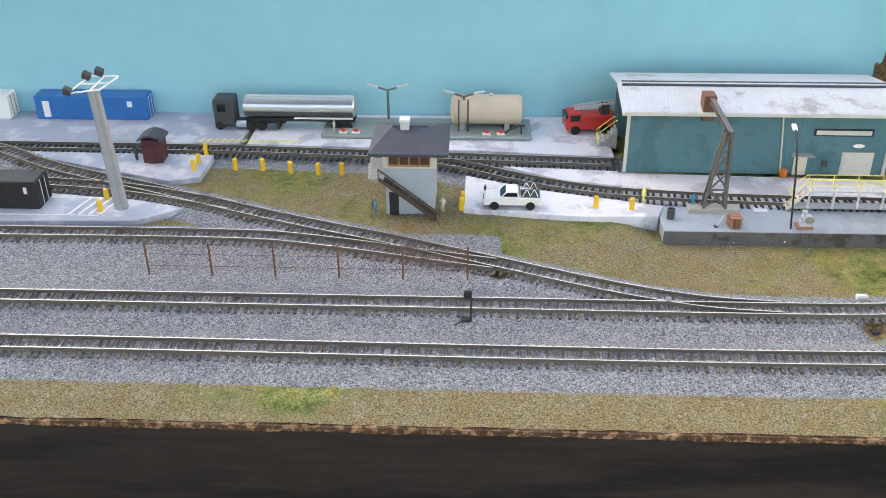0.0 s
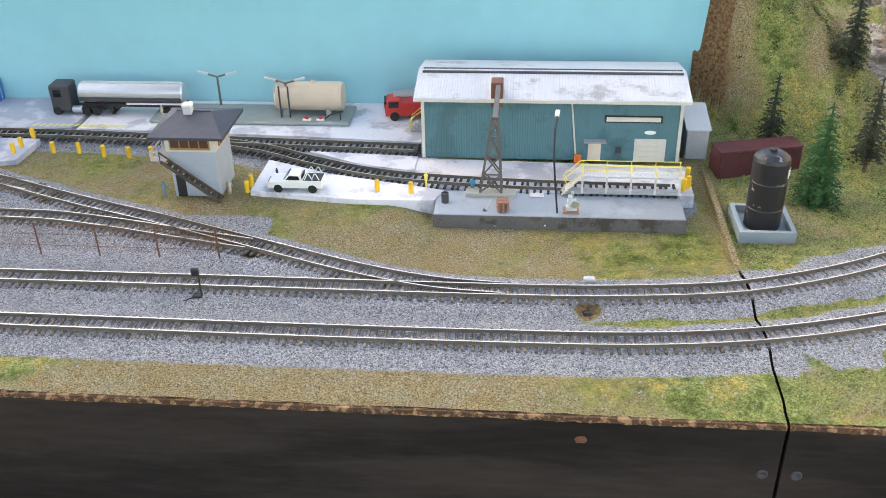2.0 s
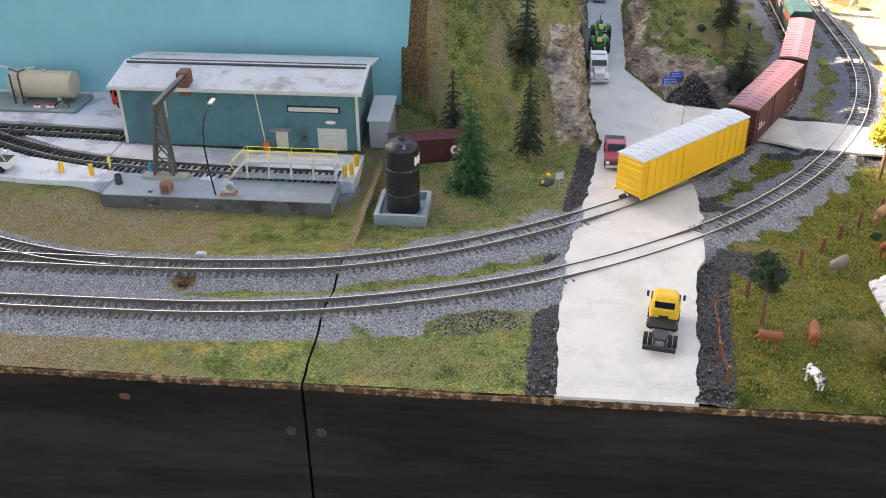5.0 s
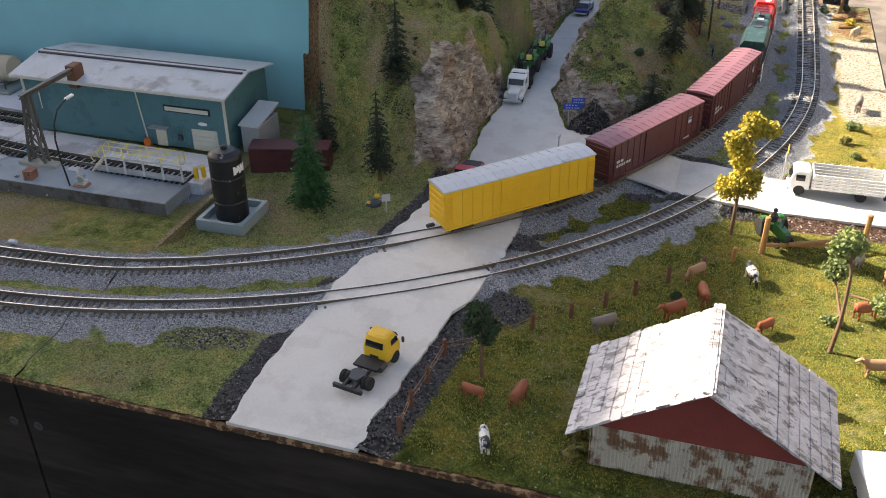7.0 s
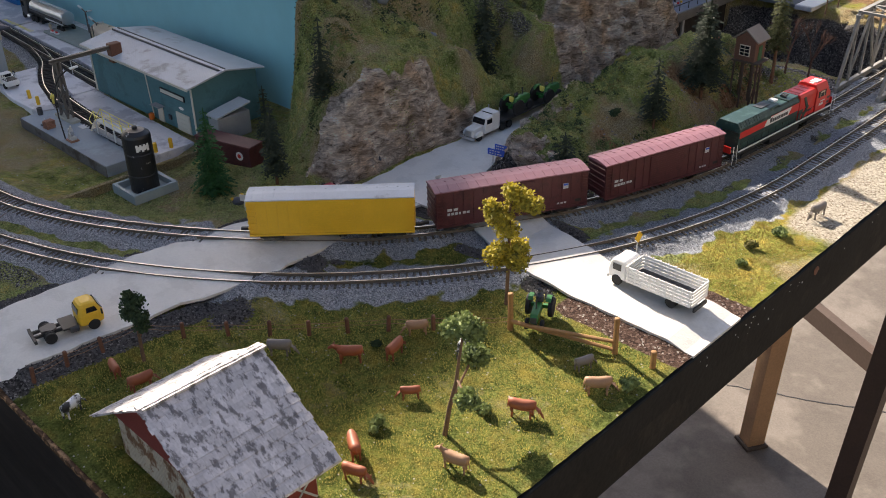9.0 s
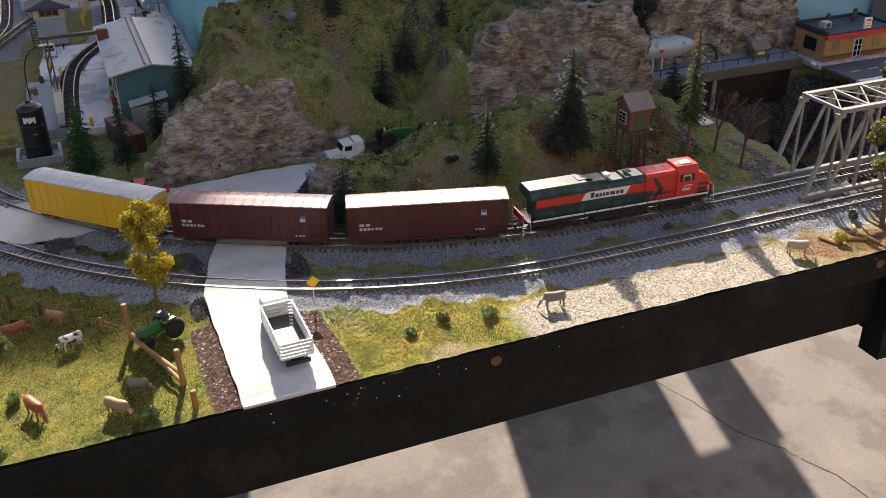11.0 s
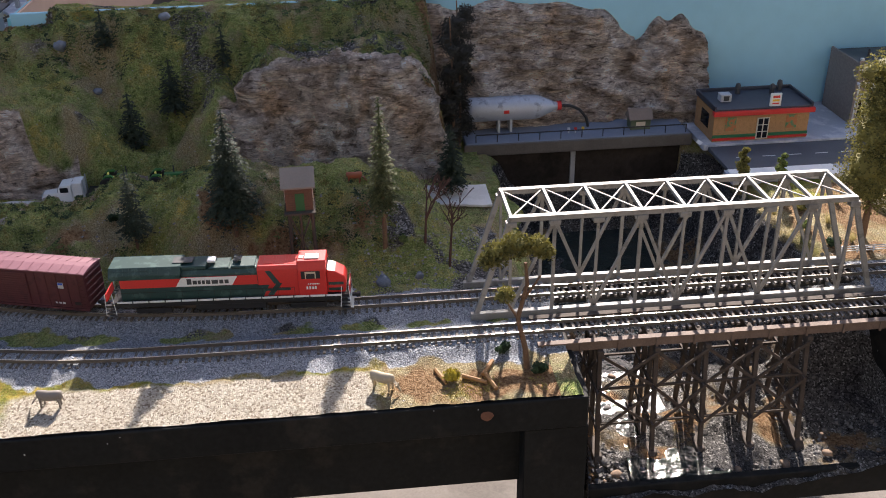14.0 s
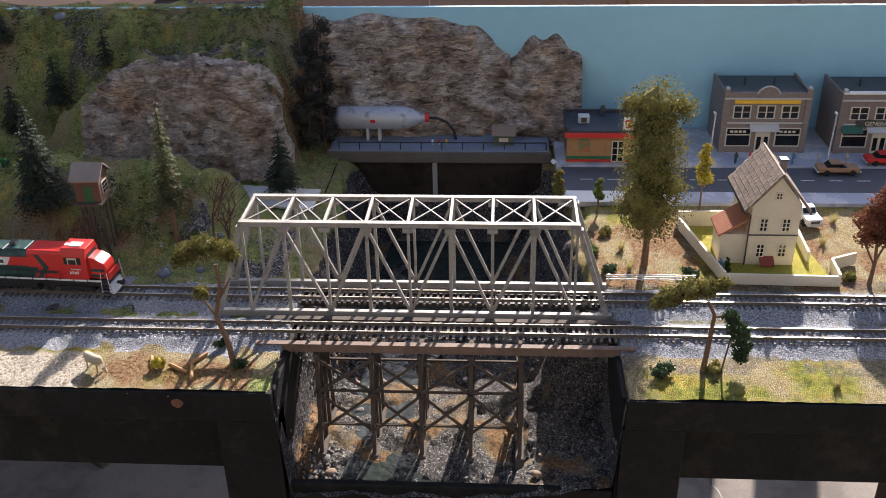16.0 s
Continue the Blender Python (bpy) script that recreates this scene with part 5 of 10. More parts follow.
container(-0.554, -0.414, 1.084, 1.109, 0.005, 0.030, P_BLUE, "bright blue long shipping container beside the backdrop", P_WHITE)
container(-0.70, -0.588, 1.084, 1.109, 0.005, 0.030, P_WHITE, "white shipping container with dark end markings", P_DARK)
container(-0.525, -0.450, 0.842, 0.872, 0.006, 0.030, P_BLACK, "black shipping container on the paved pad", P_WHITE)


# ---- tank truck ----
def tank_truck():
    ob = thing("tank_truck", -0.238, 1.068, 0.005, 0, "black cab truck with a silver tank semitrailer", "truck")
    cab = part("cab", mbox(-0.085, -0.060, -0.0125, 0.0125, 0.006, 0.039, 0.0015), P_DARK, ob, "black square truck cab")
    part("windscreen", mbox(-0.0858, -0.0852, -0.010, 0.010, 0.024, 0.034), P_GLASS, cab)
    part("side_window", mbox(-0.080, -0.070, -0.0129, -0.0124, 0.024, 0.033), P_GLASS, cab)
    part("fuel_tank", rod(BM(), (-0.058, -0.011, 0.008), (-0.046, -0.011, 0.008), 0.0045, n=12), P_STEEL, ob)
    part("chassis", mbox(-0.08, 0.0, -0.006, 0.006, 0.007, 0.010), P_BLACK, ob)
    tr = part("tank", lathe(BM(), [(0.002, -0.050), (0.0115, -0.049), (0.0128, -0.047), (0.0128, 0.083), (0.0115, 0.085), (0.002, 0.086)], 24, pose(0, 0, 0.0268, 0, 90, 0)), P_STEEL, ob, "polished silver tank")
    part("side_band", mbox(-0.047, 0.083, -0.0133, -0.0118, 0.0195, 0.0245), P_DARK, tr)
    part("catwalk", mbox(-0.046, 0.082, -0.003, 0.003, 0.0393, 0.0405), P_LIGHTGREY, tr)
    part("skirt", mbox(0.012, 0.083, -0.0115, -0.0105, 0.0150, 0.0172), P_WHITE, tr)
    part("trailer_frame", mbox(-0.045, 0.085, -0.008, 0.008, 0.0105, 0.0145), P_BLACK, ob)
    part("landing_leg", mbox(-0.010, -0.007, -0.010, 0.010, 0.001, 0.012), P_BLACK, ob)
    for wx in (-0.079, -0.042, -0.028, 0.062, 0.076):
        for s in (-1, 1):
            wheel(ob, wx, s * 0.0105, 0.0058, 0.0058, 0.0045)
    return ob


tank_truck()
post_lamp(-0.115, 1.085, 0.043, 0.024, "grey twin-headed yard lamp behind the signal tower")
post_lamp(-0.022, 1.058, 0.046, 0.024, "grey twin-headed yard lamp beside the fuel tank")

# ---- fuel island ----
solid("fuel_island", mbox(-0.191, 0.058, 1.033, 1.090, 0.005, 0.010, 0.0015), mat("green_grey_slab", (0.26, 0.30, 0.28), 0.8, spread=0.15), "low green-grey concrete fuelling island", "platform")
fuel = thing("storage_tank", 0.005, 1.066, 0.010, 0, "tan horizontal storage tank on saddles", "tank")
part("shell", lathe(BM(), [(0.004, -0.043), (0.014, -0.042), (0.0175, -0.039), (0.0178, 0.038), (0.0165, 0.0415), (0.004, 0.043)], 28, pose(0, 0, 0.0215, 0, 90, 0)), P_TANKTAN, fuel, smooth=False)
for sx in (-0.028, 0.024):
    part("saddle", mbox(sx - 0.003, sx + 0.003, -0.013, 0.013, 0, 0.009), P_GREY, fuel)
for sx in (-0.033, -0.022):
    part("strap_post", mbox(sx - 0.0009, sx + 0.0009, -0.0195, -0.018, 0, 0.040), P_DARK, fuel)
part("fitting", lathe(BM(), [(0.003, 0), (0.003, 0.002), (0.001, 0.003)], 10, pose(0.005, 0, 0.0388)), P_TANKTAN, fuel)
for k, px_ in enumerate((-0.165, -0.150, 0.005, 0.022)):
    v = thing("fuel_valve", px_, 1.040, 0.010, 0, "small red valve on a white base", "valve", "red fuel valves")
    part("base", mbox(-0.005, 0.005, -0.003, 0.003, 0, 0.002, 0.0004), P_WHITE, v)
    part("handle", join(mbox(-0.004, 0.004, -0.0008, 0.0008, 0.003, 0.0042), rod(BM(), (0, 0, 0.002), (0, 0, 0.0048), 0.0018)), P_RED, v)
hs = thing("fuel_hose", 0.038, 1.042, 0.010, 0, "black hose on a small dark stand", "hose")
part("pipe", tube(BM(), [(-0.012, -0.002, 0.001), (-0.006, -0.001, 0.006), (0.004, 0, 0.010), (0.012, 0, 0.011)], 0.0011), P_BLACK, hs)
part("stand", rod(BM(), (0.008, 0, 0), (0.008, 0, 0.011), 0.001), P_DARK, hs)
figure("figurine", -0.176, 1.042, 0.010, 0, 0.016, P_FIG_TAN, "tan workman figurine on the fuelling island")

# ---- fire engine ----
fe = thing("fire_engine", 0.128, 1.068, 0.005, 8, "red fire engine with a grey roof ladder", "truck")
fb = part("body", prism(BM(), [(-0.030, 0.006), (0.030, 0.006), (0.030, 0.022), (-0.012, 0.022), (-0.013, 0.026), (-0.027, 0.026), (-0.031, 0.018)], "y", -0.012, 0.012, 0.0008), P_RED, fe)
part("windscreen", mbox(-0.0312, -0.0285, -0.0105, 0.0105, 0.0165, 0.0245, 0, None), P_GLASS, fb)
part("side_window", mbox(-0.026, -0.014, -0.0124, -0.0119, 0.017, 0.0245), P_GLASS, fb)
lad = BM()
for s in (-0.0045, 0.0045):
    bar(lad, (-0.020, s, 0.030), (0.034, s, 0.036), 0.0012, 0.003)
for i in range(11):
    bar(lad, (-0.018 + i * 0.005, -0.0045, 0.0305 + i * 0.00055), (-0.018 + i * 0.005, 0.0045, 0.0305 + i * 0.00055), 0.0007, 0.0007)
part("ladder", lad, P_LIGHTGREY, fe)
part("ladder_mount", mbox(0.012, 0.022, -0.006, 0.006, 0.022, 0.034), P_DARK, fe)
for wx in (-0.019, 0.017):
    for s in (-1, 1):
        wheel(fe, wx, s * 0.0112, 0.0058, 0.0058, 0.0035)


# ---- engine shed ----
def engine_shed():
    x0, x1, y0, y1, h, ridge = 0.156, 0.437, 0.957, 1.062, 0.074, 0.0835
    ym = (y0 + y1) / 2
    ob = thing("engine_shed", 0, 0, 0.0025, 0, "teal corrugated engine shed with a white metal roof", "shed")
    def wallrib(a, b, y):
        return corrugated(a, b, y, y + 0.003, 0, h, 0.0028, 0.00022)
    w = part("front_wall", wallrib(x0, x1, y0), P_TEAL, ob)
    part("back_wall", mbox(x0, x1, y1 - 0.003, y1, 0, h), P_TEAL, ob)
    ew = prism(BM(), [(y0 + 0.003, 0), (y1 - 0.003, 0), (y1 - 0.003, h), (ym, ridge - 0.002), (y0 + 0.003, h)], "x", x1 - 0.003, x1)
    part("end_wall", ew, P_TEAL, ob)
    part("gable", prism(BM(), [(y0 + 0.003, h - 0.012), (y1 - 0.003, h - 0.012), (y1 - 0.003, h), (ym, ridge - 0.002), (y0 + 0.003, h)], "x", x0, x0 + 0.003), P_TEAL, ob)
    # roof: corrugated front slope, plain back slope, raised ridge vent
    ov = 0.010
    k = (ridge - h) / (ym - y0)
    zr = h - ov * k
    # the front slope is one sheet of corrugated metal
    L = math.hypot(ym - y0 + ov, ridge - zr)
    rf = join(BM(), corrugated(x0 - 0.008, x1 + 0.008, -0.0022, 0.0, 0, L, 0.0031, 0.00035), pose(0, y0 - ov, zr, math.degrees(math.atan2(ridge - zr, ym - y0 + ov)) - 90, 0, 0))
    r = part("roof", rf, P_ROOFWHITE, ob, "white corrugated metal roof with soot stains")
    part("back_slope", prism(BM(), [(y1 + ov, zr), (ym, ridge), (ym, ridge + 0.002), (y1 + ov, zr + 0.002)], "x", x0 - 0.008, x1 + 0.008), P_ROOFWHITE, r)
    for yr in (ym - 0.0085, ym + 0.0005):
        part("ridge_pipe", rod(BM(), (x0 - 0.003, yr, ridge + 0.0018), (x1 + 0.004, yr, ridge + 0.0018), 0.0016, n=8), P_DARK, r, "dark pipe along the ridge")
    part("ridge_cap", mbox(x0 + 0.002, x1, ym - 0.0065, ym - 0.0015, ridge - 0.0004, ridge + 0.0016), P_LIGHTGREY, r)
    a_ = math.degrees(math.atan2(ridge - zr, ym - y0 + ov))
    for k_ in range(1, 4):
        part("roof_seam", mbox(-0.0005, 0.0005, 0.002, L - 0.012, 0.0004, 0.0010, 0, pose(x0 + k_ * (x1 - x0) / 4, y0 - ov, zr, a_, 0, 0)), P_GREY, r)
    part("eave_board", mbox(x0 - 0.008, x1 + 0.008, y0 - ov - 0.0012, y0 - ov, zr - 0.0015, zr + 0.0018), P_TRIM, r)
    for cx in (x0 - 0.001, x1 - 0.002):
        part("corner_trim", mbox(cx, cx + 0.0035, y0 - 0.0016, y0 - 0.0004, 0, h - 0.005), P_TRIM, w)
    part("downpipe", rod(BM(), (x0 + 0.170, y0 - 0.0016, 0.004), (x0 + 0.163, y0 - 0.0016, h - 0.005), 0.0009), P_TRIM, w)
    win = part("strip_window", mbox(0.355, 0.417, y0 - 0.0018, y0 - 0.0004, 0.046, 0.054), P_BLACK, w)
    part("pane", mbox(0.357, 0.415, y0 - 0.0024, y0 - 0.0018, 0.0475, 0.0525), P_TRIM, win)
    d = part("garage_door", mbox(0.389, 0.423, y0 - 0.0016, y0 - 0.0004, 0.0, 0.027), P_TRIM, w)
    for i in range(4):
        part("panel", mbox(0.391, 0.421, y0 - 0.0022, y0 - 0.0016, 0.001 + i * 0.0062, 0.0066 + i * 0.0062, 0.0003), P_TRIM, d)
    part("plate", lathe(BM(), [(0.005, 0), (0.005, 0.0006)], 12, pose(0.405, y0 - 0.0005, 0.0345, 90, 0, 0) @ Matrix.Diagonal((1.25, 0.45, 1, 1))), P_WHITE, w, "white oval plate")
    sd = part("side_door", mbox(0.339, 0.353, y0 - 0.0016, y0 - 0.0004, 0, 0.022), P_CREAM, w)
    part("door_canopy", mbox(0.334, 0.358, y0 - 0.010, y0 - 0.0004, 0.0245, 0.0258), P_GREY, w)
    part("vent_box", mbox(0.369, 0.375, y0 - 0.003, y0 - 0.0004, 0.010, 0.017, 0.0004), P_DARK, w)
    st = BM()
    for i in range(5):
        box(st, x0 - 0.022 + i * 0.004, x0 - 0.018 + i * 0.004, ym + 0.012, ym + 0.026, 0, 0.004 + i * 0.004)
    box(st, x0 - 0.003, x0 - 0.0005, ym + 0.010, ym + 0.030, 0, 0.022)
    part("stair", st, P_GREY, ob)
    rl = BM()
    for s in (0.012, 0.026):
        tube(rl, [(x0 - 0.022, ym + s, 0.004), (x0 - 0.022, ym + s, 0.018), (x0 - 0.003, ym + s, 0.034), (x0 - 0.001, ym + s, 0.034)], 0.0006)
    part("handrail", rl, P_BRIGHTYELLOW, ob)
    return ob


engine_shed()
drum = thing("fuel_can", 0.328, 0.950, 0.003, 0, "small orange drum beside the shed", "drum")
part("body", lathe(BM(), [(0.004, 0), (0.004, 0.008), (0.003, 0.009)], 12), paint("orange_plastic", (0.7, 0.16, 0.02), 0.5), drum)
sb = thing("electrical_cabinet", 0.459, 0.992, 0.000, 0, "grey metal cabinet beside the shed", "cabinet")
part("body", mbox(-0.012, 0.012, -0.022, 0.030, 0, 0.034, 0.0008), P_GREY, sb)
part("lid", prism(BM(), [(-0.024, 0.0345), (0.032, 0.044), (0.032, 0.046), (-0.024, 0.0365)], "x", -0.0135, 0.0135), P_LIGHTGREY, sb)


# ---- signal tower ----
def signal_tower():
    ob = thing("signal_tower", -0.0715, 0.878, 0.001, 0, "grey-blue railway signal tower with a slate hip roof", "tower")
    body = part("body", prism(BM(), [(-0.0245, 0), (0.0245, 0), (0.0245, 0.052), (-0.0245, 0.052)], "y", -0.026, 0.026, 0.0005), P_TOWER, ob)
    part("cabin", mbox(-0.0265, 0.0265, -0.028, 0.028, 0.052, 0.070, 0.0005), P_TRIM, ob)
    wf = part("window_band", join(mbox(-0.021, 0.021, -0.0295, -0.028, 0.055, 0.068), mbox(0.0265, 0.028, -0.018, 0.018, 0.055, 0.068)), P_WOOD, ob, "orange-brown wooden window frames")
    for i in range(4):
        part("pane", mbox(-0.0195 + i * 0.0102, -0.0108 + i * 0.0102, -0.0301, -0.0295, 0.0575, 0.0665), paint("amber_glass", (0.10, 0.05, 0.03), 0.15) if i == 0 else bpy.data.materials["amber_glass"], wf)
    for i in range(3):
        part("pane", mbox(0.028, 0.0286, -0.016 + i * 0.0112, -0.0065 + i * 0.0112, 0.0575, 0.0665), bpy.data.materials["amber_glass"], wf)
    bm = BM()
    a = [bm.verts.new(p) for p in ((-0.039, -0.040, 0.070), (0.039, -0.040, 0.070), (0.039, 0.040, 0.070), (-0.039, 0.040, 0.070))]
    b = [bm.verts.new(p) for p in ((-0.039, -0.040, 0.073), (0.039, -0.040, 0.073), (0.039, 0.040, 0.073), (-0.039, 0.040, 0.073))]
    c = [bm.verts.new(p) for p in ((-0.018, 0.0, 0.086), (0.018, 0.0, 0.086))]
    bm.faces.new(a[::-1])
    for i in range(4):
        bm.faces.new((a[i], a[(i + 1) % 4], b[(i + 1) % 4], b[i]))
    bm.faces.new((b[0], b[1], c[1], c[0])), bm.faces.new((b[2], b[3], c[0], c[1])), bm.faces.new((b[1], b[2], c[1])), bm.faces.new((b[3], b[0], c[0]))
    roof = part("roof", bm, P_SLATE, ob, "dark slate hip roof")
    part("ridge_cap", bar(BM(), (-0.018, 0, 0.0862), (0.018, 0, 0.0862), 0.002, 0.0012), P_SLATE, roof)
    ch = part("chimney", mbox(-0.010, -0.001, -0.006, 0.003, 0.078, 0.092, 0.0005), P_LIGHTGREY, ob)
    part("cap", mbox(-0.0105, -0.0005, -0.0065, 0.0035, 0.092, 0.095, 0.0005), P_WHITE, ch)
    dr = part("doorway", mbox(-0.021, -0.0115, -0.0268, -0.026, 0.0, 0.025), P_BLACK, ob, "dark doorway")
    # stair on the front, from the right foot to the left balcony
    st = BM()
    n = 11
    for i in range(n):
        t = i / (n - 1)
        x, z = 0.024 - 0.052 * t, 0.002 + 0.042 * t
        box(st, x - 0.003, x + 0.003, -0.037, -0.0275, z - 0.001, z)
    for y in (-0.0375, -0.027):
        bar(st, (0.027, y, 0.0), (-0.030, y, 0.045), 0.0009, 0.0035)
    part("stair", st, P_WOODGREY, ob)
    rail = BM()
    bar(rail, (0.027, -0.0378, 0.010), (-0.030, -0.0378, 0.0555), 0.001, 0.0014)
    for t in (0, 0.25, 0.5, 0.75, 1):
        x, z = 0.027 - 0.057 * t, 0.045 * t
        bar(rail, (x, -0.0378, z), (x, -0.0378, z + 0.0105), 0.0009, 0.0009)
    part("handrail", rail, P_WOODGREY, ob)
    bl = mbox(-0.040, -0.0247, -0.037, 0.012, 0.044, 0.0455)
    part("balcony", bl, P_GREY, ob)
    br = BM()
    for z in (0.050, 0.0555):
        tube(br, [(-0.030, -0.0372, z), (-0.0395, -0.0372, z), (-0.0395, 0.011, z)], 0.0005, 5)
    for y in (-0.037, -0.02, -0.004, 0.011):
        rod(br, (-0.0395, y, 0.045), (-0.0395, y, 0.056), 0.0005, n=5)
    part("balcony_rail", br, P_LIGHTGREY, ob)
    return ob


signal_tower()
figure("figurine", -0.107, 0.850, 0.001, 0, 0.018, P_FIG_BLUE, "blue-dressed figurine beside the signal tower")
figure("figurine", -0.039, 0.858, 0.001, 90, 0.018, P_FIG_TAN, "pale-dressed figurine at the foot of the tower stair")


# ---- cars ----
def pickup(name, x, y, z, turn, s, material, label, load=None):
    """A pickup truck, its nose towards local +x."""
    ob = thing(name, x, y, z, turn, label, "pickup truck")
    q = lambda *v: [(a * s, b * s) for a, b in v]
    w = 0.0105 * s
    b = part("body", prism(BM(), q((-0.029, 0.0055), (0.0285, 0.005), (0.0295, 0.010), (0.028, 0.0125), (0.012, 0.0138), (-0.0285, 0.0138), (-0.0295, 0.010)), "y", -w, w, 0.0007 * s), material, ob)
    c = part("cab", prism(BM(), q((-0.007, 0.0136), (0.0125, 0.0136), (0.0065, 0.0200), (-0.005, 0.0200)), "y", -w * 0.9, w * 0.9, 0.0006 * s), material, ob)
    part("windscreen", prism(BM(), q((0.0120, 0.0145), (0.0126, 0.0145), (0.0078, 0.0196), (0.0072, 0.0196)), "y", -w * 0.78, w * 0.78), P_GLASS, c)
    for k in (-1, 1):
        part("side_window", prism(BM(), q((-0.005, 0.0148), (0.0098, 0.0148), (0.0058, 0.0190), (-0.004, 0.0190)), "y", k * w * 0.9 - 0.0002, k * w * 0.9 + 0.0003), P_GLASS, c)
    part("rear_window", mbox(-0.0076 * s, -0.0068 * s, -w * 0.7, w * 0.7, 0.0150 * s, 0.0190 * s), P_GLASS, c)
    part("bed", mbox(-0.0275 * s, -0.0085 * s, -w * 0.85, w * 0.85, 0.0136 * s, 0.0142 * s), P_BLACK, ob)
    part("bumper", mbox(0.0288 * s, 0.0305 * s, -w * 0.95, w * 0.95, 0.004 * s, 0.0065 * s, 0.0004), P_LIGHTGREY, ob)
    part("grille", mbox(0.0290 * s, 0.0298 * s, -w * 0.55, w * 0.55, 0.0075 * s, 0.0110 * s), P_DARK, ob)
    for k in (-1, 1):
        part("headlight", mbox(0.0288 * s, 0.0299 * s, k * w * 0.78 - 0.0016 * s, k * w * 0.78 + 0.0016 * s, 0.0080 * s, 0.0108 * s), P_WHITE, ob)
        for wx in (-0.018, 0.0185):
            wheel(ob, wx * s, k * w * 0.88, 0.0048 * s, 0.0048 * s, 0.0032 * s)
    if load:
        for side in (-0.85, 0.75):
            for xa, xb in ((-0.0255, -0.0175), (-0.0180, -0.0100)):
                for p_, q_ in (((xa, 0.0142), ((xa + xb) / 2 - 0.0008, 0.0212)), (((xa + xb) / 2 - 0.0008, 0.0212), ((xa + xb) / 2 + 0.0008, 0.0212)), (((xa + xb) / 2 + 0.0008, 0.0212), (xb, 0.0142))):
                    part("rack_bar", bar(BM(), (p_[0] * s, w * side, p_[1] * s), (q_[0] * s, w * side, q_[1] * s), 0.0007, 0.0009), P_WHITE, ob, "white rack bar in the bed")
    return ob


pickup("pickup_truck", 0.0320, 0.8675, 0.005, 180, 1.0, P_WHITE, "white pickup truck with white rack bars", True)
figure("figurine", 0.004, 0.892, 0.005, 0, 0.012, P_DARK, "dark figurine behind the white pickup")
figure("figurine", 0.167, 0.880, 0.005, 180, 0.017, P_BRIGHTYELLOW, "workman figurine in bright yellow overalls")

# ---- loading dock ----
dock = thing("loading_dock", 0.305, 0.8478, -0.0125, 0, "long grey concrete loading dock", "platform")
part("slab", mbox(-0.125, 0.125, -0.0255, 0.0268, -0.002, 0.0157, 0.0008), mat("dock_concrete", (0.30, 0.35, 0.39), 0.85, spread=0.1, scale=20, color2=(0.25, 0.28, 0.30), amount2=0.35, scale2=14), dock)
part("kerb", mbox(-0.1255, 0.1255, -0.0264, -0.0255, -0.002, 0.0150), mat("dock_edge", (0.13, 0.125, 0.12), 0.9, spread=0.3, color2=(0.06, 0.05, 0.042), amount2=0.3, scale2=30), dock, "dark stained front face")
figure("figurine", 0.2165, 0.8735, 0.0032, 90, 0.016, P_CYAN, "workman figurine in cyan overalls on the dock")
bn = thing("barrel", 0.190, 0.848, 0.0032, 0, "dark steel barrel on the dock", "barrel")
part("drum", lathe(BM(), [(0.0038, 0), (0.004, 0.0006), (0.0038, 0.004), (0.004, 0.0045), (0.0038, 0.009), (0.004, 0.0105), (0.0034, 0.0105), (0.0034, 0.009)], 14), P_DARK, bn)
pl = thing("pallet_stack", 0.2495, 0.8335, 0.0032, 6, "stack of red-brown wooden pallets", "pallets")
for i in range(6):
    pb = BM()
    for k in (-0.0052, -0.0007, 0.0038):
        box(pb, k, k + 0.0014, -0.0065, 0.0065, 0, 0.0014)
    o = part("pallet", pb, P_PALLET, pl)
    o.matrix_basis = pose((i % 3 - 1) * 0.0003, (i % 2) * 0.0004, i * 0.0019)
    for k in range(5):
        part("board", mbox(-0.006, 0.006, -0.0065 + k * 0.0028, -0.0047 + k * 0.0028, 0.0014, 0.0018), P_PALLET, o)
ht = thing("hand_truck", 0.2385, 0.8335, 0.0032, 0, "small hand truck leaning on the pallets", "hand truck")
part("frame", tube(BM(), [(-0.006, -0.002, 0.001), (0, 0.0, 0.012)], 0.0006), P_LIGHTGREY, ht)
part("blade", mbox(-0.009, -0.005, -0.004, 0.0, 0, 0.0012), P_DARK, ht)
mc = thing("lathe_machine", 0.3175, 0.834, 0.0032, 0, "silver machine on a brown pallet", "machine")
part("pallet", mbox(-0.008, 0.008, -0.006, 0.006, 0, 0.0022), P_PALLET, mc)
part("frame", join(mbox(-0.005, 0.006, -0.004, 0.004, 0.0022, 0.007, 0.0006), mbox(-0.003, 0.001, -0.003, 0.003, 0.007, 0.018, 0.0006)), P_LIGHTGREY, mc)
part("spindle", join(rod(BM(), (-0.004, 0, 0.012), (0.005, 0, 0.012), 0.0024), rod(BM(), (0.001, 0, 0.018), (0.001, 0, 0.022), 0.0015)), P_STEEL, mc)
part("flywheel", lathe(BM(), [(0.004, -0.0008), (0.004, 0.0008)], 12, pose(0.004, -0.0045, 0.010, 90, 0, 0)), P_STEEL, mc)
dl = thing("dock_lamp", 0.304, 0.830, 0.0032, 0, "thin black lamp post with a white head", "street lamp")
part("pole", tube(BM(), [(0, 0, 0), (-0.003, -0.001, 0.030), (-0.005, 0.0, 0.055), (-0.0055, 0.005, 0.073), (-0.005, 0.013, 0.085), (-0.0035, 0.023, 0.0905), (-0.003, 0.030, 0.092)], 0.0010, 8), P_BLACK, dl)
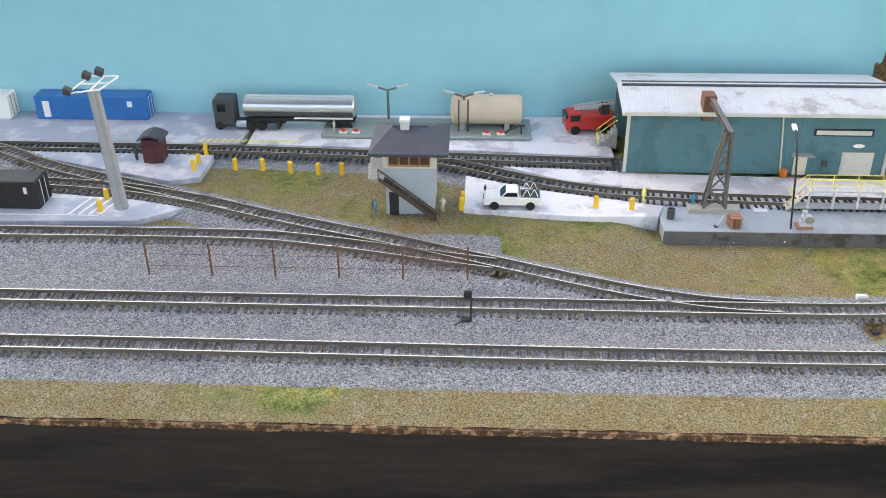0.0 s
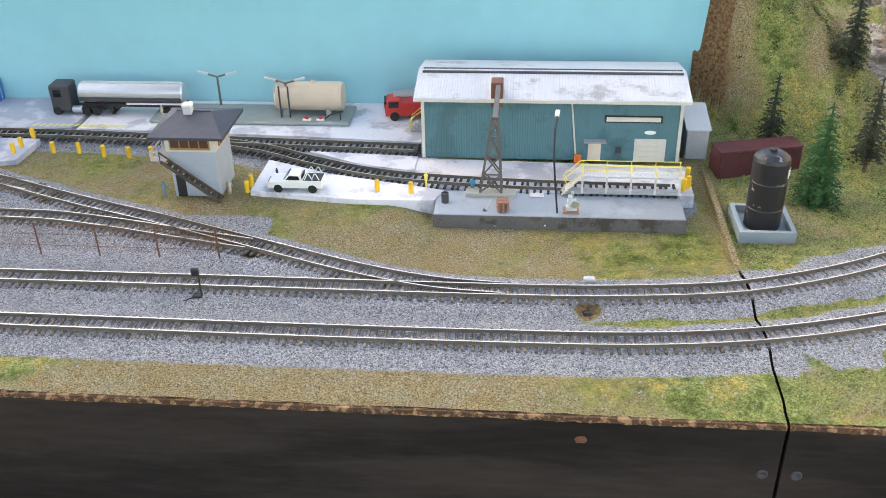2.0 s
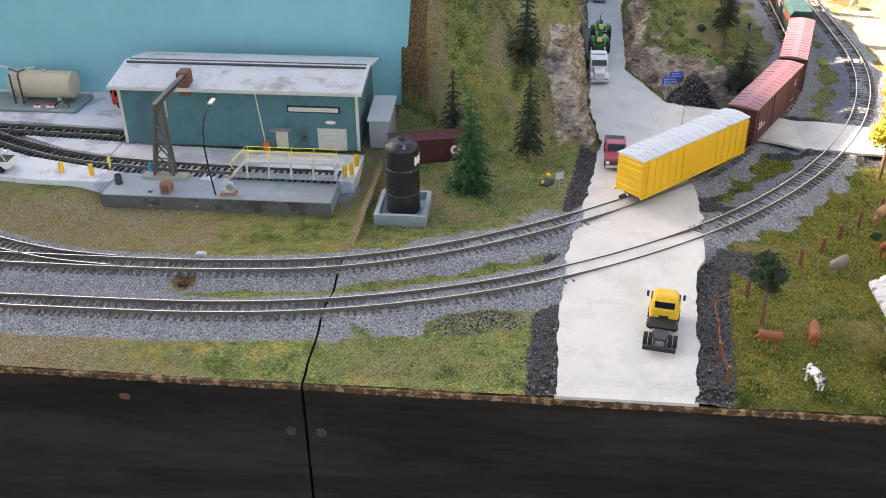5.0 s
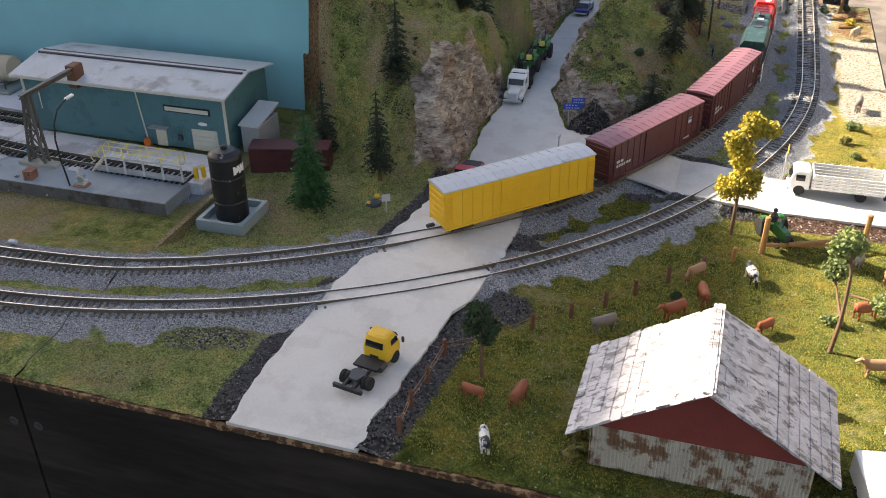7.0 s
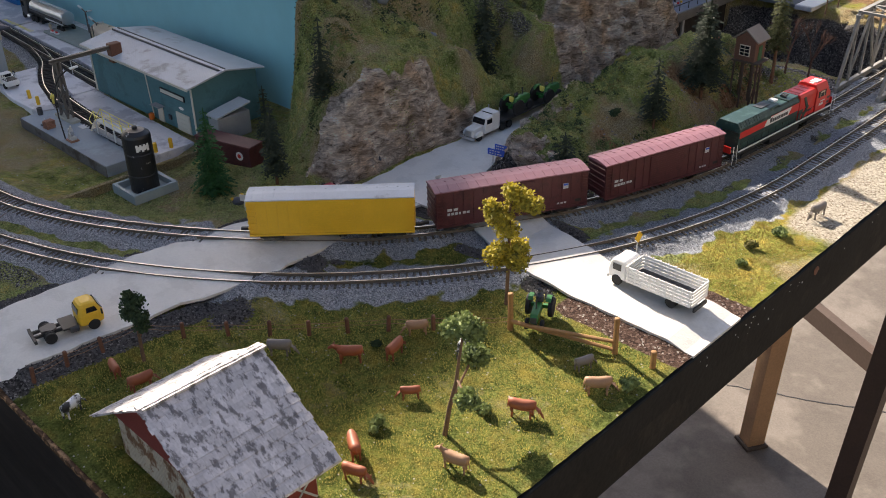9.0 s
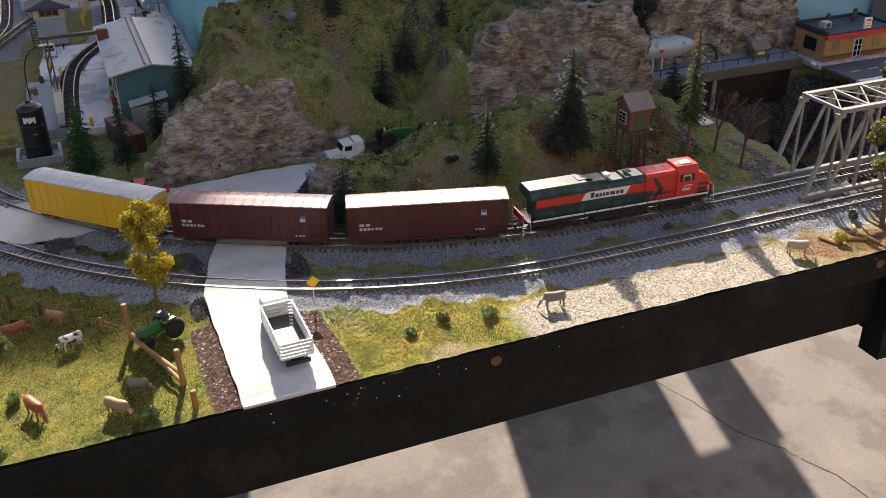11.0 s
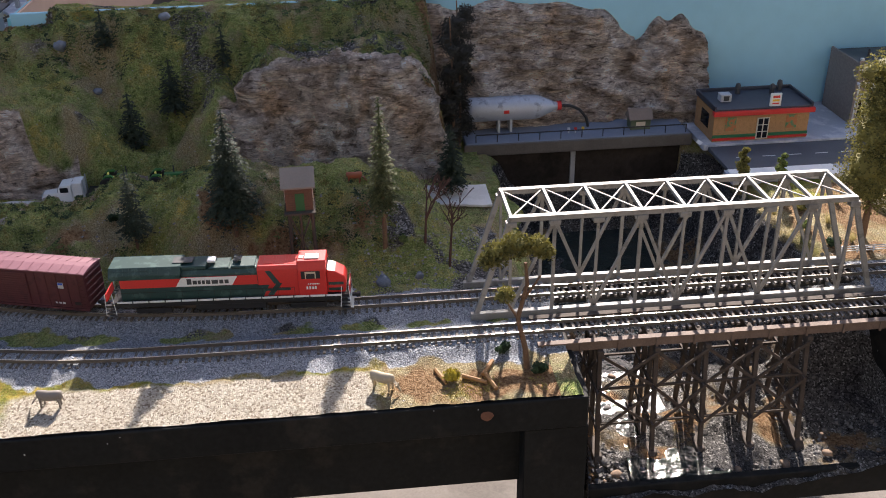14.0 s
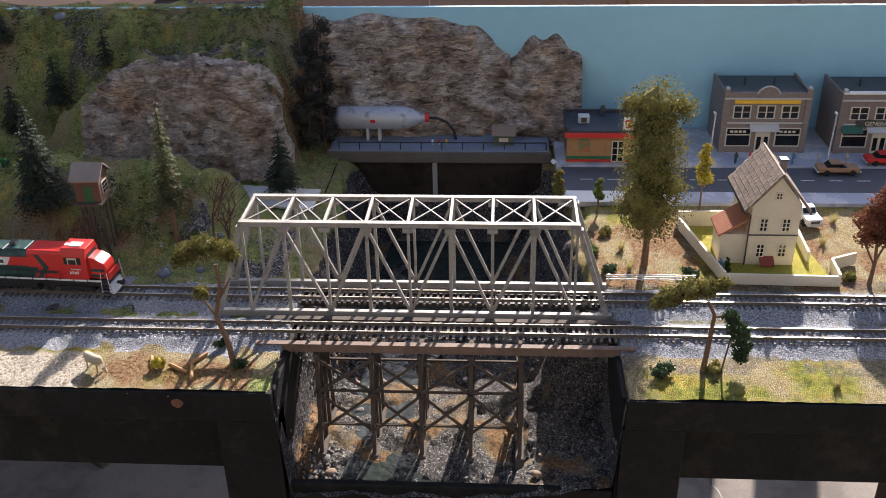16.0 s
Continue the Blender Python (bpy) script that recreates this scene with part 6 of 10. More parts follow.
part("lamp_head", mbox(-0.0022, 0.0022, -0.006, 0.006, -0.0012, 0.0014, 0.0006, pose(-0.003, 0.034, 0.0925, 6, 0, -6)), P_WHITE, dl)


def gantry():
    ob = thing("jib_crane", 0.2360, 0.8675, 0.0032, 0, "grey lattice mast crane with a rusty hoist", "crane")
    part("footing", mbox(-0.026, 0.026, -0.007, 0.007, -0.003, 0.004, 0.0008), mat("footing_concrete", (0.36, 0.36, 0.31), 0.85), ob)
    m = BM()
    f = [(-0.011, -0.004), (0.011, -0.004), (0.011, 0.004), (-0.011, 0.004)]
    t = [(0.001, -0.003), (0.007, -0.003), (0.007, 0.003), (0.001, 0.003)]
    z0, z1 = 0.004, 0.086
    at = lambda i, k: (f[i][0] + (t[i][0] - f[i][0]) * k, f[i][1] + (t[i][1] - f[i][1]) * k, z0 + (z1 - z0) * k)
    for i in range(4):
        bar(m, at(i, 0), at(i, 1), 0.0024, 0.0024)
    for k in range(4):
        a, b = k / 4, (k + 1) / 4
        bar(m, at(0, a), at(1, b), 0.0014, 0.0014), bar(m, at(1, a), at(0, b), 0.0014, 0.0014)
        bar(m, at(2, a), at(3, b), 0.0014, 0.0014), bar(m, at(0, b), at(1, b), 0.0014, 0.0014)
        bar(m, at(0, a), at(3, b), 0.0012, 0.0012), bar(m, at(1, a), at(2, b), 0.0012, 0.0012)
    part("mast", m, P_GREYSTEEL, ob)
    j = BM()
    box(j, 0.0015, 0.0065, -0.010, 0.095, 0.0885, 0.0900), box(j, 0.0015, 0.0065, -0.010, 0.095, 0.0845, 0.0860), box(j, 0.0035, 0.0045, -0.010, 0.095, 0.086, 0.0885)
    part("jib", j, P_GREYSTEEL, ob)
    part("hoist", mbox(-0.004, 0.009, 0.080, 0.098, 0.064, 0.092, 0.001), P_RUST, ob, "rusty brown hoist housing")
    ch = BM()
    for i in range(9):
        blob(ch, (0.004, 0.020, 0.083 - i * 0.0024), 0.0009, i, (1, 1, 1.5))
    part("chain", ch, P_LIGHTGREY, ob)
    return ob


gantry()


def inspection_platform():
    ob = thing("inspection_platform", 0.3725, 0.8705, 0.0032, 0, "raised inspection walkway with yellow handrails", "platform")
    part("base", mbox(-0.062, 0.056, -0.004, 0.004, 0.003, 0.007, 0.0006), P_GREY, ob)
    dk = part("deck", join(mbox(-0.045, 0.0535, -0.0035, -0.0025, 0.0215, 0.0225), mbox(-0.045, 0.0535, 0.0045, 0.0055, 0.0215, 0.0225)), P_LIGHTGREY, ob)
    for i in range(18):
        part("slat", mbox(-0.045 + i * 0.0055, -0.0402 + i * 0.0055, -0.004, 0.006, 0.0225, 0.0235), P_LIGHTGREY, dk)
    for i in range(5):
        p = part("post", mbox(-0.044 + i * 0.0245, -0.0420 + i * 0.0245, -0.005, -0.0035, 0.004, 0.0225), P_LIGHTGREY, ob)
    r = BM()
    for y in (-0.0045, 0.006):
        for z in (0.0305, 0.0365):
            bar(r, (-0.045, y, z), (0.056, y, z), 0.0006, 0.0006)
        for i in range(5):
            bar(r, (-0.043 + i * 0.0245, y, 0.0225), (-0.043 + i * 0.0245, y, 0.0365), 0.0008, 0.0008)
        bar(r, (-0.062, y, 0.020), (-0.045, y, 0.0365), 0.0007, 0.0007), bar(r, (-0.062, y, 0.020), (-0.058, y, 0.014), 0.0007, 0.0007)
    part("handrail", r, P_BRIGHTYELLOW, ob, "yellow handrail")
    s = BM()
    for i in range(6):
        box(s, -0.063 + i * 0.003, -0.060 + i * 0.003, -0.0045, 0.005, 0.003 + i * 0.0034, 0.004 + i * 0.0034)
    for y in (-0.0045, 0.005):
        bar(s, (-0.064, y, 0.002), (-0.045, y, 0.0225), 0.0009, 0.002)
    part("stair", s, P_CREAM, ob)
    return ob


inspection_platform()
solid("pavement", mbox(0.276, 0.291, 0.862, 0.8735, 0.0034, 0.0044, 0.0004), P_LIGHTGREY, "pale slab at the foot of the walkway", "pavement", kind="structure")

# ---- left yard things ----
pm = thing("concrete_mast", -0.367, 0.847, 0.006, 0, "tall grey concrete mast with a white lattice head", "mast")
shaft = BM()
prism(shaft, [(-0.006, 0.0), (0.006, 0.0), (-0.001, 0.128), (-0.010, 0.128)], "y", -0.0035, 0.0035)
prism(shaft, [(-0.002, 0.0), (0.002, 0.0), (-0.004, 0.128), (-0.007, 0.128)], "y", -0.0055, -0.0035)
part("shaft", shaft, P_GREY, pm)
fr = BM()
for a, b in (((-0.026, -0.012, 0.128), (0.006, -0.012, 0.132)), ((-0.012, 0.014, 0.136), (0.016, 0.014, 0.136)), ((-0.026, -0.012, 0.128), (-0.012, 0.014, 0.136)), ((0.006, -0.012, 0.132), (0.016, 0.014, 0.136)),
             ((-0.018, 0.002, 0.132), (0.010, 0.002, 0.134)), ((-0.005, -0.012, 0.130), (0.002, 0.014, 0.136))):
    bar(fr, a, b, 0.0012, 0.0012)
part("lattice_head", fr, P_WHITE, pm, "white lattice head")
for lx, ly, lz in ((-0.026, -0.011, 0.130), (-0.014, 0.010, 0.138), (-0.002, 0.013, 0.141)):
    part("floodlight", mbox(-0.004, 0.004, -0.003, 0.003, -0.004, 0.004, 0.0008, pose(lx, ly, lz, 20, 25, 0)), P_DARK, pm)
hut = thing("yard_hut", -0.368, 0.966, 0.006, 0, "small brown hut with a curved grey roof", "hut")
part("wall", mbox(-0.011, 0.011, -0.010, 0.010, 0, 0.028, 0.0005), P_BOXCAR, hut)
part("roof", prism(BM(), [(-0.014, 0.027), (-0.008, 0.0305), (0, 0.0325), (0.008, 0.0305), (0.014, 0.027), (0.014, 0.029), (0.008, 0.0325), (0, 0.0345), (-0.008, 0.0325), (-0.014, 0.029)], "y", -0.013, 0.013), P_DARK, hut)
part("door", mbox(-0.005, 0.004, -0.0108, -0.0100, 0, 0.022), P_BOXCAR, hut)
figure("figurine", -0.390, 0.966, 0.006, 90, 0.017, P_FIG_DARK, "dark figurine beside the brown hut")

# wire fence beside the yard track
fence = thing("wire_fence", 0, 0.7255, 0.002, 0, "rusty mesh fence beside the yard track", "fence")
for fx in (-0.301, -0.243, -0.185, -0.127, -0.069, -0.011):
    part("post", rod(BM(), (fx, 0, 0), (fx, 0, 0.034), 0.0009), P_RUST, fence)
fm = BM()
for z in (0.010, 0.022, 0.033):
    rod(fm, (-0.301, 0, z), (-0.011, 0, z), 0.0002, n=4)
for i in range(110):
    x = -0.3005 + i * 0.00265
    bar(fm, (x, 0, 0.005), (min(-0.011, x + 0.014), 0, 0.033), 0.00013, 0.00013), bar(fm, (min(-0.011, x + 0.014), 0, 0.005), (x, 0, 0.033), 0.00013, 0.00013)
part("mesh", fm, P_RUST, fence)
sg = thing("dwarf_signal", -0.007, 0.659, 0.003, 0, "short black dwarf signal with a loose wire", "signal")
part("post", rod(BM(), (0, 0, 0), (0, 0, 0.026), 0.0008), P_BLACK, sg)
part("head", mbox(-0.006, 0.001, -0.002, 0.002, 0.022, 0.030, 0.0012), P_BLACK, sg)
part("base", mbox(-0.008, 0.001, -0.003, 0.003, 0, 0.003, 0.0008), P_BLACK, sg)
part("wire", tube(BM(), [(-0.002, -0.001, 0.001), (-0.009, -0.004, 0.0012), (-0.014, -0.008, 0.001)], 0.0006), P_BLACK, sg)
ws = thing("switch_motor", 0.330, 0.703, 0.004, 0, "small white switch machine beside the rails", "switch")
part("cover", mbox(-0.005, 0.005, -0.003, 0.003, 0, 0.004, 0.001), P_LIGHTGREY, ws)

# ---- the train ----
RAIL_Z, TRAIN_Y = 0.0114, 0.676


def truck(parent, x, axles, r=0.0055):
    t = part("truck", join(mbox(x - 0.010 * axles / 2 - 0.003, x + 0.010 * axles / 2 + 0.003, -0.0125, -0.0105, 0.003, 0.0085, 0.0006), mbox(x - 0.010 * axles / 2 - 0.003, x + 0.010 * axles / 2 + 0.003, 0.0105, 0.0125, 0.003, 0.0085, 0.0006)), P_BLACK, parent)
    for i in range(axles):
        ax = x + (i - (axles - 1) / 2) * 0.0125
        for s in (-1, 1):
            part("wheel", lathe(BM(), [(r * 1.12, -0.0004), (r * 1.12, 0.0004), (r, 0.0006), (r, 0.0022)], 14, pose(ax, s * 0.0086, r, 90 * s, 0, 0)), P_RAILWHEEL, t)


P_RAILWHEEL = paint("steel_wheel", (0.20, 0.18, 0.16), 0.4, 0.8)


def locomotive(xc):
    ob = thing("diesel_locomotive", xc, TRAIN_Y, RAIL_Z, 0, "red and dark green model diesel locomotive on the main line", "locomotive")
    part("frame", mbox(-0.118, 0.118, -0.015, 0.015, 0.012, 0.0185, 0.0005), P_BLACK, ob)
    part("fuel_tank", prism(BM(), [(-0.014, 0.016), (-0.0145, 0.006), (-0.010, 0.003), (0.010, 0.003), (0.0145, 0.006), (0.014, 0.016)], "x", -0.035, 0.035, 0.0005), P_BLACK, ob)
    for s in (-1, 1):
        sl = BM()
        for i in range(14):
            x0 = -0.112 + i * 0.0161
            box(sl, x0, x0 + 0.0148, s * 0.0166 - 0.0004, s * 0.0166 + 0.0004, 0.0180, 0.0200)
        part("sill_stripe", sl, P_WHITE, ob, "white reflective sill stripe")
        part("walkway", mbox(-0.118, 0.108, s * 0.0145 - 0.002, s * 0.0145 + 0.002, 0.0175, 0.0188), P_BLACK, ob)
    # long hood
    hood = part("long_hood", prism(BM(), [(-0.0125, 0.0185), (0.0125, 0.0185), (0.0128, 0.046), (0.0095, 0.050), (-0.0095, 0.050), (-0.0128, 0.046)], "x", -0.108, 0.030, 0.0004), P_GREEN, ob, "dark green long hood")
    redh = part("red_hood", prism(BM(), [(-0.0135, 0.0185), (0.0135, 0.0185), (0.0138, 0.049), (0.0115, 0.0525), (-0.0115, 0.0525), (-0.0138, 0.049)], "x", 0.030, 0.072, 0.0004), P_RED, ob, "bright red hood behind the cab")
    rad = part("radiator", prism(BM(), [(-0.0165, 0.044), (0.0165, 0.044), (0.0172, 0.049), (0.0125, 0.056), (-0.0125, 0.056), (-0.0172, 0.049)], "x", -0.116, -0.045, 0.0004), P_GREEN, ob, "green radiator housing with grilles")
    for s in (-1, 1):
        g = BM()
        for i in range(8):
            for k in range(2):
                x0, t = -0.112 + i * 0.0058, k * 0.5
                y0, z0 = 0.0168 - 0.0042 * t, 0.0496 + 0.0063 * t
                y1, z1 = y0 - 0.0019, z0 + 0.0028
                prism(g, [(s * y0, z0), (s * y1, z1), (s * (y1 + 0.0003), z1 + 0.0005), (s * (y0 + 0.0003), z0 + 0.0005)], "x", x0, x0 + 0.0048)
        part("grille", g, P_GREEN, rad)
        # red band with pale slanted panel
        part("red_band", mbox(-0.107, 0.0295, s * 0.01275 - 0.0004, s * 0.01275 + 0.0004, 0.0330, 0.0435), P_RED, hood, "red side band")
        pan = part("name_panel", prism(BM(), [(-0.052, 0.0333), (0.004, 0.0333), (0.010, 0.0432), (-0.046, 0.0432)], "y", s * 0.01335 - 0.0002, s * 0.01335 + 0.0002), P_WHITE, hood, "white slanted panel with dark plain shapes")
        lg = BM()
        for i, (a, hgt) in enumerate(((0.0045, 0.0062), (0.004, 0.0042), (0.0028, 0.0042), (0.0028, 0.0042), (0.0042, 0.0042), (0.0062, 0.0042), (0.004, 0.0042), (0.004, 0.0042))):
            x0 = -0.0405 + sum((0.0058, 0.0052, 0.0040, 0.0040, 0.0056, 0.0076, 0.0052, 0.0050)[:i])
            box(lg, x0, x0 + a, s * 0.01365 - 0.0002, s * 0.01365 + 0.0002, 0.0356, 0.0356 + hgt, 0.0)
        part("name_shapes", lg, P_DARK, pan)
        ch = BM()
        prism(ch, [(0.046, 0.0335), (0.052, 0.0335), (0.043, 0.0480), (0.038, 0.0480)], "y", s * 0.0142 - 0.0003, s * 0.0142 + 0.0003)
        prism(ch, [(0.038, 0.0200), (0.044, 0.0200), (0.054, 0.0335), (0.048, 0.0335)], "y", s * 0.0142 - 0.0003, s * 0.0142 + 0.0003)
        box(ch, 0.030, 0.062, s * 0.0142 - 0.0003, s * 0.0142 + 0.0003, 0.0255, 0.0278)
        part("chevron", ch, P_GREEN, redh, "dark green chevron")
        part("green_side", prism(BM(), [(0.030, 0.0190), (0.030, 0.0320), (0.041, 0.0320), (0.034, 0.0190)], "y", s * 0.0139 - 0.0002, s * 0.0139 + 0.0003), P_GREEN, redh)
        hr = BM()
        rod(hr, (-0.110, s * 0.0168, 0.0300), (0.066, s * 0.0168, 0.0300), 0.00025, n=4)
        for i in range(12):
            rod(hr, (-0.110 + i * 0.016, s * 0.0168, 0.0190), (-0.110 + i * 0.016, s * 0.0168, 0.0300), 0.00025, n=4)
        part("handrail", hr, P_BLACK, ob)
    # roof equipment
    for x0, x1, z0, z1, name, m in ((-0.062, -0.020, 0.0505, 0.0545, "dynamic_brake", P_GREEN), (-0.018, 0.002, 0.0500, 0.0520, "roof_hatch", P_GREEN), (0.004, 0.028, 0.0500, 0.0530, "exhaust_housing", P_GREEN)):
        part(name, mbox(x0, x1, -0.011, 0.011, z0, z1, 0.0008), m, hood)
    part("intake_screen", mbox(-0.054, -0.034, -0.006, 0.006, 0.0562, 0.0568), P_DARK, hood)
    part("exhaust_cover", mbox(-0.020, -0.012, -0.005, 0.005, 0.0545, 0.0572, 0.0006), P_WHITE, hood, "white stack cover")
    horn = BM()
    for k in (-0.003, 0.0, 0.003):
        rod(horn, (0.006, k, 0.0555), (0.014, k, 0.0565), 0.0007, 0.0014, 8)
    box(horn, 0.008, 0.010, -0.004, 0.004, 0.0530, 0.0558)
    part("horn", horn, P_DARK, hood)
    for x0 in (0.036, 0.048, 0.060):
        part("hatch", mbox(x0, x0 + 0.009, -0.008, 0.008, 0.0525, 0.0530, 0.0002), P_RED, redh)
    # cab and nose
    cab = part("cab", prism(BM(), [(-0.0155, 0.0185), (0.0155, 0.0185), (0.0158, 0.048), (0.0115, 0.0565), (-0.0115, 0.0565), (-0.0158, 0.048)], "x", 0.070, 0.0985, 0.0006), P_RED, ob, "bright red cab")
    part("antenna_box", mbox(0.0775, 0.0915, -0.008, 0.002, 0.0565, 0.0578, 0.0004), P_WHITE, cab)
    part("roof_panel", mbox(0.0715, 0.0760, -0.006, 0.000, 0.0565, 0.0572, 0.0003), P_WHITE, cab)
    for s in (-1, 1):
        wn = part("side_window", mbox(0.0735, 0.0925, s * 0.01585 - 0.0004, s * 0.01585 + 0.0004, 0.0385, 0.0470), P_BLACK, cab)
        part("window_frame", join(join(mbox(0.0775, 0.0785, s * 0.0163 - 0.0002, s * 0.0163 + 0.0002, 0.0388, 0.0466), mbox(0.0872, 0.0882, s * 0.0163 - 0.0002, s * 0.0163 + 0.0002, 0.0388, 0.0466)), mbox(0.0785, 0.0872, s * 0.0163 - 0.0002, s * 0.0163 + 0.0002, 0.0444, 0.0466)), P_TANKTAN, wn)
        bars(cab, "number", 0.0780, 0.0895, 0.0265, 0.0036, s * 0.01600, 4, P_WHITE, 3)
        bars(cab, "lettering", 0.0800, 0.0920, 0.0318, 0.0016, s * 0.01600, 7, P_WHITE, 4)
        part("nose_stripe", join(mbox(0.1000, 0.1140, s * 0.0112 - 0.0003, s * 0.0112 + 0.0003, 0.0215, 0.0245), mbox(0.1000, 0.1150, s * 0.0112 - 0.0003, s * 0.0112 + 0.0003, 0.0280, 0.0310)), P_GREEN, cab)
    part("windscreen", prism(BM(), [(0.0986, 0.0445), (0.0994, 0.0445), (0.0975, 0.0535), (0.0967, 0.0535)], "y", -0.0110, 0.0110), P_BLACK, cab)
    part("nose", prism(BM(), [(0.0980, 0.0185), (0.1165, 0.0185), (0.1180, 0.0300), (0.1160, 0.0375), (0.1060, 0.0435), (0.0980, 0.0450)], "y", -0.0110, 0.0110, 0.0010), P_RED, ob, "wedge-shaped red nose")
    part("anticlimber", mbox(0.1165, 0.1210, -0.0150, 0.0150, 0.0150, 0.0185, 0.0005), P_BLACK, ob)
    part("plow", prism(BM(), [(0.1180, 0.002), (0.1235, 0.001), (0.1200, 0.012), (0.1180, 0.012)], "y", -0.0130, 0.0130), P_WHITE, ob)
    for sx in (-1, 1):
        x = 0.1165 if sx > 0 else -0.1195
        part("end_sheet", mbox(x - 0.0006 + 0.004 * sx, x + 0.0006 + 0.004 * sx, -0.0125, 0.0125, 0.0185, 0.0270), P_RED, ob)
        for s in (-1, 1):
            st = BM()
            for i in range(4):
                box(st, x - 0.0045, x + 0.0045, s * 0.0155 - 0.0015, s * 0.0155 + 0.0015, 0.003 + i * 0.0042, 0.0037 + i * 0.0042)
            part("step", st, P_DARK, ob)
            rr = BM()
            for dx in (-0.0050, 0.0050):
                rod(rr, (x + dx, s * 0.0172, 0.005), (x + dx * 0.7, s * 0.0165, 0.0290), 0.0004, n=5)
            part("grab_rail", rr, P_WHITE, ob, "white grab rail")
        part("coupler", join(mbox(sx * 0.128 - 0.006, sx * 0.128 + 0.002, -0.0017, 0.0017, 0.0080, 0.0110, 0.0004), mbox(sx * 0.128 - 0.0015, sx * 0.128 + 0.0025, -0.003, 0.003, 0.0075, 0.0115, 0.0005)), P_BLACK, ob)
    truck(ob, -0.078, 3), truck(ob, 0.078, 3)
    return ob


def boxcar(xc, material, roof, label, yellow=False):
    ob = thing("boxcar", xc, TRAIN_Y, RAIL_Z, 0, label, "boxcar", "boxcars of the train")
    L, W = 0.0885, 0.0165
    bd = part("body", mbox(-L, L, -W, W, 0.0105, 0.0500, 0.0004), material, ob)
    rf = BM()
    prism(rf, [(-W - 0.0006, 0.0500), (W + 0.0006, 0.0500), (W + 0.0006, 0.0512), (0.004, 0.0532), (-0.004, 0.0532), (-W - 0.0006, 0.0512)], "x", -L - 0.001, L + 0.001)
    for i in range(16):
        x = -L + 0.006 + i * (2 * L - 0.012) / 15
        for s in (-1, 1):
            prism(rf, [(s * W, 0.0511), (s * 0.004, 0.0531), (s * 0.004, 0.0537), (s * W, 0.0517)], "x", x - 0.0009, x + 0.0009)
    part("roof", rf, roof, ob, "ribbed roof, paler than the sides")
    for s in (-1, 1):
        for side in (-1, 1):
            rb = BM()
            for i in range(5):
                x = side * (0.034 + i * 0.0115)
                box(rb, x - 0.0005, x + 0.0005, s * (W + 0.0003) - 0.0003, s * (W + 0.0003) + 0.0003, 0.0115, 0.0495)
            part("side_rib", rb, material, bd)
        d = part("door", mbox(-0.025, 0.025, s * (W + 0.0006) - 0.0005, s * (W + 0.0006) + 0.0005, 0.0125, 0.0480), material, ob)
        dr = BM()
        for i in range(13):
            z = 0.0140 + i * 0.0026
            box(dr, -0.024, -0.001, s * (W + 0.0012) - 0.0002, s * (W + 0.0012) + 0.0002, z, z + 0.0010), box(dr, 0.001, 0.024, s * (W + 0.0012) - 0.0002, s * (W + 0.0012) + 0.0002, z, z + 0.0010)
        part("door_rib", dr, material, d)
        part("sill", mbox(-L, L, s * W - 0.0010, s * W + 0.0010, 0.0085, 0.0108), material, ob)
        if not yellow:
            bars(ob, "lettering", -0.076, -0.050, 0.0225, 0.0030, s * (W + 0.0007), 6, P_LIGHTGREY, 5)
            bars(ob, "lettering", -0.076, -0.062, 0.0275, 0.0030, s * (W + 0.0007), 2, P_LIGHTGREY, 6)
            bars(ob, "lettering", 0.052, 0.064, 0.0150, 0.0022, s * (W + 0.0007), 3, P_LIGHTGREY, 7)
            em = part("emblem", mbox(0.0585, 0.0645, s * (W + 0.0007) - 0.0002, s * (W + 0.0007) + 0.0002, 0.0330, 0.0395, 0), P_LIGHTGREY, ob, "small pale shield shape")
            part("emblem_band", mbox(0.0589, 0.0641, s * (W + 0.0010) - 0.0002, s * (W + 0.0010) + 0.0002, 0.0370, 0.0391), P_SIGNBLUE, em)
            part("data_plate", mbox(0.0735, 0.0810, s * (W + 0.0007) - 0.0002, s * (W + 0.0007) + 0.0002, 0.0150, 0.0182), P_BLACK, ob)
    for s in (-1, 1):
        er = BM()
        for i in range(5):
            box(er, s * (L + 0.0005) - 0.0006, s * (L + 0.0005) + 0.0006, -0.0150, 0.0150, 0.0150 + i * 0.0070, 0.0182 + i * 0.0070, 0.0005)
        part("end_rib", er, material, bd)
        lad = BM()
        for lx_ in (0.081, 0.0875):
            rod(lad, (s * lx_, -W - 0.0012, 0.0105), (s * lx_, -W - 0.0012, 0.0470), 0.0003, n=4)
        lad = part("ladder", lad, material, ob)
        for i in range(9):
            part("rung", rod(BM(), (s * 0.081, -W - 0.0012, 0.012 + i * 0.0042), (s * 0.0875, -W - 0.0012, 0.012 + i * 0.0042), 0.0003, n=4), material, lad)
        part("coupler", mbox(s * 0.0945 - 0.0060, s * 0.0945 + 0.0025, -0.002, 0.002, 0.0080, 0.0112, 0.0005), P_BLACK, ob)
        truck(ob, s * 0.066, 2)
    part("underframe", mbox(-L + 0.004, L - 0.004, -0.006, 0.006, 0.0070, 0.0100), P_BLACK, ob)
    return ob


NOSE_S = int(np.argmin(np.abs(LINE_B[:, 1] - 1.59) + 9 * (LINE_B[:, 0] < 0.9)))


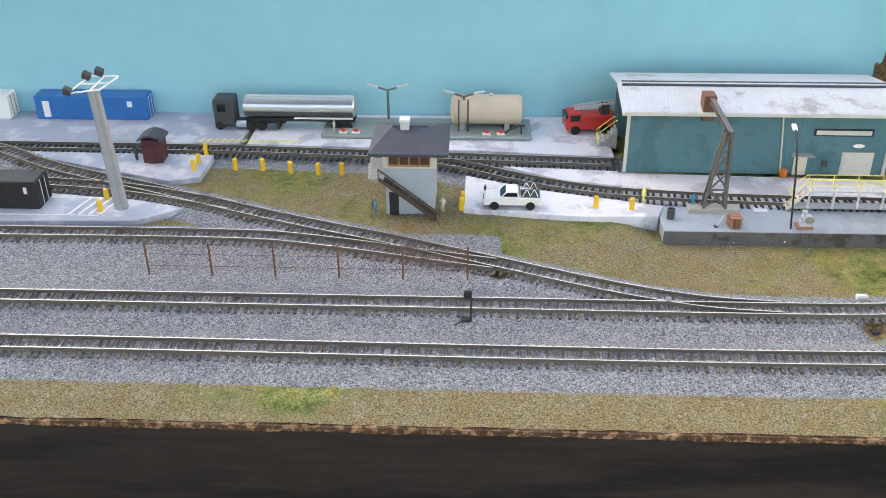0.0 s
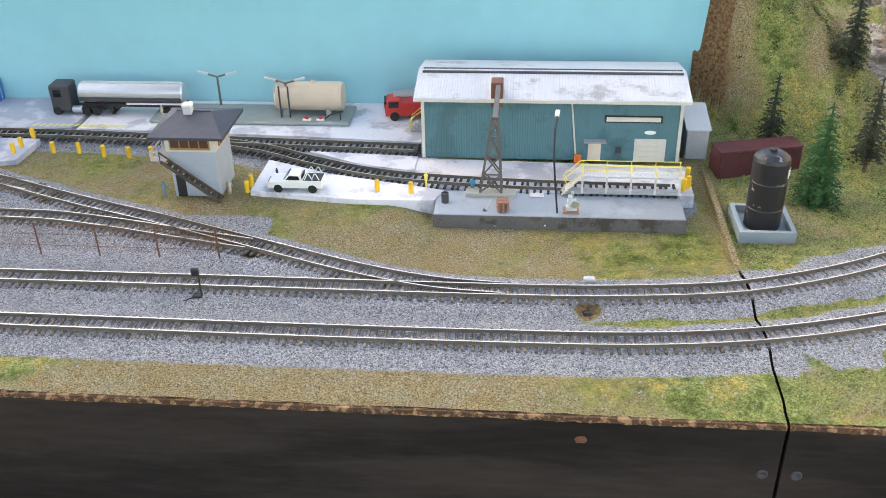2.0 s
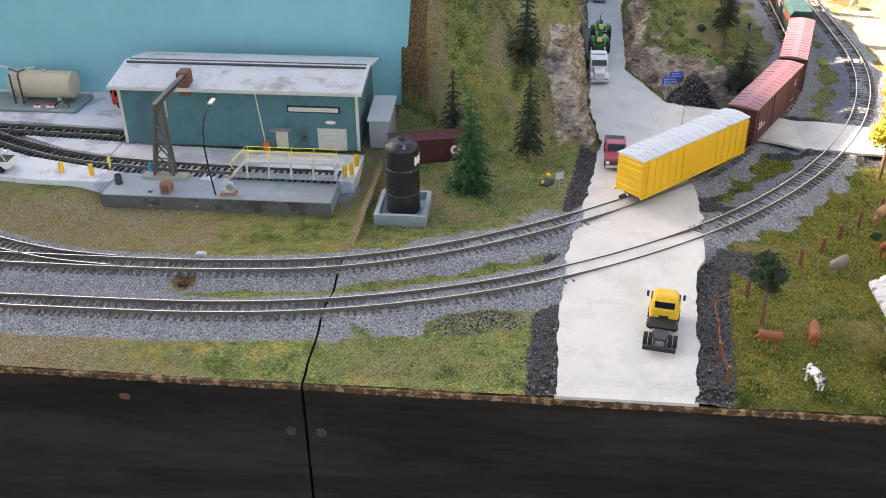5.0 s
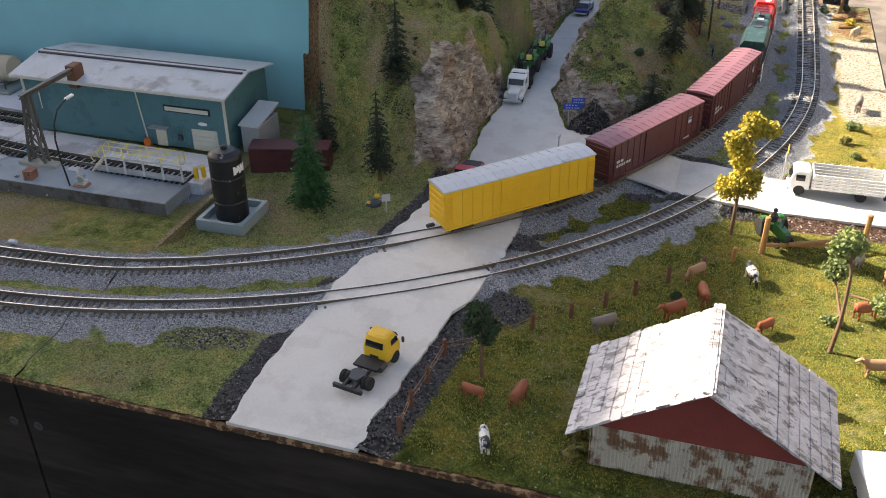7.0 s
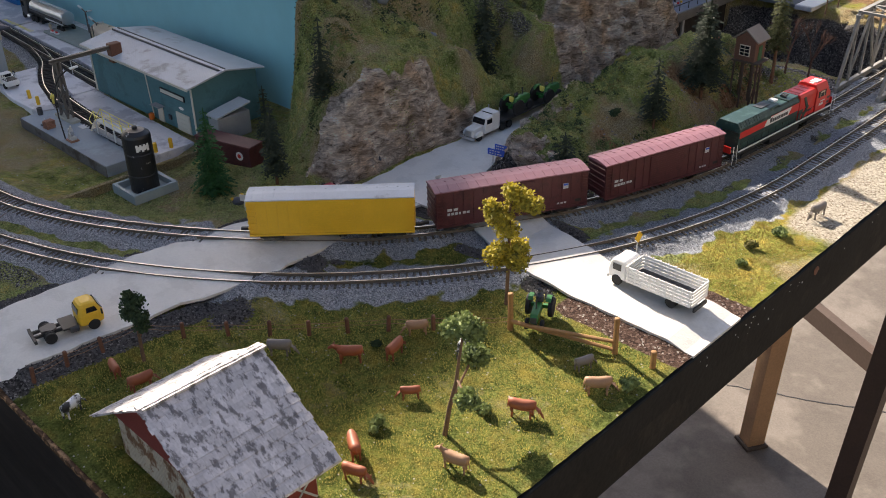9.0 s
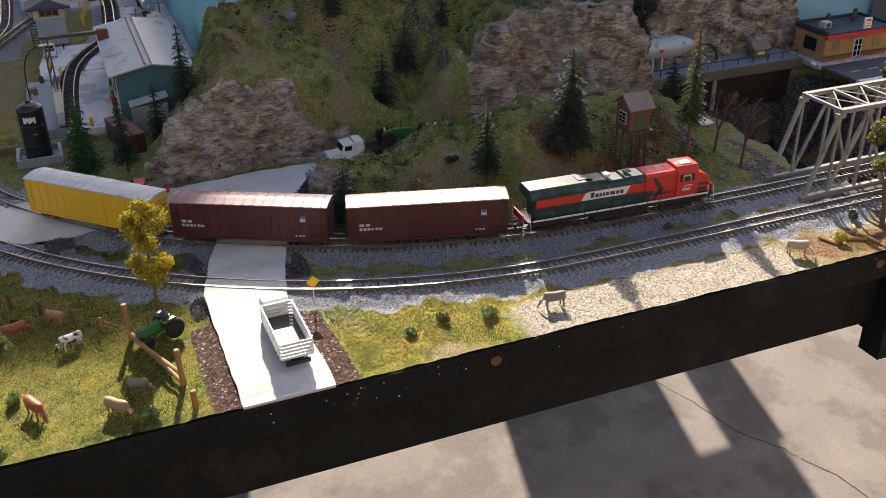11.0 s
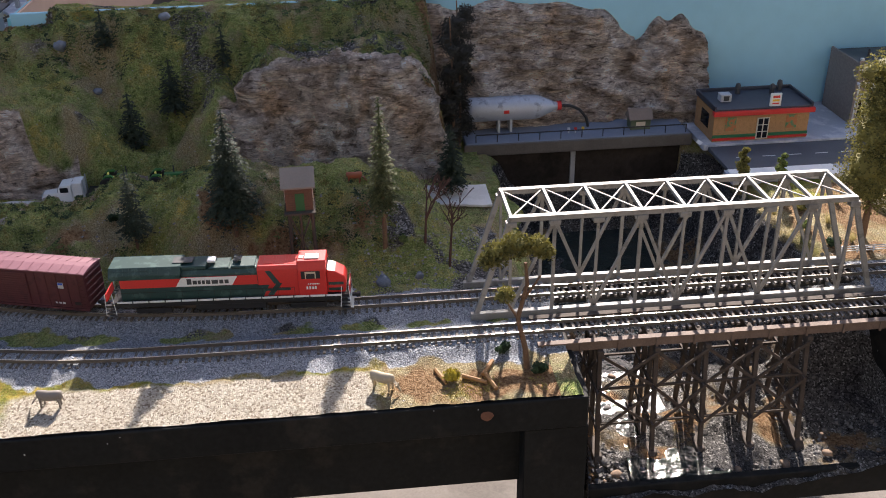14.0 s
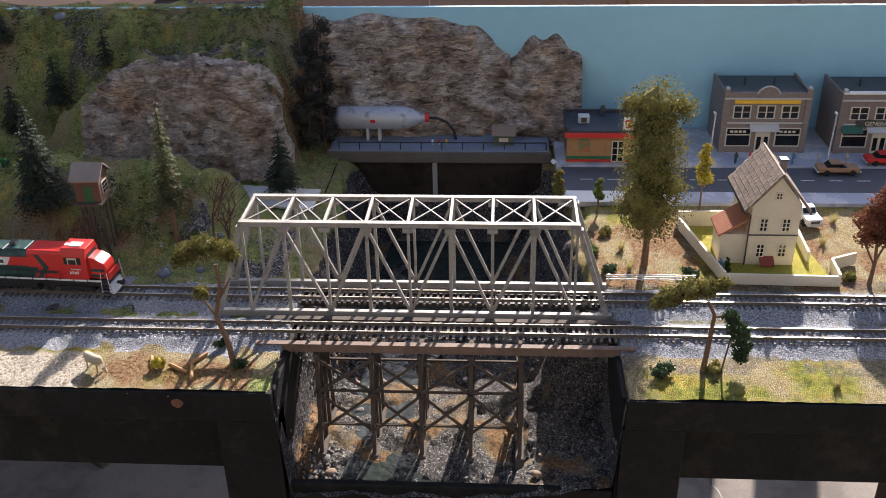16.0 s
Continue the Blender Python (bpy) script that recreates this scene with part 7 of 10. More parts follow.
def on_line(ob, back):
    """Sets a vehicle on the main line, its middle so far behind the nose."""
    i = NOSE_S - int(back / 0.002)
    (xa, ya), (xb, yb) = LINE_B[i - 30, :2], LINE_B[i + 30, :2]
    ob.matrix_basis = pose((xa + xb) / 2, (ya + yb) / 2, RAIL_Z, 0, 0, math.degrees(math.atan2(yb - ya, xb - xa)))


on_line(locomotive(0.0), 0.130)
for back_, args_ in ((0.3575, (P_BOXCAR, P_BOXROOF, "oxide-red model boxcar with a faded ribbed roof")), (0.5535, (P_BOXCAR, P_BOXROOF, "oxide-red model boxcar with a faded ribbed roof")),
                     (0.7495, (P_YELLOW, P_ROOFWHITE, "yellow model boxcar with a pale roof", True))):
    on_line(boxcar(0.0, *args_), back_)


# ---- corner module: tanks and wagons at the hill's foot ----
wt = thing("water_tank", 0.5055, 0.8345, -0.0112, 0, "black plastic water tank with white scuffs in a grey tray", "tank")
tr = BM()
box(tr, -0.027, 0.027, -0.030, 0.030, 0, 0.004)
for a in ((-0.027, -0.0225, -0.030, 0.030), (0.0225, 0.027, -0.030, 0.030), (-0.0225, 0.0225, -0.030, -0.0255), (-0.0225, 0.0225, 0.0255, 0.030)):
    box(tr, *a, 0.004, 0.012)
part("tray", tr, mat("blue_grey_tray", (0.27, 0.33, 0.35), 0.7, spread=0.12), wt, "blue-grey square tray")
prof = [(0.0165, 0.004), (0.0175, 0.006), (0.0175, 0.026), (0.0168, 0.027), (0.0175, 0.028), (0.0175, 0.054), (0.0168, 0.055), (0.0175, 0.056), (0.0175, 0.076), (0.0165, 0.079), (0.011, 0.083), (0.004, 0.0845)]
part("drum", lathe(BM(), prof, 32), paint("black_polythene", (0.013, 0.014, 0.017), 0.42, color2=(0.5, 0.5, 0.48), amount2=-0.02, scale2=60), wt)
part("cap", lathe(BM(), [(0.0035, 0.084), (0.0035, 0.087), (0.002, 0.088)], 12), P_BLACK, wt)
for i in range(7):
    part("scuff", mbox(0.0172, 0.0179, -0.0014, 0.0014, 0.060 + 0.0014 * (i % 3), 0.069 - 0.002 * (i % 2), 0, Matrix.Rotation(-0.55 + i * 0.13, 4, "Z")), P_WHITE, wt, "white scraped patch")
ow = thing("boxcar", 0.520, 0.953, -0.0045, 14, "derelict oxide-red boxcar body at the hill's foot", "boxcar")
part("body", mbox(-0.047, 0.046, -0.013, 0.013, 0, 0.030, 0.0008), P_BOXCAR, ow)
part("roof", mbox(-0.0475, 0.0465, -0.0138, 0.0138, 0.030, 0.0318, 0.0006), P_BOXCAR, ow)
em = part("emblem", lathe(BM(), [(0.0058, 0), (0.0058, 0.0005)], 16, pose(0.028, -0.0130, 0.017, 90, 0, 0)), P_WHITE, ow, "round white emblem")
part("emblem_dot", lathe(BM(), [(0.0028, 0), (0.0028, 0.0004)], 12, pose(0.028, -0.0135, 0.017, 90, 0, 0)), P_RED, em)


# ---- vehicles on the roads ----
def cab_truck():
    """A yellow tractor unit without a trailer, its nose towards +x."""
    ob = thing("tractor_unit", 0.7515, 0.616, 0.005, 80, "yellow cab-over truck with a bare black chassis", "truck")
    cb = BM()
    rings = []
    for z, xa, xb, hw in ((0.0065, 0.0050, 0.0290, 0.0118), (0.0100, 0.0046, 0.0296, 0.0126), (0.0165, 0.0048, 0.0292, 0.0126), (0.0185, 0.0054, 0.0280, 0.0120), (0.0245, 0.0068, 0.0246, 0.0108), (0.0272, 0.0084, 0.0228, 0.0094), (0.0284, 0.0112, 0.0200, 0.0066)):
        xm, hx, ring = (xa + xb) / 2, (xb - xa) / 2, []
        for k in range(28):
            a = 2 * math.pi * (k + 0.5) / 28
            ca, sa = math.cos(a), math.sin(a)
            ring.append(cb.verts.new((xm + hx * math.copysign(abs(ca) ** 0.42, ca), hw * math.copysign(abs(sa) ** 0.42, sa), z)))
        rings.append(ring)
    for ra, rb in zip(rings, rings[1:]):
        for k in range(28):
            cb.faces.new((ra[k], ra[(k + 1) % 28], rb[(k + 1) % 28], rb[k]))
    cb.faces.new(rings[0][::-1]), cb.faces.new(rings[-1])
    c = part("cab", cb, P_YELLOW, ob, "bright yellow rounded cab")
    part("windscreen", prism(BM(), [(0.0280, 0.0190), (0.0287, 0.0190), (0.0255, 0.0243), (0.0247, 0.0243)], "y", -0.0092, 0.0092), P_GLASS, c)
    part("rear_window", prism(BM(), [(0.0050, 0.0188), (0.0058, 0.0188), (0.0070, 0.0240), (0.0062, 0.0240)], "y", -0.0080, 0.0080), P_GLASS, c)
    part("rear_recess", mbox(0.0040, 0.0056, -0.0040, 0.0040, 0.0068, 0.0120, 0.0004), P_BLACK, c)
    for s in (-1, 1):
        part("side_window", prism(BM(), [(0.0130, 0.0190), (0.0235, 0.0190), (0.0215, 0.0240), (0.0135, 0.0240)], "y", s * 0.0112 - 0.0007, s * 0.0112 + 0.0007), P_GLASS, c)
        part("mirror", mbox(0.0255, 0.0268, s * 0.0150 - 0.001, s * 0.0150 + 0.001, 0.016, 0.021), P_BLACK, c)
        part("frame_rail", mbox(-0.036, 0.008, s * 0.0045 - 0.001, s * 0.0045 + 0.001, 0.006, 0.009), P_BLACK, ob)
        part("fuel_tank", rod(BM(), (-0.004, s * 0.0095, 0.0065), (0.004, s * 0.0095, 0.0065), 0.0035, n=10), P_DARK, ob)
        wheel(ob, 0.018, s * 0.0112, 0.0056, 0.0056, 0.0038, P_YELLOW)
        for k in (0.0078, 0.0118):
            wheel(ob, -0.022, s * k, 0.0056, 0.0056, 0.0034, P_YELLOW)
    part("fifth_wheel", prism(BM(), [(-0.028, -0.004), (-0.018, -0.007), (-0.014, -0.004), (-0.014, 0.004), (-0.018, 0.007), (-0.028, 0.004)], "z", 0.009, 0.011), P_DARK, ob)
    part("rear_bumper", mbox(-0.037, -0.0345, -0.013, 0.013, 0.005, 0.0085), P_BLACK, ob)
    part("deck", mbox(-0.010, 0.004, -0.011, 0.011, 0.008, 0.0100), P_BLACK, ob)
    return ob


cab_truck()
pickup("pickup_truck", 0.7315, 0.952, 0.0055, -92, 1.12, P_REDPICK, "crimson pickup truck parked on the pale road")


def farm_tractor(name, x, y, z, turn, s, label, driver=False):
    ob = thing(name, x, y, z, turn, label, "tractor")
    hd = part("hood", prism(BM(), [(-0.002 * s, 0.009 * s), (0.018 * s, 0.009 * s), (0.019 * s, 0.013 * s), (0.017 * s, 0.0165 * s), (-0.002 * s, 0.0172 * s)], "y", -0.0032 * s, 0.0032 * s, 0.0006 * s), P_TRACTOR, ob)
    part("grille", mbox(0.0185 * s, 0.0193 * s, -0.0026 * s, 0.0026 * s, 0.0095 * s, 0.0145 * s), P_DARK, hd)
    part("exhaust", rod(BM(), (0.008 * s, 0, 0.016 * s), (0.008 * s, 0, 0.025 * s), 0.0006 * s), P_DARK, ob)
    part("axle", join(mbox(-0.014 * s, 0.016 * s, -0.0022 * s, 0.0022 * s, 0.006 * s, 0.009 * s), mbox(-0.0115 * s, -0.0085 * s, -0.009 * s, 0.009 * s, 0.0075 * s, 0.0105 * s)), P_TRACTOR, ob)
    part("seat", join(mbox(-0.0105 * s, -0.005 * s, -0.003 * s, 0.003 * s, 0.0130 * s, 0.0145 * s), mbox(-0.0112 * s, -0.0100 * s, -0.003 * s, 0.003 * s, 0.0140 * s, 0.0190 * s)), P_BRIGHTYELLOW, ob)
    part("steering_wheel", lathe(BM(), [(0.0026 * s, 0), (0.0026 * s, 0.0005 * s)], 10, pose(-0.0025 * s, 0, 0.0195 * s, 0, -35, 0)), P_BLACK, ob)
    for k in (-1, 1):
        part("fender", prism(BM(), [(-0.016 * s, 0.015 * s), (-0.012 * s, 0.019 * s), (-0.006 * s, 0.019 * s), (-0.004 * s, 0.0165 * s), (-0.0065 * s, 0.0175 * s), (-0.012 * s, 0.0175 * s)], "y", k * 0.0075 * s - 0.002 * s, k * 0.0075 * s + 0.002 * s), P_TRACTOR, ob)
        wheel(ob, -0.010 * s, k * 0.0095 * s, 0.0088 * s, 0.0088 * s, 0.004 * s, P_BRIGHTYELLOW)
        wheel(ob, 0.0135 * s, k * 0.0062 * s, 0.0048 * s, 0.0048 * s, 0.0026 * s, P_BRIGHTYELLOW)
    if driver:
        b = BM()
        lathe(b, [(0.0030 * s, 0.0140 * s), (0.0034 * s, 0.0200 * s), (0.0014 * s, 0.0235 * s)], 8, pose(-0.0075 * s, 0, 0))
        blob(b, (-0.0072 * s, 0, 0.0255 * s), 0.0022 * s, 2, rough=0.05)
        part("driver_figure", b, P_FIG_DARK, ob, "dark seated figurine")
    return ob


def semi():
    ob = thing("semi_truck", 0.7235, 1.218, 0.0055, -88, "white long-nosed semi truck with a black flatbed", "truck")
    hood = part("hood", prism(BM(), [(0.004, 0.006), (0.026, 0.006), (0.027, 0.010), (0.025, 0.0165), (0.004, 0.0180)], "y", -0.0075, 0.0075, 0.0008), P_WHITE, ob)
    part("grille", mbox(0.0266, 0.0275, -0.0055, 0.0055, 0.0070, 0.0150), P_STEEL, hood)
    part("bumper", mbox(0.0275, 0.0295, -0.0125, 0.0125, 0.0035, 0.0070, 0.0004), P_STEEL, ob)
    cab = part("cab", prism(BM(), [(-0.012, 0.006), (0.005, 0.006), (0.006, 0.018), (0.003, 0.0275), (-0.012, 0.0290)], "y", -0.0120, 0.0120, 0.0008), P_WHITE, ob, "white cab")
    part("windscreen", prism(BM(), [(0.0058, 0.0190), (0.0064, 0.0190), (0.0040, 0.0262), (0.0034, 0.0262)], "y", -0.0100, 0.0100), P_GLASS, cab)
    part("sleeper", mbox(-0.025, -0.0125, -0.0115, 0.0115, 0.006, 0.0305, 0.0008), P_WHITE, ob)
    part("skylight", mbox(-0.0130, -0.0122, -0.0085, 0.0085, 0.0278, 0.0296), P_GLASS, cab)
    for s in (-1, 1):
        part("side_window", mbox(-0.008, 0.002, s * 0.0120 - 0.0004, s * 0.0120 + 0.0004, 0.0190, 0.0255), P_GLASS, cab)
        part("fender", prism(BM(), [(0.009, 0.006), (0.024, 0.006), (0.024, 0.010), (0.020, 0.0125), (0.012, 0.0125)], "y", s * 0.0103 - 0.0022, s * 0.0103 + 0.0022, 0.0005), P_WHITE, ob)
        part("exhaust_stack", rod(BM(), (-0.0265, s * 0.0095, 0.008), (-0.0265, s * 0.0095, 0.034), 0.0009), P_STEEL, ob)
        wheel(ob, 0.017, s * 0.0105, 0.0056, 0.0056, 0.0034)
        for x in (-0.032, -0.046, -0.150, -0.164):
            wheel(ob, x, s * 0.0105, 0.0056, 0.0056, 0.0040)
    part("frame_rail", mbox(-0.055, 0.02, -0.005, 0.005, 0.006, 0.009), P_BLACK, ob)
    part("flatbed", mbox(-0.178, -0.029, -0.0135, 0.0135, 0.0120, 0.0150, 0.0005), P_BLACK, ob, "black flatbed trailer")
    return ob


semi()
farm_tractor("farm_tractor", 0.7255, 1.290, 0.0205, 92, 1.25, "green tractor carried on the flatbed")
farm_tractor("farm_tractor", 0.7300, 1.350, 0.0205, 92, 1.25, "green tractor carried at the flatbed's end")
farm_tractor("farm_tractor", 1.060, 0.930, 0.002, -62, 1.15, "green farm tractor with a seated figurine beside the fence", True)


def sedan(name, x, y, z, turn, material, label):
    ob = thing(name, x, y, z, turn, label, "car")
    part("body", prism(BM(), [(-0.029, 0.005), (0.028, 0.005), (0.029, 0.009), (0.026, 0.0115), (-0.026, 0.0120), (-0.0295, 0.010)], "y", -0.0105, 0.0105, 0.0010), material, ob)
    g = part("greenhouse", prism(BM(), [(-0.018, 0.0118), (0.011, 0.0113), (0.004, 0.0170), (-0.012, 0.0170)], "y", -0.0085, 0.0085, 0.0006), P_GLASS, ob, "dark glazed cabin")
    part("roof", prism(BM(), [(-0.0125, 0.0168), (0.0045, 0.0168), (0.003, 0.0178), (-0.011, 0.0178)], "y", -0.0086, 0.0086, 0.0004), material, ob)
    for s in (-1, 1):
        part("bumper", mbox(s * 0.0292 - 0.0008, s * 0.0292 + 0.0008, -0.0100, 0.0100, 0.0045, 0.0070), P_LIGHTGREY, ob)
        for wx in (-0.017, 0.018):
            wheel(ob, wx, s * 0.0092, 0.0046, 0.0046, 0.0030)
    return ob


sedan("car", 0.742, 1.615, 0.0055, 88, P_NAVY, "navy blue sedan on the road between the hills")


def stake_truck():
    ob = thing("stake_truck", 1.1165, 1.040, 0.0066, 181, "white stake-bed truck on the sunlit side road", "truck")
    c = part("cab", prism(BM(), [(0.026, 0.007), (0.046, 0.007), (0.047, 0.016), (0.044, 0.026), (0.040, 0.0285), (0.028, 0.0285), (0.026, 0.026)], "y", -0.0125, 0.0125, 0.0012), P_WHITE, ob, "white cab")
    part("windscreen", prism(BM(), [(0.0467, 0.0170), (0.0474, 0.0170), (0.0448, 0.0250), (0.0441, 0.0250)], "y", -0.0105, 0.0105), P_GLASS, c)
    part("bumper", mbox(0.046, 0.0485, -0.0120, 0.0120, 0.005, 0.0085, 0.0005), P_LIGHTGREY, ob)
    part("bed_floor", mbox(-0.048, 0.0235, -0.0145, 0.0145, 0.0100, 0.0122), P_DARK, ob, "dark grey bed floor")
    part("chassis", mbox(-0.046, 0.040, -0.006, 0.006, 0.006, 0.0100), P_BLACK, ob)
    for s in (-1, 1):
        sd = part("side_rack", mbox(-0.048, 0.0235, s * 0.0150 - 0.0004, s * 0.0150 + 0.0004, 0.0100, 0.0125), P_WHITE, ob, "white slatted rack")
        for i in range(4):
            part("slat", mbox(-0.048, 0.0235, s * 0.0150 - 0.0005, s * 0.0150 + 0.0005, 0.0132 + i * 0.0037, 0.0160 + i * 0.0037), P_WHITE, sd)
        for i in range(9):
            part("stake", mbox(-0.047 + i * 0.0085, -0.0456 + i * 0.0085, s * 0.0156 - 0.0004, s * 0.0156 + 0.0004, 0.0100, 0.0280), P_WHITE, sd)
        part("side_window", mbox(0.0315, 0.0410, s * 0.0125 - 0.0004, s * 0.0125 + 0.0004, 0.0170, 0.0240), P_GLASS, c)
        wheel(ob, 0.036, s * 0.0112, 0.0058, 0.0058, 0.0040)
        for k in (0.0078, 0.0122):
            wheel(ob, -0.026, s * k, 0.0058, 0.0058, 0.0036)
    for x in (-0.0486, 0.0240):
        e = part("end_rack", mbox(x - 0.0004, x + 0.0004, -0.0145, 0.0145, 0.0100, 0.0125), P_WHITE, ob)
        for i in range(4):
            part("slat", mbox(x - 0.0005, x + 0.0005, -0.0145, 0.0145, 0.0132 + i * 0.0037, 0.0160 + i * 0.0037), P_WHITE, e)
    part("tail_bar", mbox(-0.051, -0.049, -0.0115, 0.0115, 0.004, 0.0082), P_BLACK, ob)
    return ob


stake_truck()


# ---- signs ----
def plate_sign(name, x, y, z, turn, label, posts, board):
    ob = thing(name, x, y, z, turn, label, "sign")
    for px_, h in posts:
        part("post", rod(BM(), (px_, 0, 0), (px_, 0, h), 0.0007), P_LIGHTGREY, ob)
    return ob


bs = plate_sign("road_sign", 0.815, 1.150, 0.004, 12, "two blue highway sign boards on white posts", ((-0.008, 0.030), (0.008, 0.030)), 0)
for bx, bz, bw in ((-0.003, 0.026, 0.012), (0.004, 0.0335, 0.009)):
    b = part("board", mbox(bx - bw, bx + bw, -0.0016, -0.0007, bz - 0.0048, bz + 0.0036, 0.0003), P_SIGNBLUE, bs, "blue sign board")
    bars(b, "lettering", bx - bw * 0.75, bx + bw * 0.75, bz - 0.003, 0.0016, -0.0017, 5, P_LIGHTGREY, 8)
    bars(b, "lettering", bx - bw * 0.75, bx + bw * 0.5, bz + 0.0005, 0.0016, -0.0017, 4, P_LIGHTGREY, 9)
ds = plate_sign("warning_sign", 1.066, 1.083, 0.004, 90, "yellow diamond crossing sign on a white post", ((0, 0.026),), 0)
part("board", mbox(-0.005, 0.005, -0.0012, -0.0006, -0.005, 0.005, 0.0002, pose(0, 0, 0.029, 0, 45, 0)), P_YELLOW, ds, "yellow diamond board")
ys = plate_sign("yield_sign", 0.816, 1.042, 0.006, 80, "small triangular road sign on a thin grey post", ((0, 0.024),), 0)
part("board", prism(BM(), [(-0.0045, 0.031), (0.0045, 0.031), (0, 0.023)], "y", -0.0011, -0.0005), P_LIGHTGREY, ys)
ks = plate_sign("road_sign", 0.668, 0.872, 0.004, 30, "small white road marker leaning by the track", ((0, 0.020),), 0)
part("board", mbox(-0.0045, 0.0045, -0.0012, -0.0006, 0.013, 0.021), P_LIGHTGREY, ks)
figure("figurine", 0.700, 1.055, 0.004, 0, 0.018, P_FIG_DARK, "dark figurine with a raised hand beside the road")
cl = thing("resting_figurine", 0.655, 0.872, 0.006, 20, "small figurine with a yellow cap beside a dark bundle", "figurine")
part("pack", blob(BM(), (0, 0, 0.006), 0.008, 4, (1.2, 0.8, 0.7)), P_FIG_DARK, cl, smooth=True)
part("cap", join(blob(BM(), (0.003, 0.004, 0.0125), 0.003, 5), blob(BM(), (-0.006, -0.003, 0.009), 0.0022, 6)), P_YELLOW, cl)
figure("figurine", 0.962, 1.430, 0.012, 0, 0.013, P_NAVY, "blue seated-looking figurine on the slope")


# ---- barn ----
def barn():
    """Ridge along y; the front gable faces the table's front edge."""
    ob = thing("barn", 1.012, 0.604, 0.0005, 0, "old barn with a patched grey shingle roof and rusty tin walls", "barn")
    wx, wy, h, hr = 0.074, 0.038, 0.038, 0.090
    for sy in (-1, 1):
        w = join(BM(), corrugated(-wx, wx, 0, 0.002, 0, h, 0.0026, 0.0007), pose(0, sy * wy, 0, 0, 0, 0 if sy < 0 else 180))
        part("wall", w, P_BARNWALL, ob, "rust-streaked corrugated tin wall")
        g = prism(BM(), [(-wx - 0.002, h), (wx + 0.002, h), (wx * 0.62, h + 0.024), (0, hr - 0.002), (-wx * 0.62, h + 0.024)], "y", sy * wy - 0.0015, sy * wy + 0.0022)
        part("gable", g, P_BARNRED, ob, "dark red board gable")
    for sx in (-1, 1):
        w = join(BM(), corrugated(-wy, wy, 0, 0.002, 0, h, 0.0026, 0.0007), pose(sx * wx, 0, 0, 0, 0, 90 * sx))
        part("wall", w, P_BARNWALL, ob)
        # roof slope, slightly broken, with rows of shingles
        ex, ez = wx + 0.016, h - 0.002
        mx, mz = wx * 0.62, h + 0.0265
        L = 0.051
        sl = BM()
        for (a, az), (b, bz) in (((ex, ez), (mx, mz)), ((mx, mz), (0, hr + 0.002))):
            t = BM()
            vs = [(sx * a, -L, az), (sx * a, L, az), (sx * b, L, bz), (sx * b, -L, bz)]
            top = [t.verts.new(v) for v in vs]
            low = [t.verts.new((v[0], v[1], v[2] - 0.0022)) for v in vs]
            t.faces.new(top), t.faces.new(low[::-1])
            for i in range(4):
                t.faces.new((top[i], low[i], low[(i + 1) % 4], top[(i + 1) % 4]))
            bmesh.ops.recalc_face_normals(t, faces=t.faces[:])
            join(sl, t)
        r = part("roof_slope", sl, P_SHINGLE, ob, "patched grey shingle roof")
        rng = random.Random(7 + sx)
        data = to_mesh("shingle", mbox(-0.5, 0.5, -0.5, 0.5, 0, 1), P_SHINGLE)
        rows = 18
        for k in range(rows):
            t0 = k / rows
            # position along the broken slope
            if t0 < 0.32:
                u = t0 / 0.32
                x, z, dx, dz = ex + (mx - ex) * u, ez + (mz - ez) * u, mx - ex, mz - ez
            else:
                u = (t0 - 0.32) / 0.68
                x, z, dx, dz = mx * (1 - u), mz + (hr + 0.002 - mz) * u, -mx, hr + 0.002 - mz
            tilt = math.degrees(math.atan2(dz, -dx))
            y = -L - rng.uniform(0, 0.003)
            while y < L - 0.002:
                wdt = rng.uniform(0.0045, 0.0085)
                wdt = min(wdt, L - y + 0.001)
                if rng.random() < 0.93:
                    o = new("shingle", data)
                    o.parent = r
                    o.matrix_basis = pose(sx * (x - 0.0035 * math.cos(radians(tilt))), y + wdt / 2, z + 0.0035 * math.sin(radians(tilt)) + 0.0002, 0, sx * (tilt - 1.2 + rng.uniform(-1, 1)), 0) @ Matrix.Diagonal((0.0066 + rng.uniform(-0.0005, 0.0006), wdt - rng.uniform(0.00004, 0.00014), 0.00032 + rng.uniform(0, 0.00025), 1))
                y += wdt
    part("ridge_board", join(mbox(-0.004, 0.001, -0.052, 0.053, hr + 0.0015, hr + 0.0035), mbox(-0.001, 0.004, -0.050, 0.0545, hr + 0.0012, hr + 0.0032)), P_SHINGLE, ob)
    d = part("loft_door", mbox(wx + 0.0015, wx + 0.0028, 0.010, 0.036, 0.0, 0.030, 0.0003, None), P_BARNRED, ob, "red barn door with white cross boards")
    cr = BM()
    bar(cr, (wx + 0.0031, 0.011, 0.002), (wx + 0.0031, 0.035, 0.028), 0.0008, 0.0016), bar(cr, (wx + 0.0031, 0.035, 0.002), (wx + 0.0031, 0.011, 0.028), 0.0008, 0.0016)
    part("cross_board", cr, P_LIGHTGREY, d)
    return ob


barn()

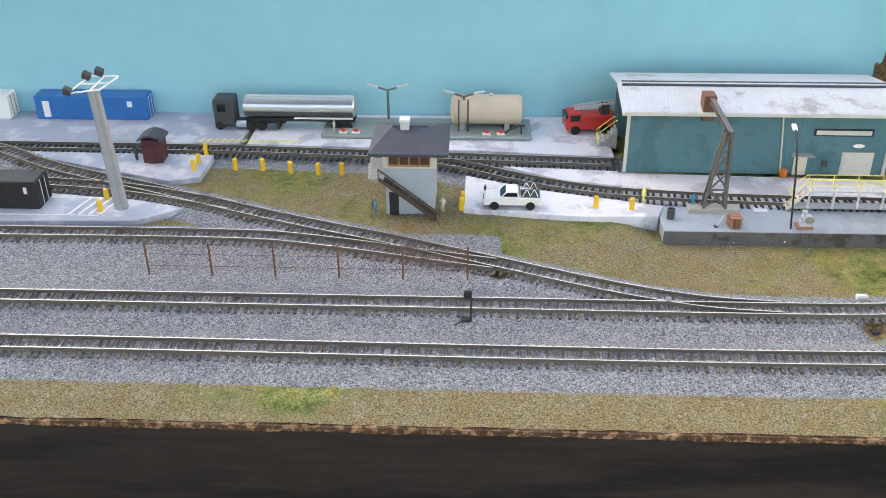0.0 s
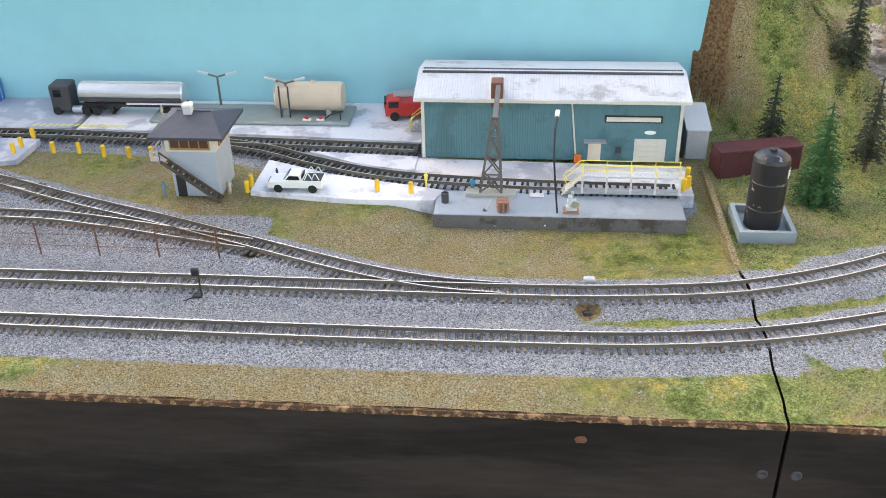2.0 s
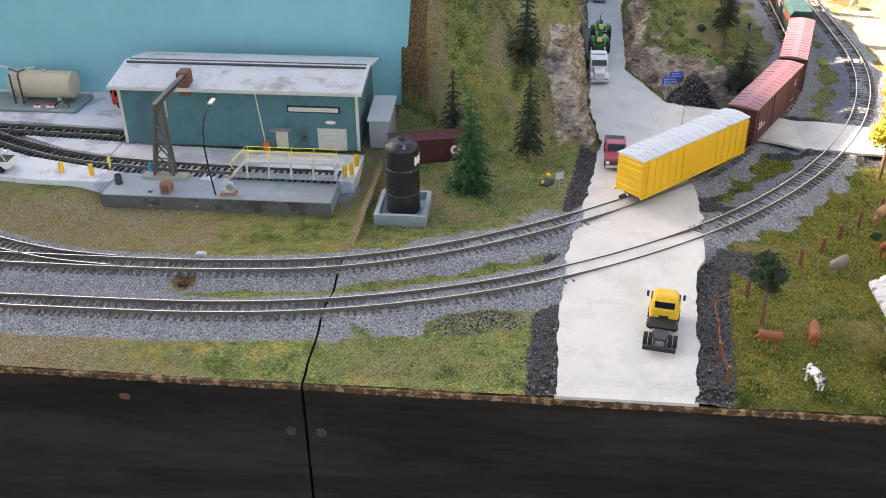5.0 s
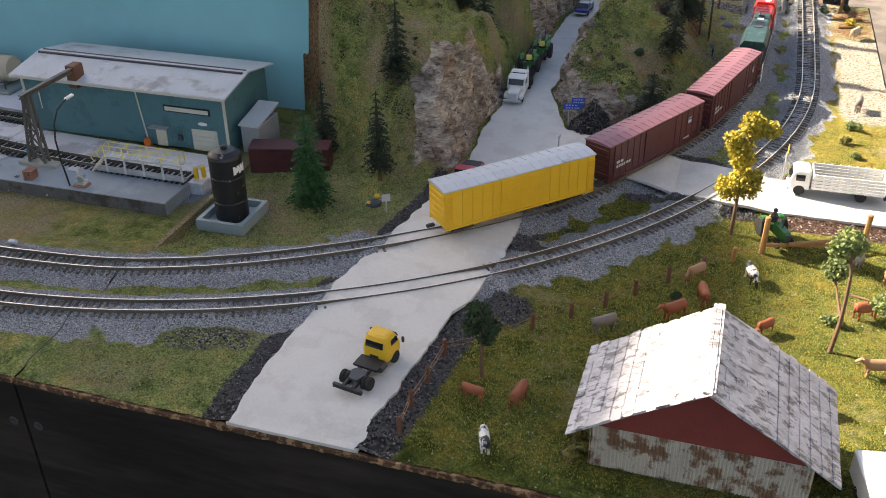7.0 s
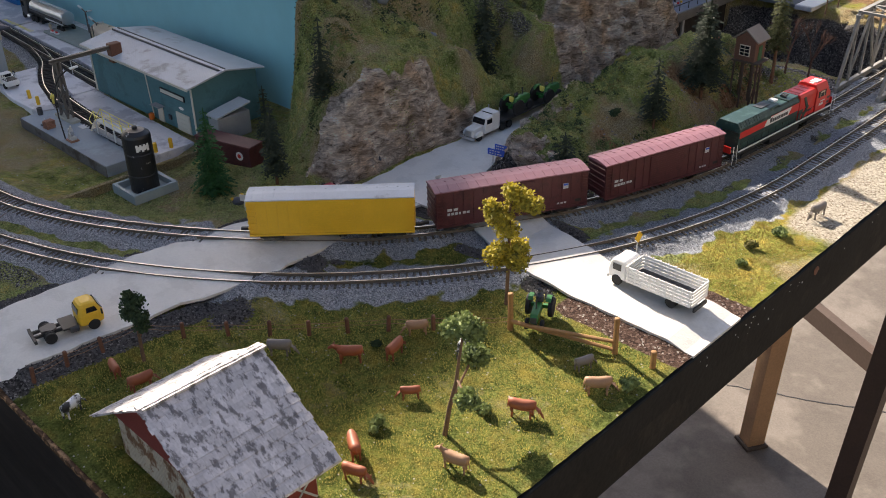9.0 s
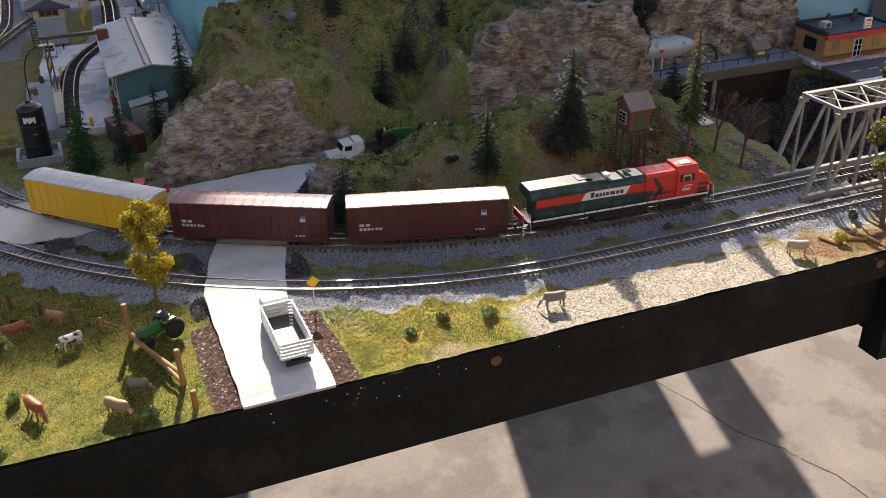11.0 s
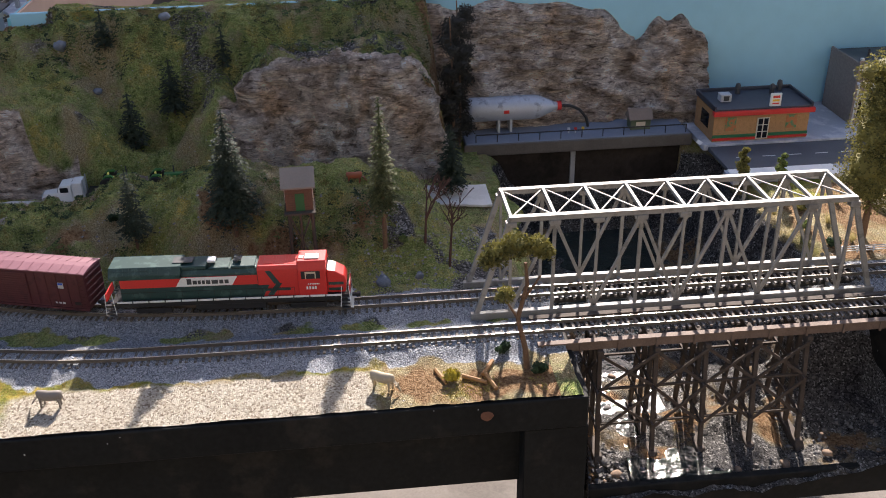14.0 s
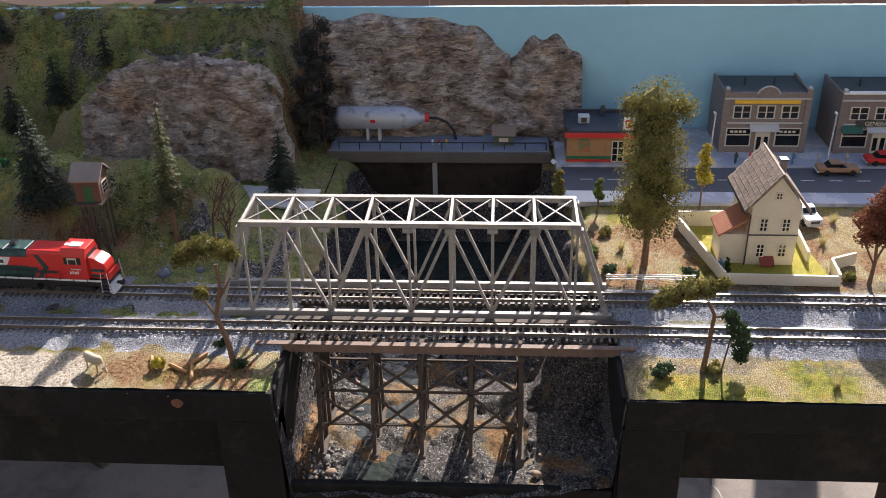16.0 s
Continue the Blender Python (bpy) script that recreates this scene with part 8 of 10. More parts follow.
# ---- pasture fence ----
pf = thing("pasture_fence", 0, 0, 0.001, 0, "brown post and wire fence round the pasture", "fence")
FENCE = ((0.797, 0.556), (0.795, 0.588), (0.798, 0.621), (0.800, 0.658), (0.833, 0.685), (0.862, 0.715), (0.891, 0.742), (0.917, 0.768), (0.940, 0.796), (0.966, 0.824), (0.996, 0.854), (1.022, 0.880), (1.048, 0.905))
for i, (fx, fy) in enumerate(FENCE):
    part("post", lathe(BM(), [(0.0021, -0.002), (0.0020, 0.0145), (0.0012, 0.0155)], 8, pose(fx, fy, 0, 3 * (i % 3 - 1), 2 * (i % 2), 0)), P_RUST if i < 11 else P_WOOD, pf)
wr = BM()
for z in (0.007, 0.0115):
    for a, b in zip(FENCE, FENCE[1:]):
        m = ((a[0] + b[0]) / 2, (a[1] + b[1]) / 2, z - 0.0012)
        tube(wr, [(*a, z), m, (*b, z)], 0.00025, 4)
part("wire", wr, P_COWTAN, pf)
lf = thing("log_fence", 0, 0, 0, 0, "orange-brown log fence with fallen rails", "fence")
for (fx, fy), h in (((1.048, 0.9045), 0.040), ((1.142, 0.940), 0.038), ((1.179, 0.945), 0.017)):
    part("post", lathe(BM(), [(0.0029, -0.002), (0.0026, h * 0.6), (0.0027, h), (0.0018, h + 0.0006)], 8, pose(fx, fy, 0, 2, 1, 0)), P_WOOD, lf)
for a, b in (((1.050, 0.903, 0.010), (1.141, 0.938, 0.004)), ((1.071, 0.908, 0.011), (1.141, 0.939, 0.012))):
    part("rail", rod(BM(), a, b, 0.0022, 0.0018, 7), P_WOOD, lf)


# ---- animals: plain figurines ----
def cow(x, y, turn, s, material, label, name="cow_figurine", graze=False):
    """A plain cast figurine of a standing beast; its head hangs to the grass where it grazes."""
    bm = BM()

    def loft(rings, n=10):
        loops = []
        for cx, cy, cz, hw, hh, tilt in rings:
            c, t = math.cos(tilt), math.sin(tilt)
            loops.append([bm.verts.new(((cx + t * hh * math.sin(a)) * s, (cy + hw * math.cos(a)) * s, (cz + c * hh * math.sin(a)) * s)) for a in [2 * math.pi * k / n for k in range(n)]])
        for p, q in zip(loops, loops[1:]):
            for k in range(n):
                bm.faces.new((p[k], p[(k + 1) % n], q[(k + 1) % n], q[k]))
        bm.faces.new(loops[0][::-1]), bm.faces.new(loops[-1])
    loft([(-0.0105, 0, 0.0118, 0.0016, 0.0020, 0), (-0.0098, 0, 0.0112, 0.0033, 0.0038, 0), (-0.0060, 0, 0.0105, 0.0040, 0.0045, 0), (0.0, 0, 0.0100, 0.0042, 0.0046, 0), (0.0050, 0, 0.0104, 0.0040, 0.0048, 0), (0.0085, 0, 0.0112, 0.0030, 0.0040, 0), (0.0098, 0, 0.0118, 0.0018, 0.0026, 0)])
    if graze:
        loft([(0.0070, 0, 0.0118, 0.0024, 0.0032, -0.5), (0.0105, 0, 0.0090, 0.0018, 0.0024, -0.9), (0.0128, 0, 0.0058, 0.0015, 0.0020, -1.1)])
        loft([(0.0122, 0, 0.0070, 0.0014, 0.0019, -0.9), (0.0138, 0, 0.0045, 0.0016, 0.0020, -0.9), (0.0152, 0, 0.0020, 0.0010, 0.0012, -0.9)])
        ear = (0.0128, 0.0068)
    else:
        loft([(0.0070, 0, 0.0122, 0.0024, 0.0032, -0.4), (0.0105, 0, 0.0138, 0.0017, 0.0024, -0.4), (0.0124, 0, 0.0148, 0.0015, 0.0020, -0.2)])
        loft([(0.0112, 0, 0.0152, 0.0014, 0.0018, -0.3), (0.0136, 0, 0.0146, 0.0017, 0.0020, -0.3), (0.0166, 0, 0.0132, 0.0010, 0.0012, -0.3)])
        ear = (0.0120, 0.0162)
    for k in (-1, 1):
        for lx, dx in ((0.0066, 0.0004 * k), (-0.0078, -0.0006 * k)):
            rod(bm, (lx * s, k * 0.0024 * s, 0.009 * s), ((lx + dx) * s, k * 0.0025 * s, 0.0045 * s), 0.0015 * s, 0.0009 * s, 7)
            rod(bm, ((lx + dx) * s, k * 0.0025 * s, 0.0046 * s), ((lx + dx) * s, k * 0.0026 * s, 0), 0.0008 * s, 0.0009 * s, 7)
        rod(bm, (ear[0] * s, k * 0.0012 * s, ear[1] * s), ((ear[0] - 0.0006) * s, k * 0.0034 * s, (ear[1] + 0.0004) * s), 0.0007 * s, 0.0003 * s, 5)
    rod(bm, (-0.0102 * s, 0, 0.0128 * s), (-0.0114 * s, 0, 0.0060 * s), 0.0005 * s, 0.0004 * s, 5)
    return solid(name, bm, material, label, "figurine", group="pasture animals", m=pose(x, y, land_z(x, y) + 0.0002, 0, 0, turn), smooth=True)


for cx, cy, ct, cs, cm, cl_ in ((0.977, 0.767, 225, 1.15, P_COW, "glossy brown cow figurine on the turf"), (1.000, 0.801, 105, 1.1, P_COW, "glossy brown cow figurine on the turf"),
                                (1.054, 0.768, 228, 0.85, P_COW, "brown calf figurine on the turf"), (1.138, 0.816, 28, 1.15, P_COW, "glossy brown cow figurine on sunlit turf"),
                                (1.072, 0.690, 150, 1.15, P_COW, "glossy brown cow figurine on sunlit turf"), (1.141, 0.733, 195, 1.1, P_COWTAN, "tan cow figurine with a pale head"),
                                (1.166, 0.882, 45, 1.15, P_COWTAN, "brown and white cow figurine near the edge"), (0.990, 0.838, 230, 1.0, P_COWTAN, "tan cow figurine near the fence"),
                                (0.922, 0.731, 40, 1.1, P_COWGREY, "grey-brown cow figurine near the fence"), (1.136, 0.902, 70, 0.9, P_COWGREY, "grey donkey figurine in the shade"),
                                (0.862, 0.560, 110, 1.0, P_COWBW, "black and white cow figurine near the edge"), (0.838, 0.612, 170, 0.9, P_COW, "brown cow figurine lying near the road"),
                                (0.874, 0.618, 80, 1.1, P_COW, "glossy brown cow figurine behind the barn"), (1.040, 0.850, -70, 1.05, P_COWBW, "black and white cow figurine on the turf"),
                                (1.094, 0.672, 20, 1.0, P_COW, "brown cow figurine beside the barn"), (1.150, 0.655, -60, 1.1, P_COWBW, "black and white cow figurine beside the barn"),
                                (1.156, 1.308, 262, 1.12, P_COWGREY, "grey-brown grazing deer figurine on pale sand"), (1.166, 1.606, 60, 1.15, P_SHEEP, "cream sheep figurine among logs"),
                                (0.850, 1.590, 85, 0.9, P_COW, "brown fox-like figurine on the ridge")):
    cow(cx, cy, ct, cs, cm, cl_, graze=cy > 1.3 or round(cx * 1000) % 2 == 0)
wc = thing("white_trailer", 1.130, 0.580, 0.001, 100, "white box trailer beside the barn", "trailer")
part("body", mbox(-0.028, 0.028, -0.011, 0.011, 0.005, 0.026, 0.0012), P_WHITE, wc)
for s in (-1, 1):
    wheel(wc, 0.008, s * 0.0095, 0.0045, 0.0045, 0.003)


# ---- watchman's hut on stilts ----
def stilt_hut():
    ob = thing("stilt_hut", 0.936, 1.530, 0.010, 2, "brown wooden hut on tall timber stilts", "hut")
    z0 = 0.070
    for i, (sx, sy) in enumerate(((-0.014, -0.012), (0.014, -0.012), (0.014, 0.012), (-0.014, 0.012), (0.0, -0.013), (0.0, 0.013), (0.014, 0.0))):
        part("stilt", rod(BM(), (sx * 1.05, sy * 1.05, -0.012), (sx, sy, z0), 0.0016, 0.0014, 6), P_WOODGREY, ob)
    part("platform", mbox(-0.017, 0.022, -0.0165, 0.0165, z0, z0 + 0.002), P_WOODGREY, ob)
    br = BM()
    bar(br, (0.0145, -0.012, 0.006), (0.0145, 0.012, z0 - 0.002), 0.001, 0.0016), bar(br, (0.0145, 0.012, 0.006), (0.0145, -0.012, z0 - 0.002), 0.001, 0.0016)
    part("brace", br, P_WOODGREY, ob)
    hz = z0 + 0.002
    wl, boards = BM(), []
    prism(wl, [(-0.0145, hz), (0.0145, hz), (0.0145, hz + 0.030), (0, hz + 0.041), (-0.0145, hz + 0.030)], "y", -0.0145, 0.0145, 0.0003)
    for i in range(11):
        for s in (-1, 1):
            boards.append(mbox(s * 0.0147 - 0.0003, s * 0.0147 + 0.0003, -0.0145, 0.0145, hz + 0.0004 + i * 0.0026, hz + 0.0018 + i * 0.0026))
    bd = part("wall", wl, paint("red_brown_boards", (0.15, 0.078, 0.052), 0.8, spread=0.2), ob)
    for b_ in boards:
        part("board", b_, bpy.data.materials["red_brown_boards"], bd)
    for s in (-1, 1):
        part("roof_slope", prism(BM(), [(0, hz + 0.0425), (s * 0.0195, hz + 0.0270), (s * 0.0195, hz + 0.0288), (0, hz + 0.0445)], "y", -0.0180, 0.0180), paint("grey_shingle_roof", (0.25, 0.215, 0.185), 0.85) if s < 0 else bpy.data.materials["grey_shingle_roof"], ob)
    dr = part("door", mbox(0.0145, 0.0156, -0.004, 0.0055, hz, hz + 0.020), paint("green_door", (0.02, 0.12, 0.04), 0.6), ob, "green plank door")
    for s in (-1, 1):
        win = part("window", mbox(-0.0075, 0.0075, s * 0.0148 - 0.0006, s * 0.0148 + 0.0006, hz + 0.007, hz + 0.022), P_CREAM, ob, "cream window frame")
        for i in range(2):
            for k in range(3):
                part("pane", mbox(-0.0066 + i * 0.0070, -0.0006 + i * 0.0070, s * 0.0155 - 0.0002, s * 0.0155 + 0.0002, hz + 0.0080 + k * 0.0046, hz + 0.0116 + k * 0.0046), P_GLASS, win)
    return ob


stilt_hut()
for lx, ly, lt in ((1.155, 1.660, 20), (1.165, 1.690, 60), (1.148, 1.705, -30), (1.170, 1.705, 15)):
    solid("log", rod(BM(), (-0.012, 0, 0.0022), (0.012, 0, 0.0022), 0.0022, 0.0019, 7), P_WOOD, "short cut log on the turf", "log", group="cut logs", m=pose(lx, ly, land_z(lx, ly), 0, 0, lt))


def boulder(x, y, z, r, seed, label):
    return solid("boulder", blob(BM(), (0, 0, r * 0.3), r, seed, (1.2, 1.0, 0.75), 0.5, 2), mat_rock, label, "rock", m=pose(x, y, z), smooth=True)


mat_rock = paint("blue_grey_rock", (0.15, 0.17, 0.20), 0.8, spread=0.3)
for bx, by, br_, k in ((0.975, 1.615, 0.008, 1), (0.900, 1.17, 0.004, 2), (0.64, 1.30, 0.008, 3), (0.555, 1.20, 0.009, 4), (0.53, 1.34, 0.008, 5), (0.965, 1.655, 0.005, 6), (0.957, 1.50, 0.004, 7), (0.60, 1.25, 0.006, 8)):
    boulder(bx, by, land_z(bx, by), br_, k, "blue-grey boulder on the slope")
# loose stones and foam crumbs on the land
rng = random.Random(21)
st = BM()
for i in range(260):
    x, y = rng.uniform(-0.6, 0.45), rng.choice((rng.uniform(0.62, 0.66), rng.uniform(0.70, 0.84), rng.uniform(0.545, 0.57)))
    blob(st, (x, y, 0.002), rng.uniform(0.0006, 0.0013), i, (1, 1, 0.8), 0.3, 1)
solid("loose_stones", st, P_LIGHTGREY, "pale loose stones scattered over the yard", "stones", kind="stuff")


# ---- gorge: truss bridge ----
def truss_bridge():
    ob = thing("truss_bridge", 1.027, 0, 0.0, 0, "pale grey metal through-truss railway bridge over the gorge", "bridge")
    y0, y1, e, zb, zt, hw = 1.706, 2.122, 0.034, 0.006, 0.113, 0.032
    n = 8
    P = [y0 + e + (y1 - y0 - 2 * e) * i / n for i in range(n + 1)]
    for sx in (-1, 1):
        x = sx * hw
        side = part("bottom_chord", mbox(x - 0.0030, x + 0.0030, y0 - 0.006, y1 + 0.006, zb - 0.007, zb + 0.001, 0.0004), P_TRUSS, ob)
        part("top_chord", join(mbox(x - 0.0025, x + 0.0025, P[0] - 0.002, P[-1] + 0.002, zt - 0.0048, zt, 0.0004), mbox(x - 0.0032, x + 0.0032, P[0] - 0.002, P[-1] + 0.002, zt, zt + 0.0010)), P_TRUSS, ob)
        for a, b in ((y0, P[0]), (y1, P[-1])):
            part("end_post", bar(BM(), (x, a, zb), (x, b, zt - 0.001), 0.0050, 0.0040), P_TRUSS, ob)
        for i in range(n + 1):
            big = i % 2 == 0
            part("vertical", bar(BM(), (x, P[i], zb), (x, P[i], zt - 0.004), 0.0034 if not big else 0.0027, 0.0030), P_TRUSS, ob)
            part("gusset", mbox(x - 0.0037, x + 0.0037, P[i] - 0.0055, P[i] + 0.0055, zt - 0.0100, zt - 0.0045, 0.0004), P_TRUSS, ob)
        for i in range(n):
            # web: W pattern, diagonals meet at the top over every second panel point
            a, b = (P[i], P[i + 1])
            up = i % 2 == 1
            part("diagonal", bar(BM(), (x, a, zb if up is False and i > 0 or up is False else zt - 0.005), (x, b, zt - 0.005 if up is False else zb), 0.0033, 0.0030), P_TRUSS, ob)
    for i in range(n + 1):
        part("cross_beam", mbox(-hw, hw, P[i] - 0.0016, P[i] + 0.0016, zt - 0.0030, zt + 0.0008, 0.0003), P_TRUSS, ob)
        part("floor_beam", mbox(-hw, hw, P[i] - 0.0022, P[i] + 0.0022, zb - 0.0065, zb - 0.0030), P_TRUSS, ob)
    for i in range(n):
        part("sway_brace", bar(BM(), (-hw, P[i], zt - 0.0008), (hw, P[i + 1], zt - 0.0008), 0.0013, 0.0012), P_TRUSS, ob)
        part("sway_brace", bar(BM(), (hw, P[i], zt - 0.0008), (-hw, P[i + 1], zt - 0.0008), 0.0013, 0.0012), P_TRUSS, ob)
    for sx in (-0.010, 0.010):
        part("stringer", mbox(sx - 0.0018, sx + 0.0018, y0, y1, zb - 0.0065, zb - 0.0005), P_BLACK, ob)
    return ob


truss_bridge()


def trestle():
    ob = thing("timber_trestle", 1.095, 0, 0, 0, "dark timber trestle bridge with rusty deck girders", "bridge")
    y0, y1 = 1.758, 2.147
    for sx, m in ((-0.024, P_WOODGREY), (0.024, P_RUSTGIRDER)):
        part("deck_girder", join(mbox(sx - 0.0022, sx + 0.0022, y0, y1, -0.006, 0.0035, 0.0004), mbox(sx - 0.0034, sx + 0.0034, y0, y1, 0.0035, 0.0046)), m, ob, "rusty deck girder")
    for i in range(11):
        y = y0 + 0.004 + i * (y1 - y0 - 0.008) / 10
        part("girder_stiffener", mbox(0.0262, 0.0276, y - 0.0011, y + 0.0011, -0.007, 0.0045), P_RUSTGIRDER, ob)
    bents = (1.820, 1.877, 1.928, 1.980, 2.032)
    for k, y in enumerate(bents):
        b = part("bent", mbox(-0.030, 0.030, y - 0.0030, y + 0.0030, -0.0125, -0.0065, 0.0004), P_WOODGREY, ob, "timber bent")
        for i, fx in enumerate((-0.024, -0.009, 0.009, 0.024)):
            sp = 1.0 + (0.75 if abs(fx) > 0.02 else 0.25)
            part("timber_post", bar(BM(), (fx, y, -0.012), (fx * sp, y, -0.135), 0.0042, 0.0042), P_WOODGREY, b)
        # Low dark wedge in place of the shadow at the posts' feet.
        part("footing", prism(BM(), [(-0.050, -0.134), (0.054, -0.134), (0.046, -0.124), (-0.042, -0.124)], "y", y - 0.0045, y + 0.0045, 0.0006), P_WOODGREY, b)
        for z in (-0.052, -0.092):
            w = 0.030 + (-z) * 0.16
            part("girt", mbox(-w, w, y - 0.0036, y - 0.0016, z - 0.002, z + 0.002), P_WOODGREY, b)
        part("sway_brace", bar(BM(), (-0.030, y + 0.0028, -0.016), (0.038, y + 0.0028, -0.088), 0.0014, 0.0034), P_WOODGREY, b)
        part("sway_brace", bar(BM(), (0.030, y - 0.0042, -0.016), (-0.038, y - 0.0042, -0.088), 0.0014, 0.0034), P_WOODGREY, b)
    for a, b in zip(bents, bents[1:]):
        for xz in ((0.029, -0.052), (-0.029, -0.052), (0.034, -0.092)):
            part("stringer", bar(BM(), (xz[0], a, xz[1]), (xz[0], b, xz[1]), 0.0022, 0.0022), P_WOODGREY, ob)
        for z0, z1, x in ((-0.012, -0.052, 0.0285), (-0.052, -0.098, 0.034)):
            part("tower_brace", bar(BM(), (x, a, z0), (x + 0.003, b, z1), 0.0016, 0.0030), P_WOODGREY, ob)
            part("tower_brace", bar(BM(), (x + 0.002, b, z0), (x + 0.004, a, z1), 0.0016, 0.0030), P_WOODGREY, ob)
    return ob


P_RUSTGIRDER = paint("rust_brown_girder", (0.17, 0.12, 0.09), 0.75, spread=0.35, scale=90)
trestle()
# gorge floor: river, banks' rocks, abutments, front board
_wl = [(1.178, 1.845, 1.945), (1.12, 1.848, 1.925), (1.06, 1.845, 1.915), (0.98, 1.84, 1.91), (0.88, 1.85, 1.98), (0.76, 1.84, 2.0), (0.64, 1.84, 2.02)]
strip("water", [((x, a + 0.006 * math.sin(x * 40)), (x, b + 0.006 * math.sin(x * 33))) for x, a, b in _wl], -0.1275, 0.004, P_WATER, "dark glossy model river in the gorge")
rng = random.Random(5)
M_RIVERROCK = [paint("brown_river_rock", (0.26, 0.18, 0.12), 0.85, spread=0.3, scale=80), paint("grey_river_rock", (0.13, 0.125, 0.12), 0.85, spread=0.3, scale=80)]
for i in range(60):
    y = rng.choice((rng.uniform(1.815, 1.845), rng.uniform(1.95, 2.06), rng.uniform(1.85, 1.95)))
    x = rng.uniform(0.96, 1.178)
    r = rng.uniform(0.0018, 0.0050)
    z = -0.129 + 0.13 * float(sm(2.035, 2.125, np.array(y)))
    solid("boulder", blob(BM(), (0, 0, 0), r, i, (1.3, 1.0, 0.7), 0.5, 2), M_RIVERROCK[i % 2], "brown river boulder on the gorge floor", "rock", group="river boulders", m=pose(x, y, z, 0, 0, i * 40), smooth=True)
gs = BM()
for i in range(900):
    x, y = rng.uniform(0.95, 1.185), rng.choice((rng.uniform(1.79, 1.84), rng.uniform(1.97, 2.13)))
    z = -float(gorge(np.array([[x]]), np.array([[y]]))[0, 0]) * 0.13
    s = rng.uniform(0.0008, 0.0022)
    m = pose(x, y, z, rng.uniform(0, 90), rng.uniform(0, 90), rng.uniform(0, 90))
    box(gs, -s, s, -s * 0.8, s * 0.8, -s * 0.7, s * 0.7, 0, m)
solid("gravel", gs, M_RIVERROCK[1], "loose grey gravel on the gorge banks", "gravel", kind="stuff")
solid("wall_abutment", join(mbox(0.99, 1.1895, 1.768, 1.792, -0.157, -0.004, 0.001), mbox(0.99, 1.1895, 2.126, 2.150, -0.157, -0.004, 0.001)), M_FASCIA_SHADED, "black painted wooden module end", "abutment", kind="structure")
solid("wall_gorge_front", join(mbox(SIDE_X - 0.012, SIDE_X - 0.0035, 1.793, 2.125, -0.157, -0.122, 0.001), mbox(0.60, SIDE_X - 0.013, 1.768, 2.150, -0.157, -0.146)), M_FASCIA_SHADED, "black board in front of the gorge floor", "fascia", kind="structure")

# ---- gorge back: cliff, service bridge and tank ----
def cliff(name, ya, yb, label, seed, top):
    """A plaster rock face that leans on the backdrop."""
    ny, nz = int((yb - ya) / 0.003) + 1, 86
    Y, T = np.meshgrid(np.linspace(ya, yb, ny), np.linspace(0, 1, nz), indexing="ij")
    H = top(Y)
    Z = -0.005 + T * H
    X = BACK_X + 0.012 + 0.05 * (1 - T) ** 1.2 + 0.013 * fbm(Y * 1.0, Z * 1.6, 24, 5, seed) * (0.35 + 0.65 * np.sin(np.pi * np.clip(T + 0.15, 0, 1)))
    X = X + 0.0045 * ledges(Y, Z + 0.08 * Y) * (1 - sm(0.9, 1.0, T))
    X = np.maximum(X, BACK_X + 0.002) - 0.012 * sm(0.93, 1.0, T)
    co = np.stack([X, Y, Z], -1).reshape(-1, 3)
    idx = np.arange(ny * nz).reshape(ny, nz)
    me = bpy.data.meshes.new(name)
    me.from_pydata(co.tolist(), [], np.stack([idx[:-1, :-1], idx[1:, :-1], idx[1:, 1:], idx[:-1, 1:]], -1).reshape(-1, 4).tolist())
    for key, v in (("rock", 1.0), ("grass", 0.3), ("dry", 0.3)):
        a = me.attributes.new(key, "FLOAT", "POINT")
        a.data.foreach_set("value", np.full(ny * nz, v, dtype=np.float32))
    me.polygons.foreach_set("use_smooth", [True] * len(me.polygons))
    me.materials.append(M_GROUND)
    return tagged(new(name, me), label, "rock", kind="structure")


cliff("ground_cliff", 1.700, 2.02, "layered brown plaster cliff behind the gorge", 31, lambda Y: 0.189 + 0.004 * np.sin(Y * 60) - 0.012 * sm(1.87, 1.96, Y) - 0.05 * sm(1.965, 2.02, Y))
cliff("ground_cliff", 2.012, 2.130, "brown plaster rock beside the shop", 37, lambda Y: 0.160 - 0.04 * np.abs((Y - 2.075) / 0.055) ** 2 + 0.006 * np.sin(Y * 160))
# A black sheet stands in for the deep shade under the service bridge.
solid("wall_gorge_back", mbox(0.596, 0.604, 1.768, 2.090, -0.145, -0.004), M_FASCIA, "black sheet for the shade under the service bridge", "board", kind="structure")
sb = thing("service_bridge", 0.582, 1.915, 0, 0, "grey service bridge with a dark pipe rail", "bridge")
part("deck", mbox(-0.045, 0.030, -0.165, 0.165, 0.002, 0.010, 0.0008), paint("blue_grey_deck", (0.20, 0.23, 0.29), 0.7, spread=0.15), sb)
part("edge_beam", mbox(0.030, 0.034, -0.168, 0.168, -0.008, 0.009, 0.0006), P_GREYSTEEL, sb)
part("pier", mbox(0.016, 0.026, -0.010, -0.003, -0.13, 0.002), P_GREY, sb)
rl = BM()
rod(rl, (0.026, -0.150, 0.0215), (0.026, 0.160, 0.0215), 0.0009, n=6)
part("rail", rl, P_BLACK, sb)
for i in range(11):
    part("rail_post", rod(BM(), (0.026, -0.150 + i * 0.031, 0.010), (0.026, -0.150 + i * 0.031, 0.0215), 0.0008, n=6), P_BLACK, sb)
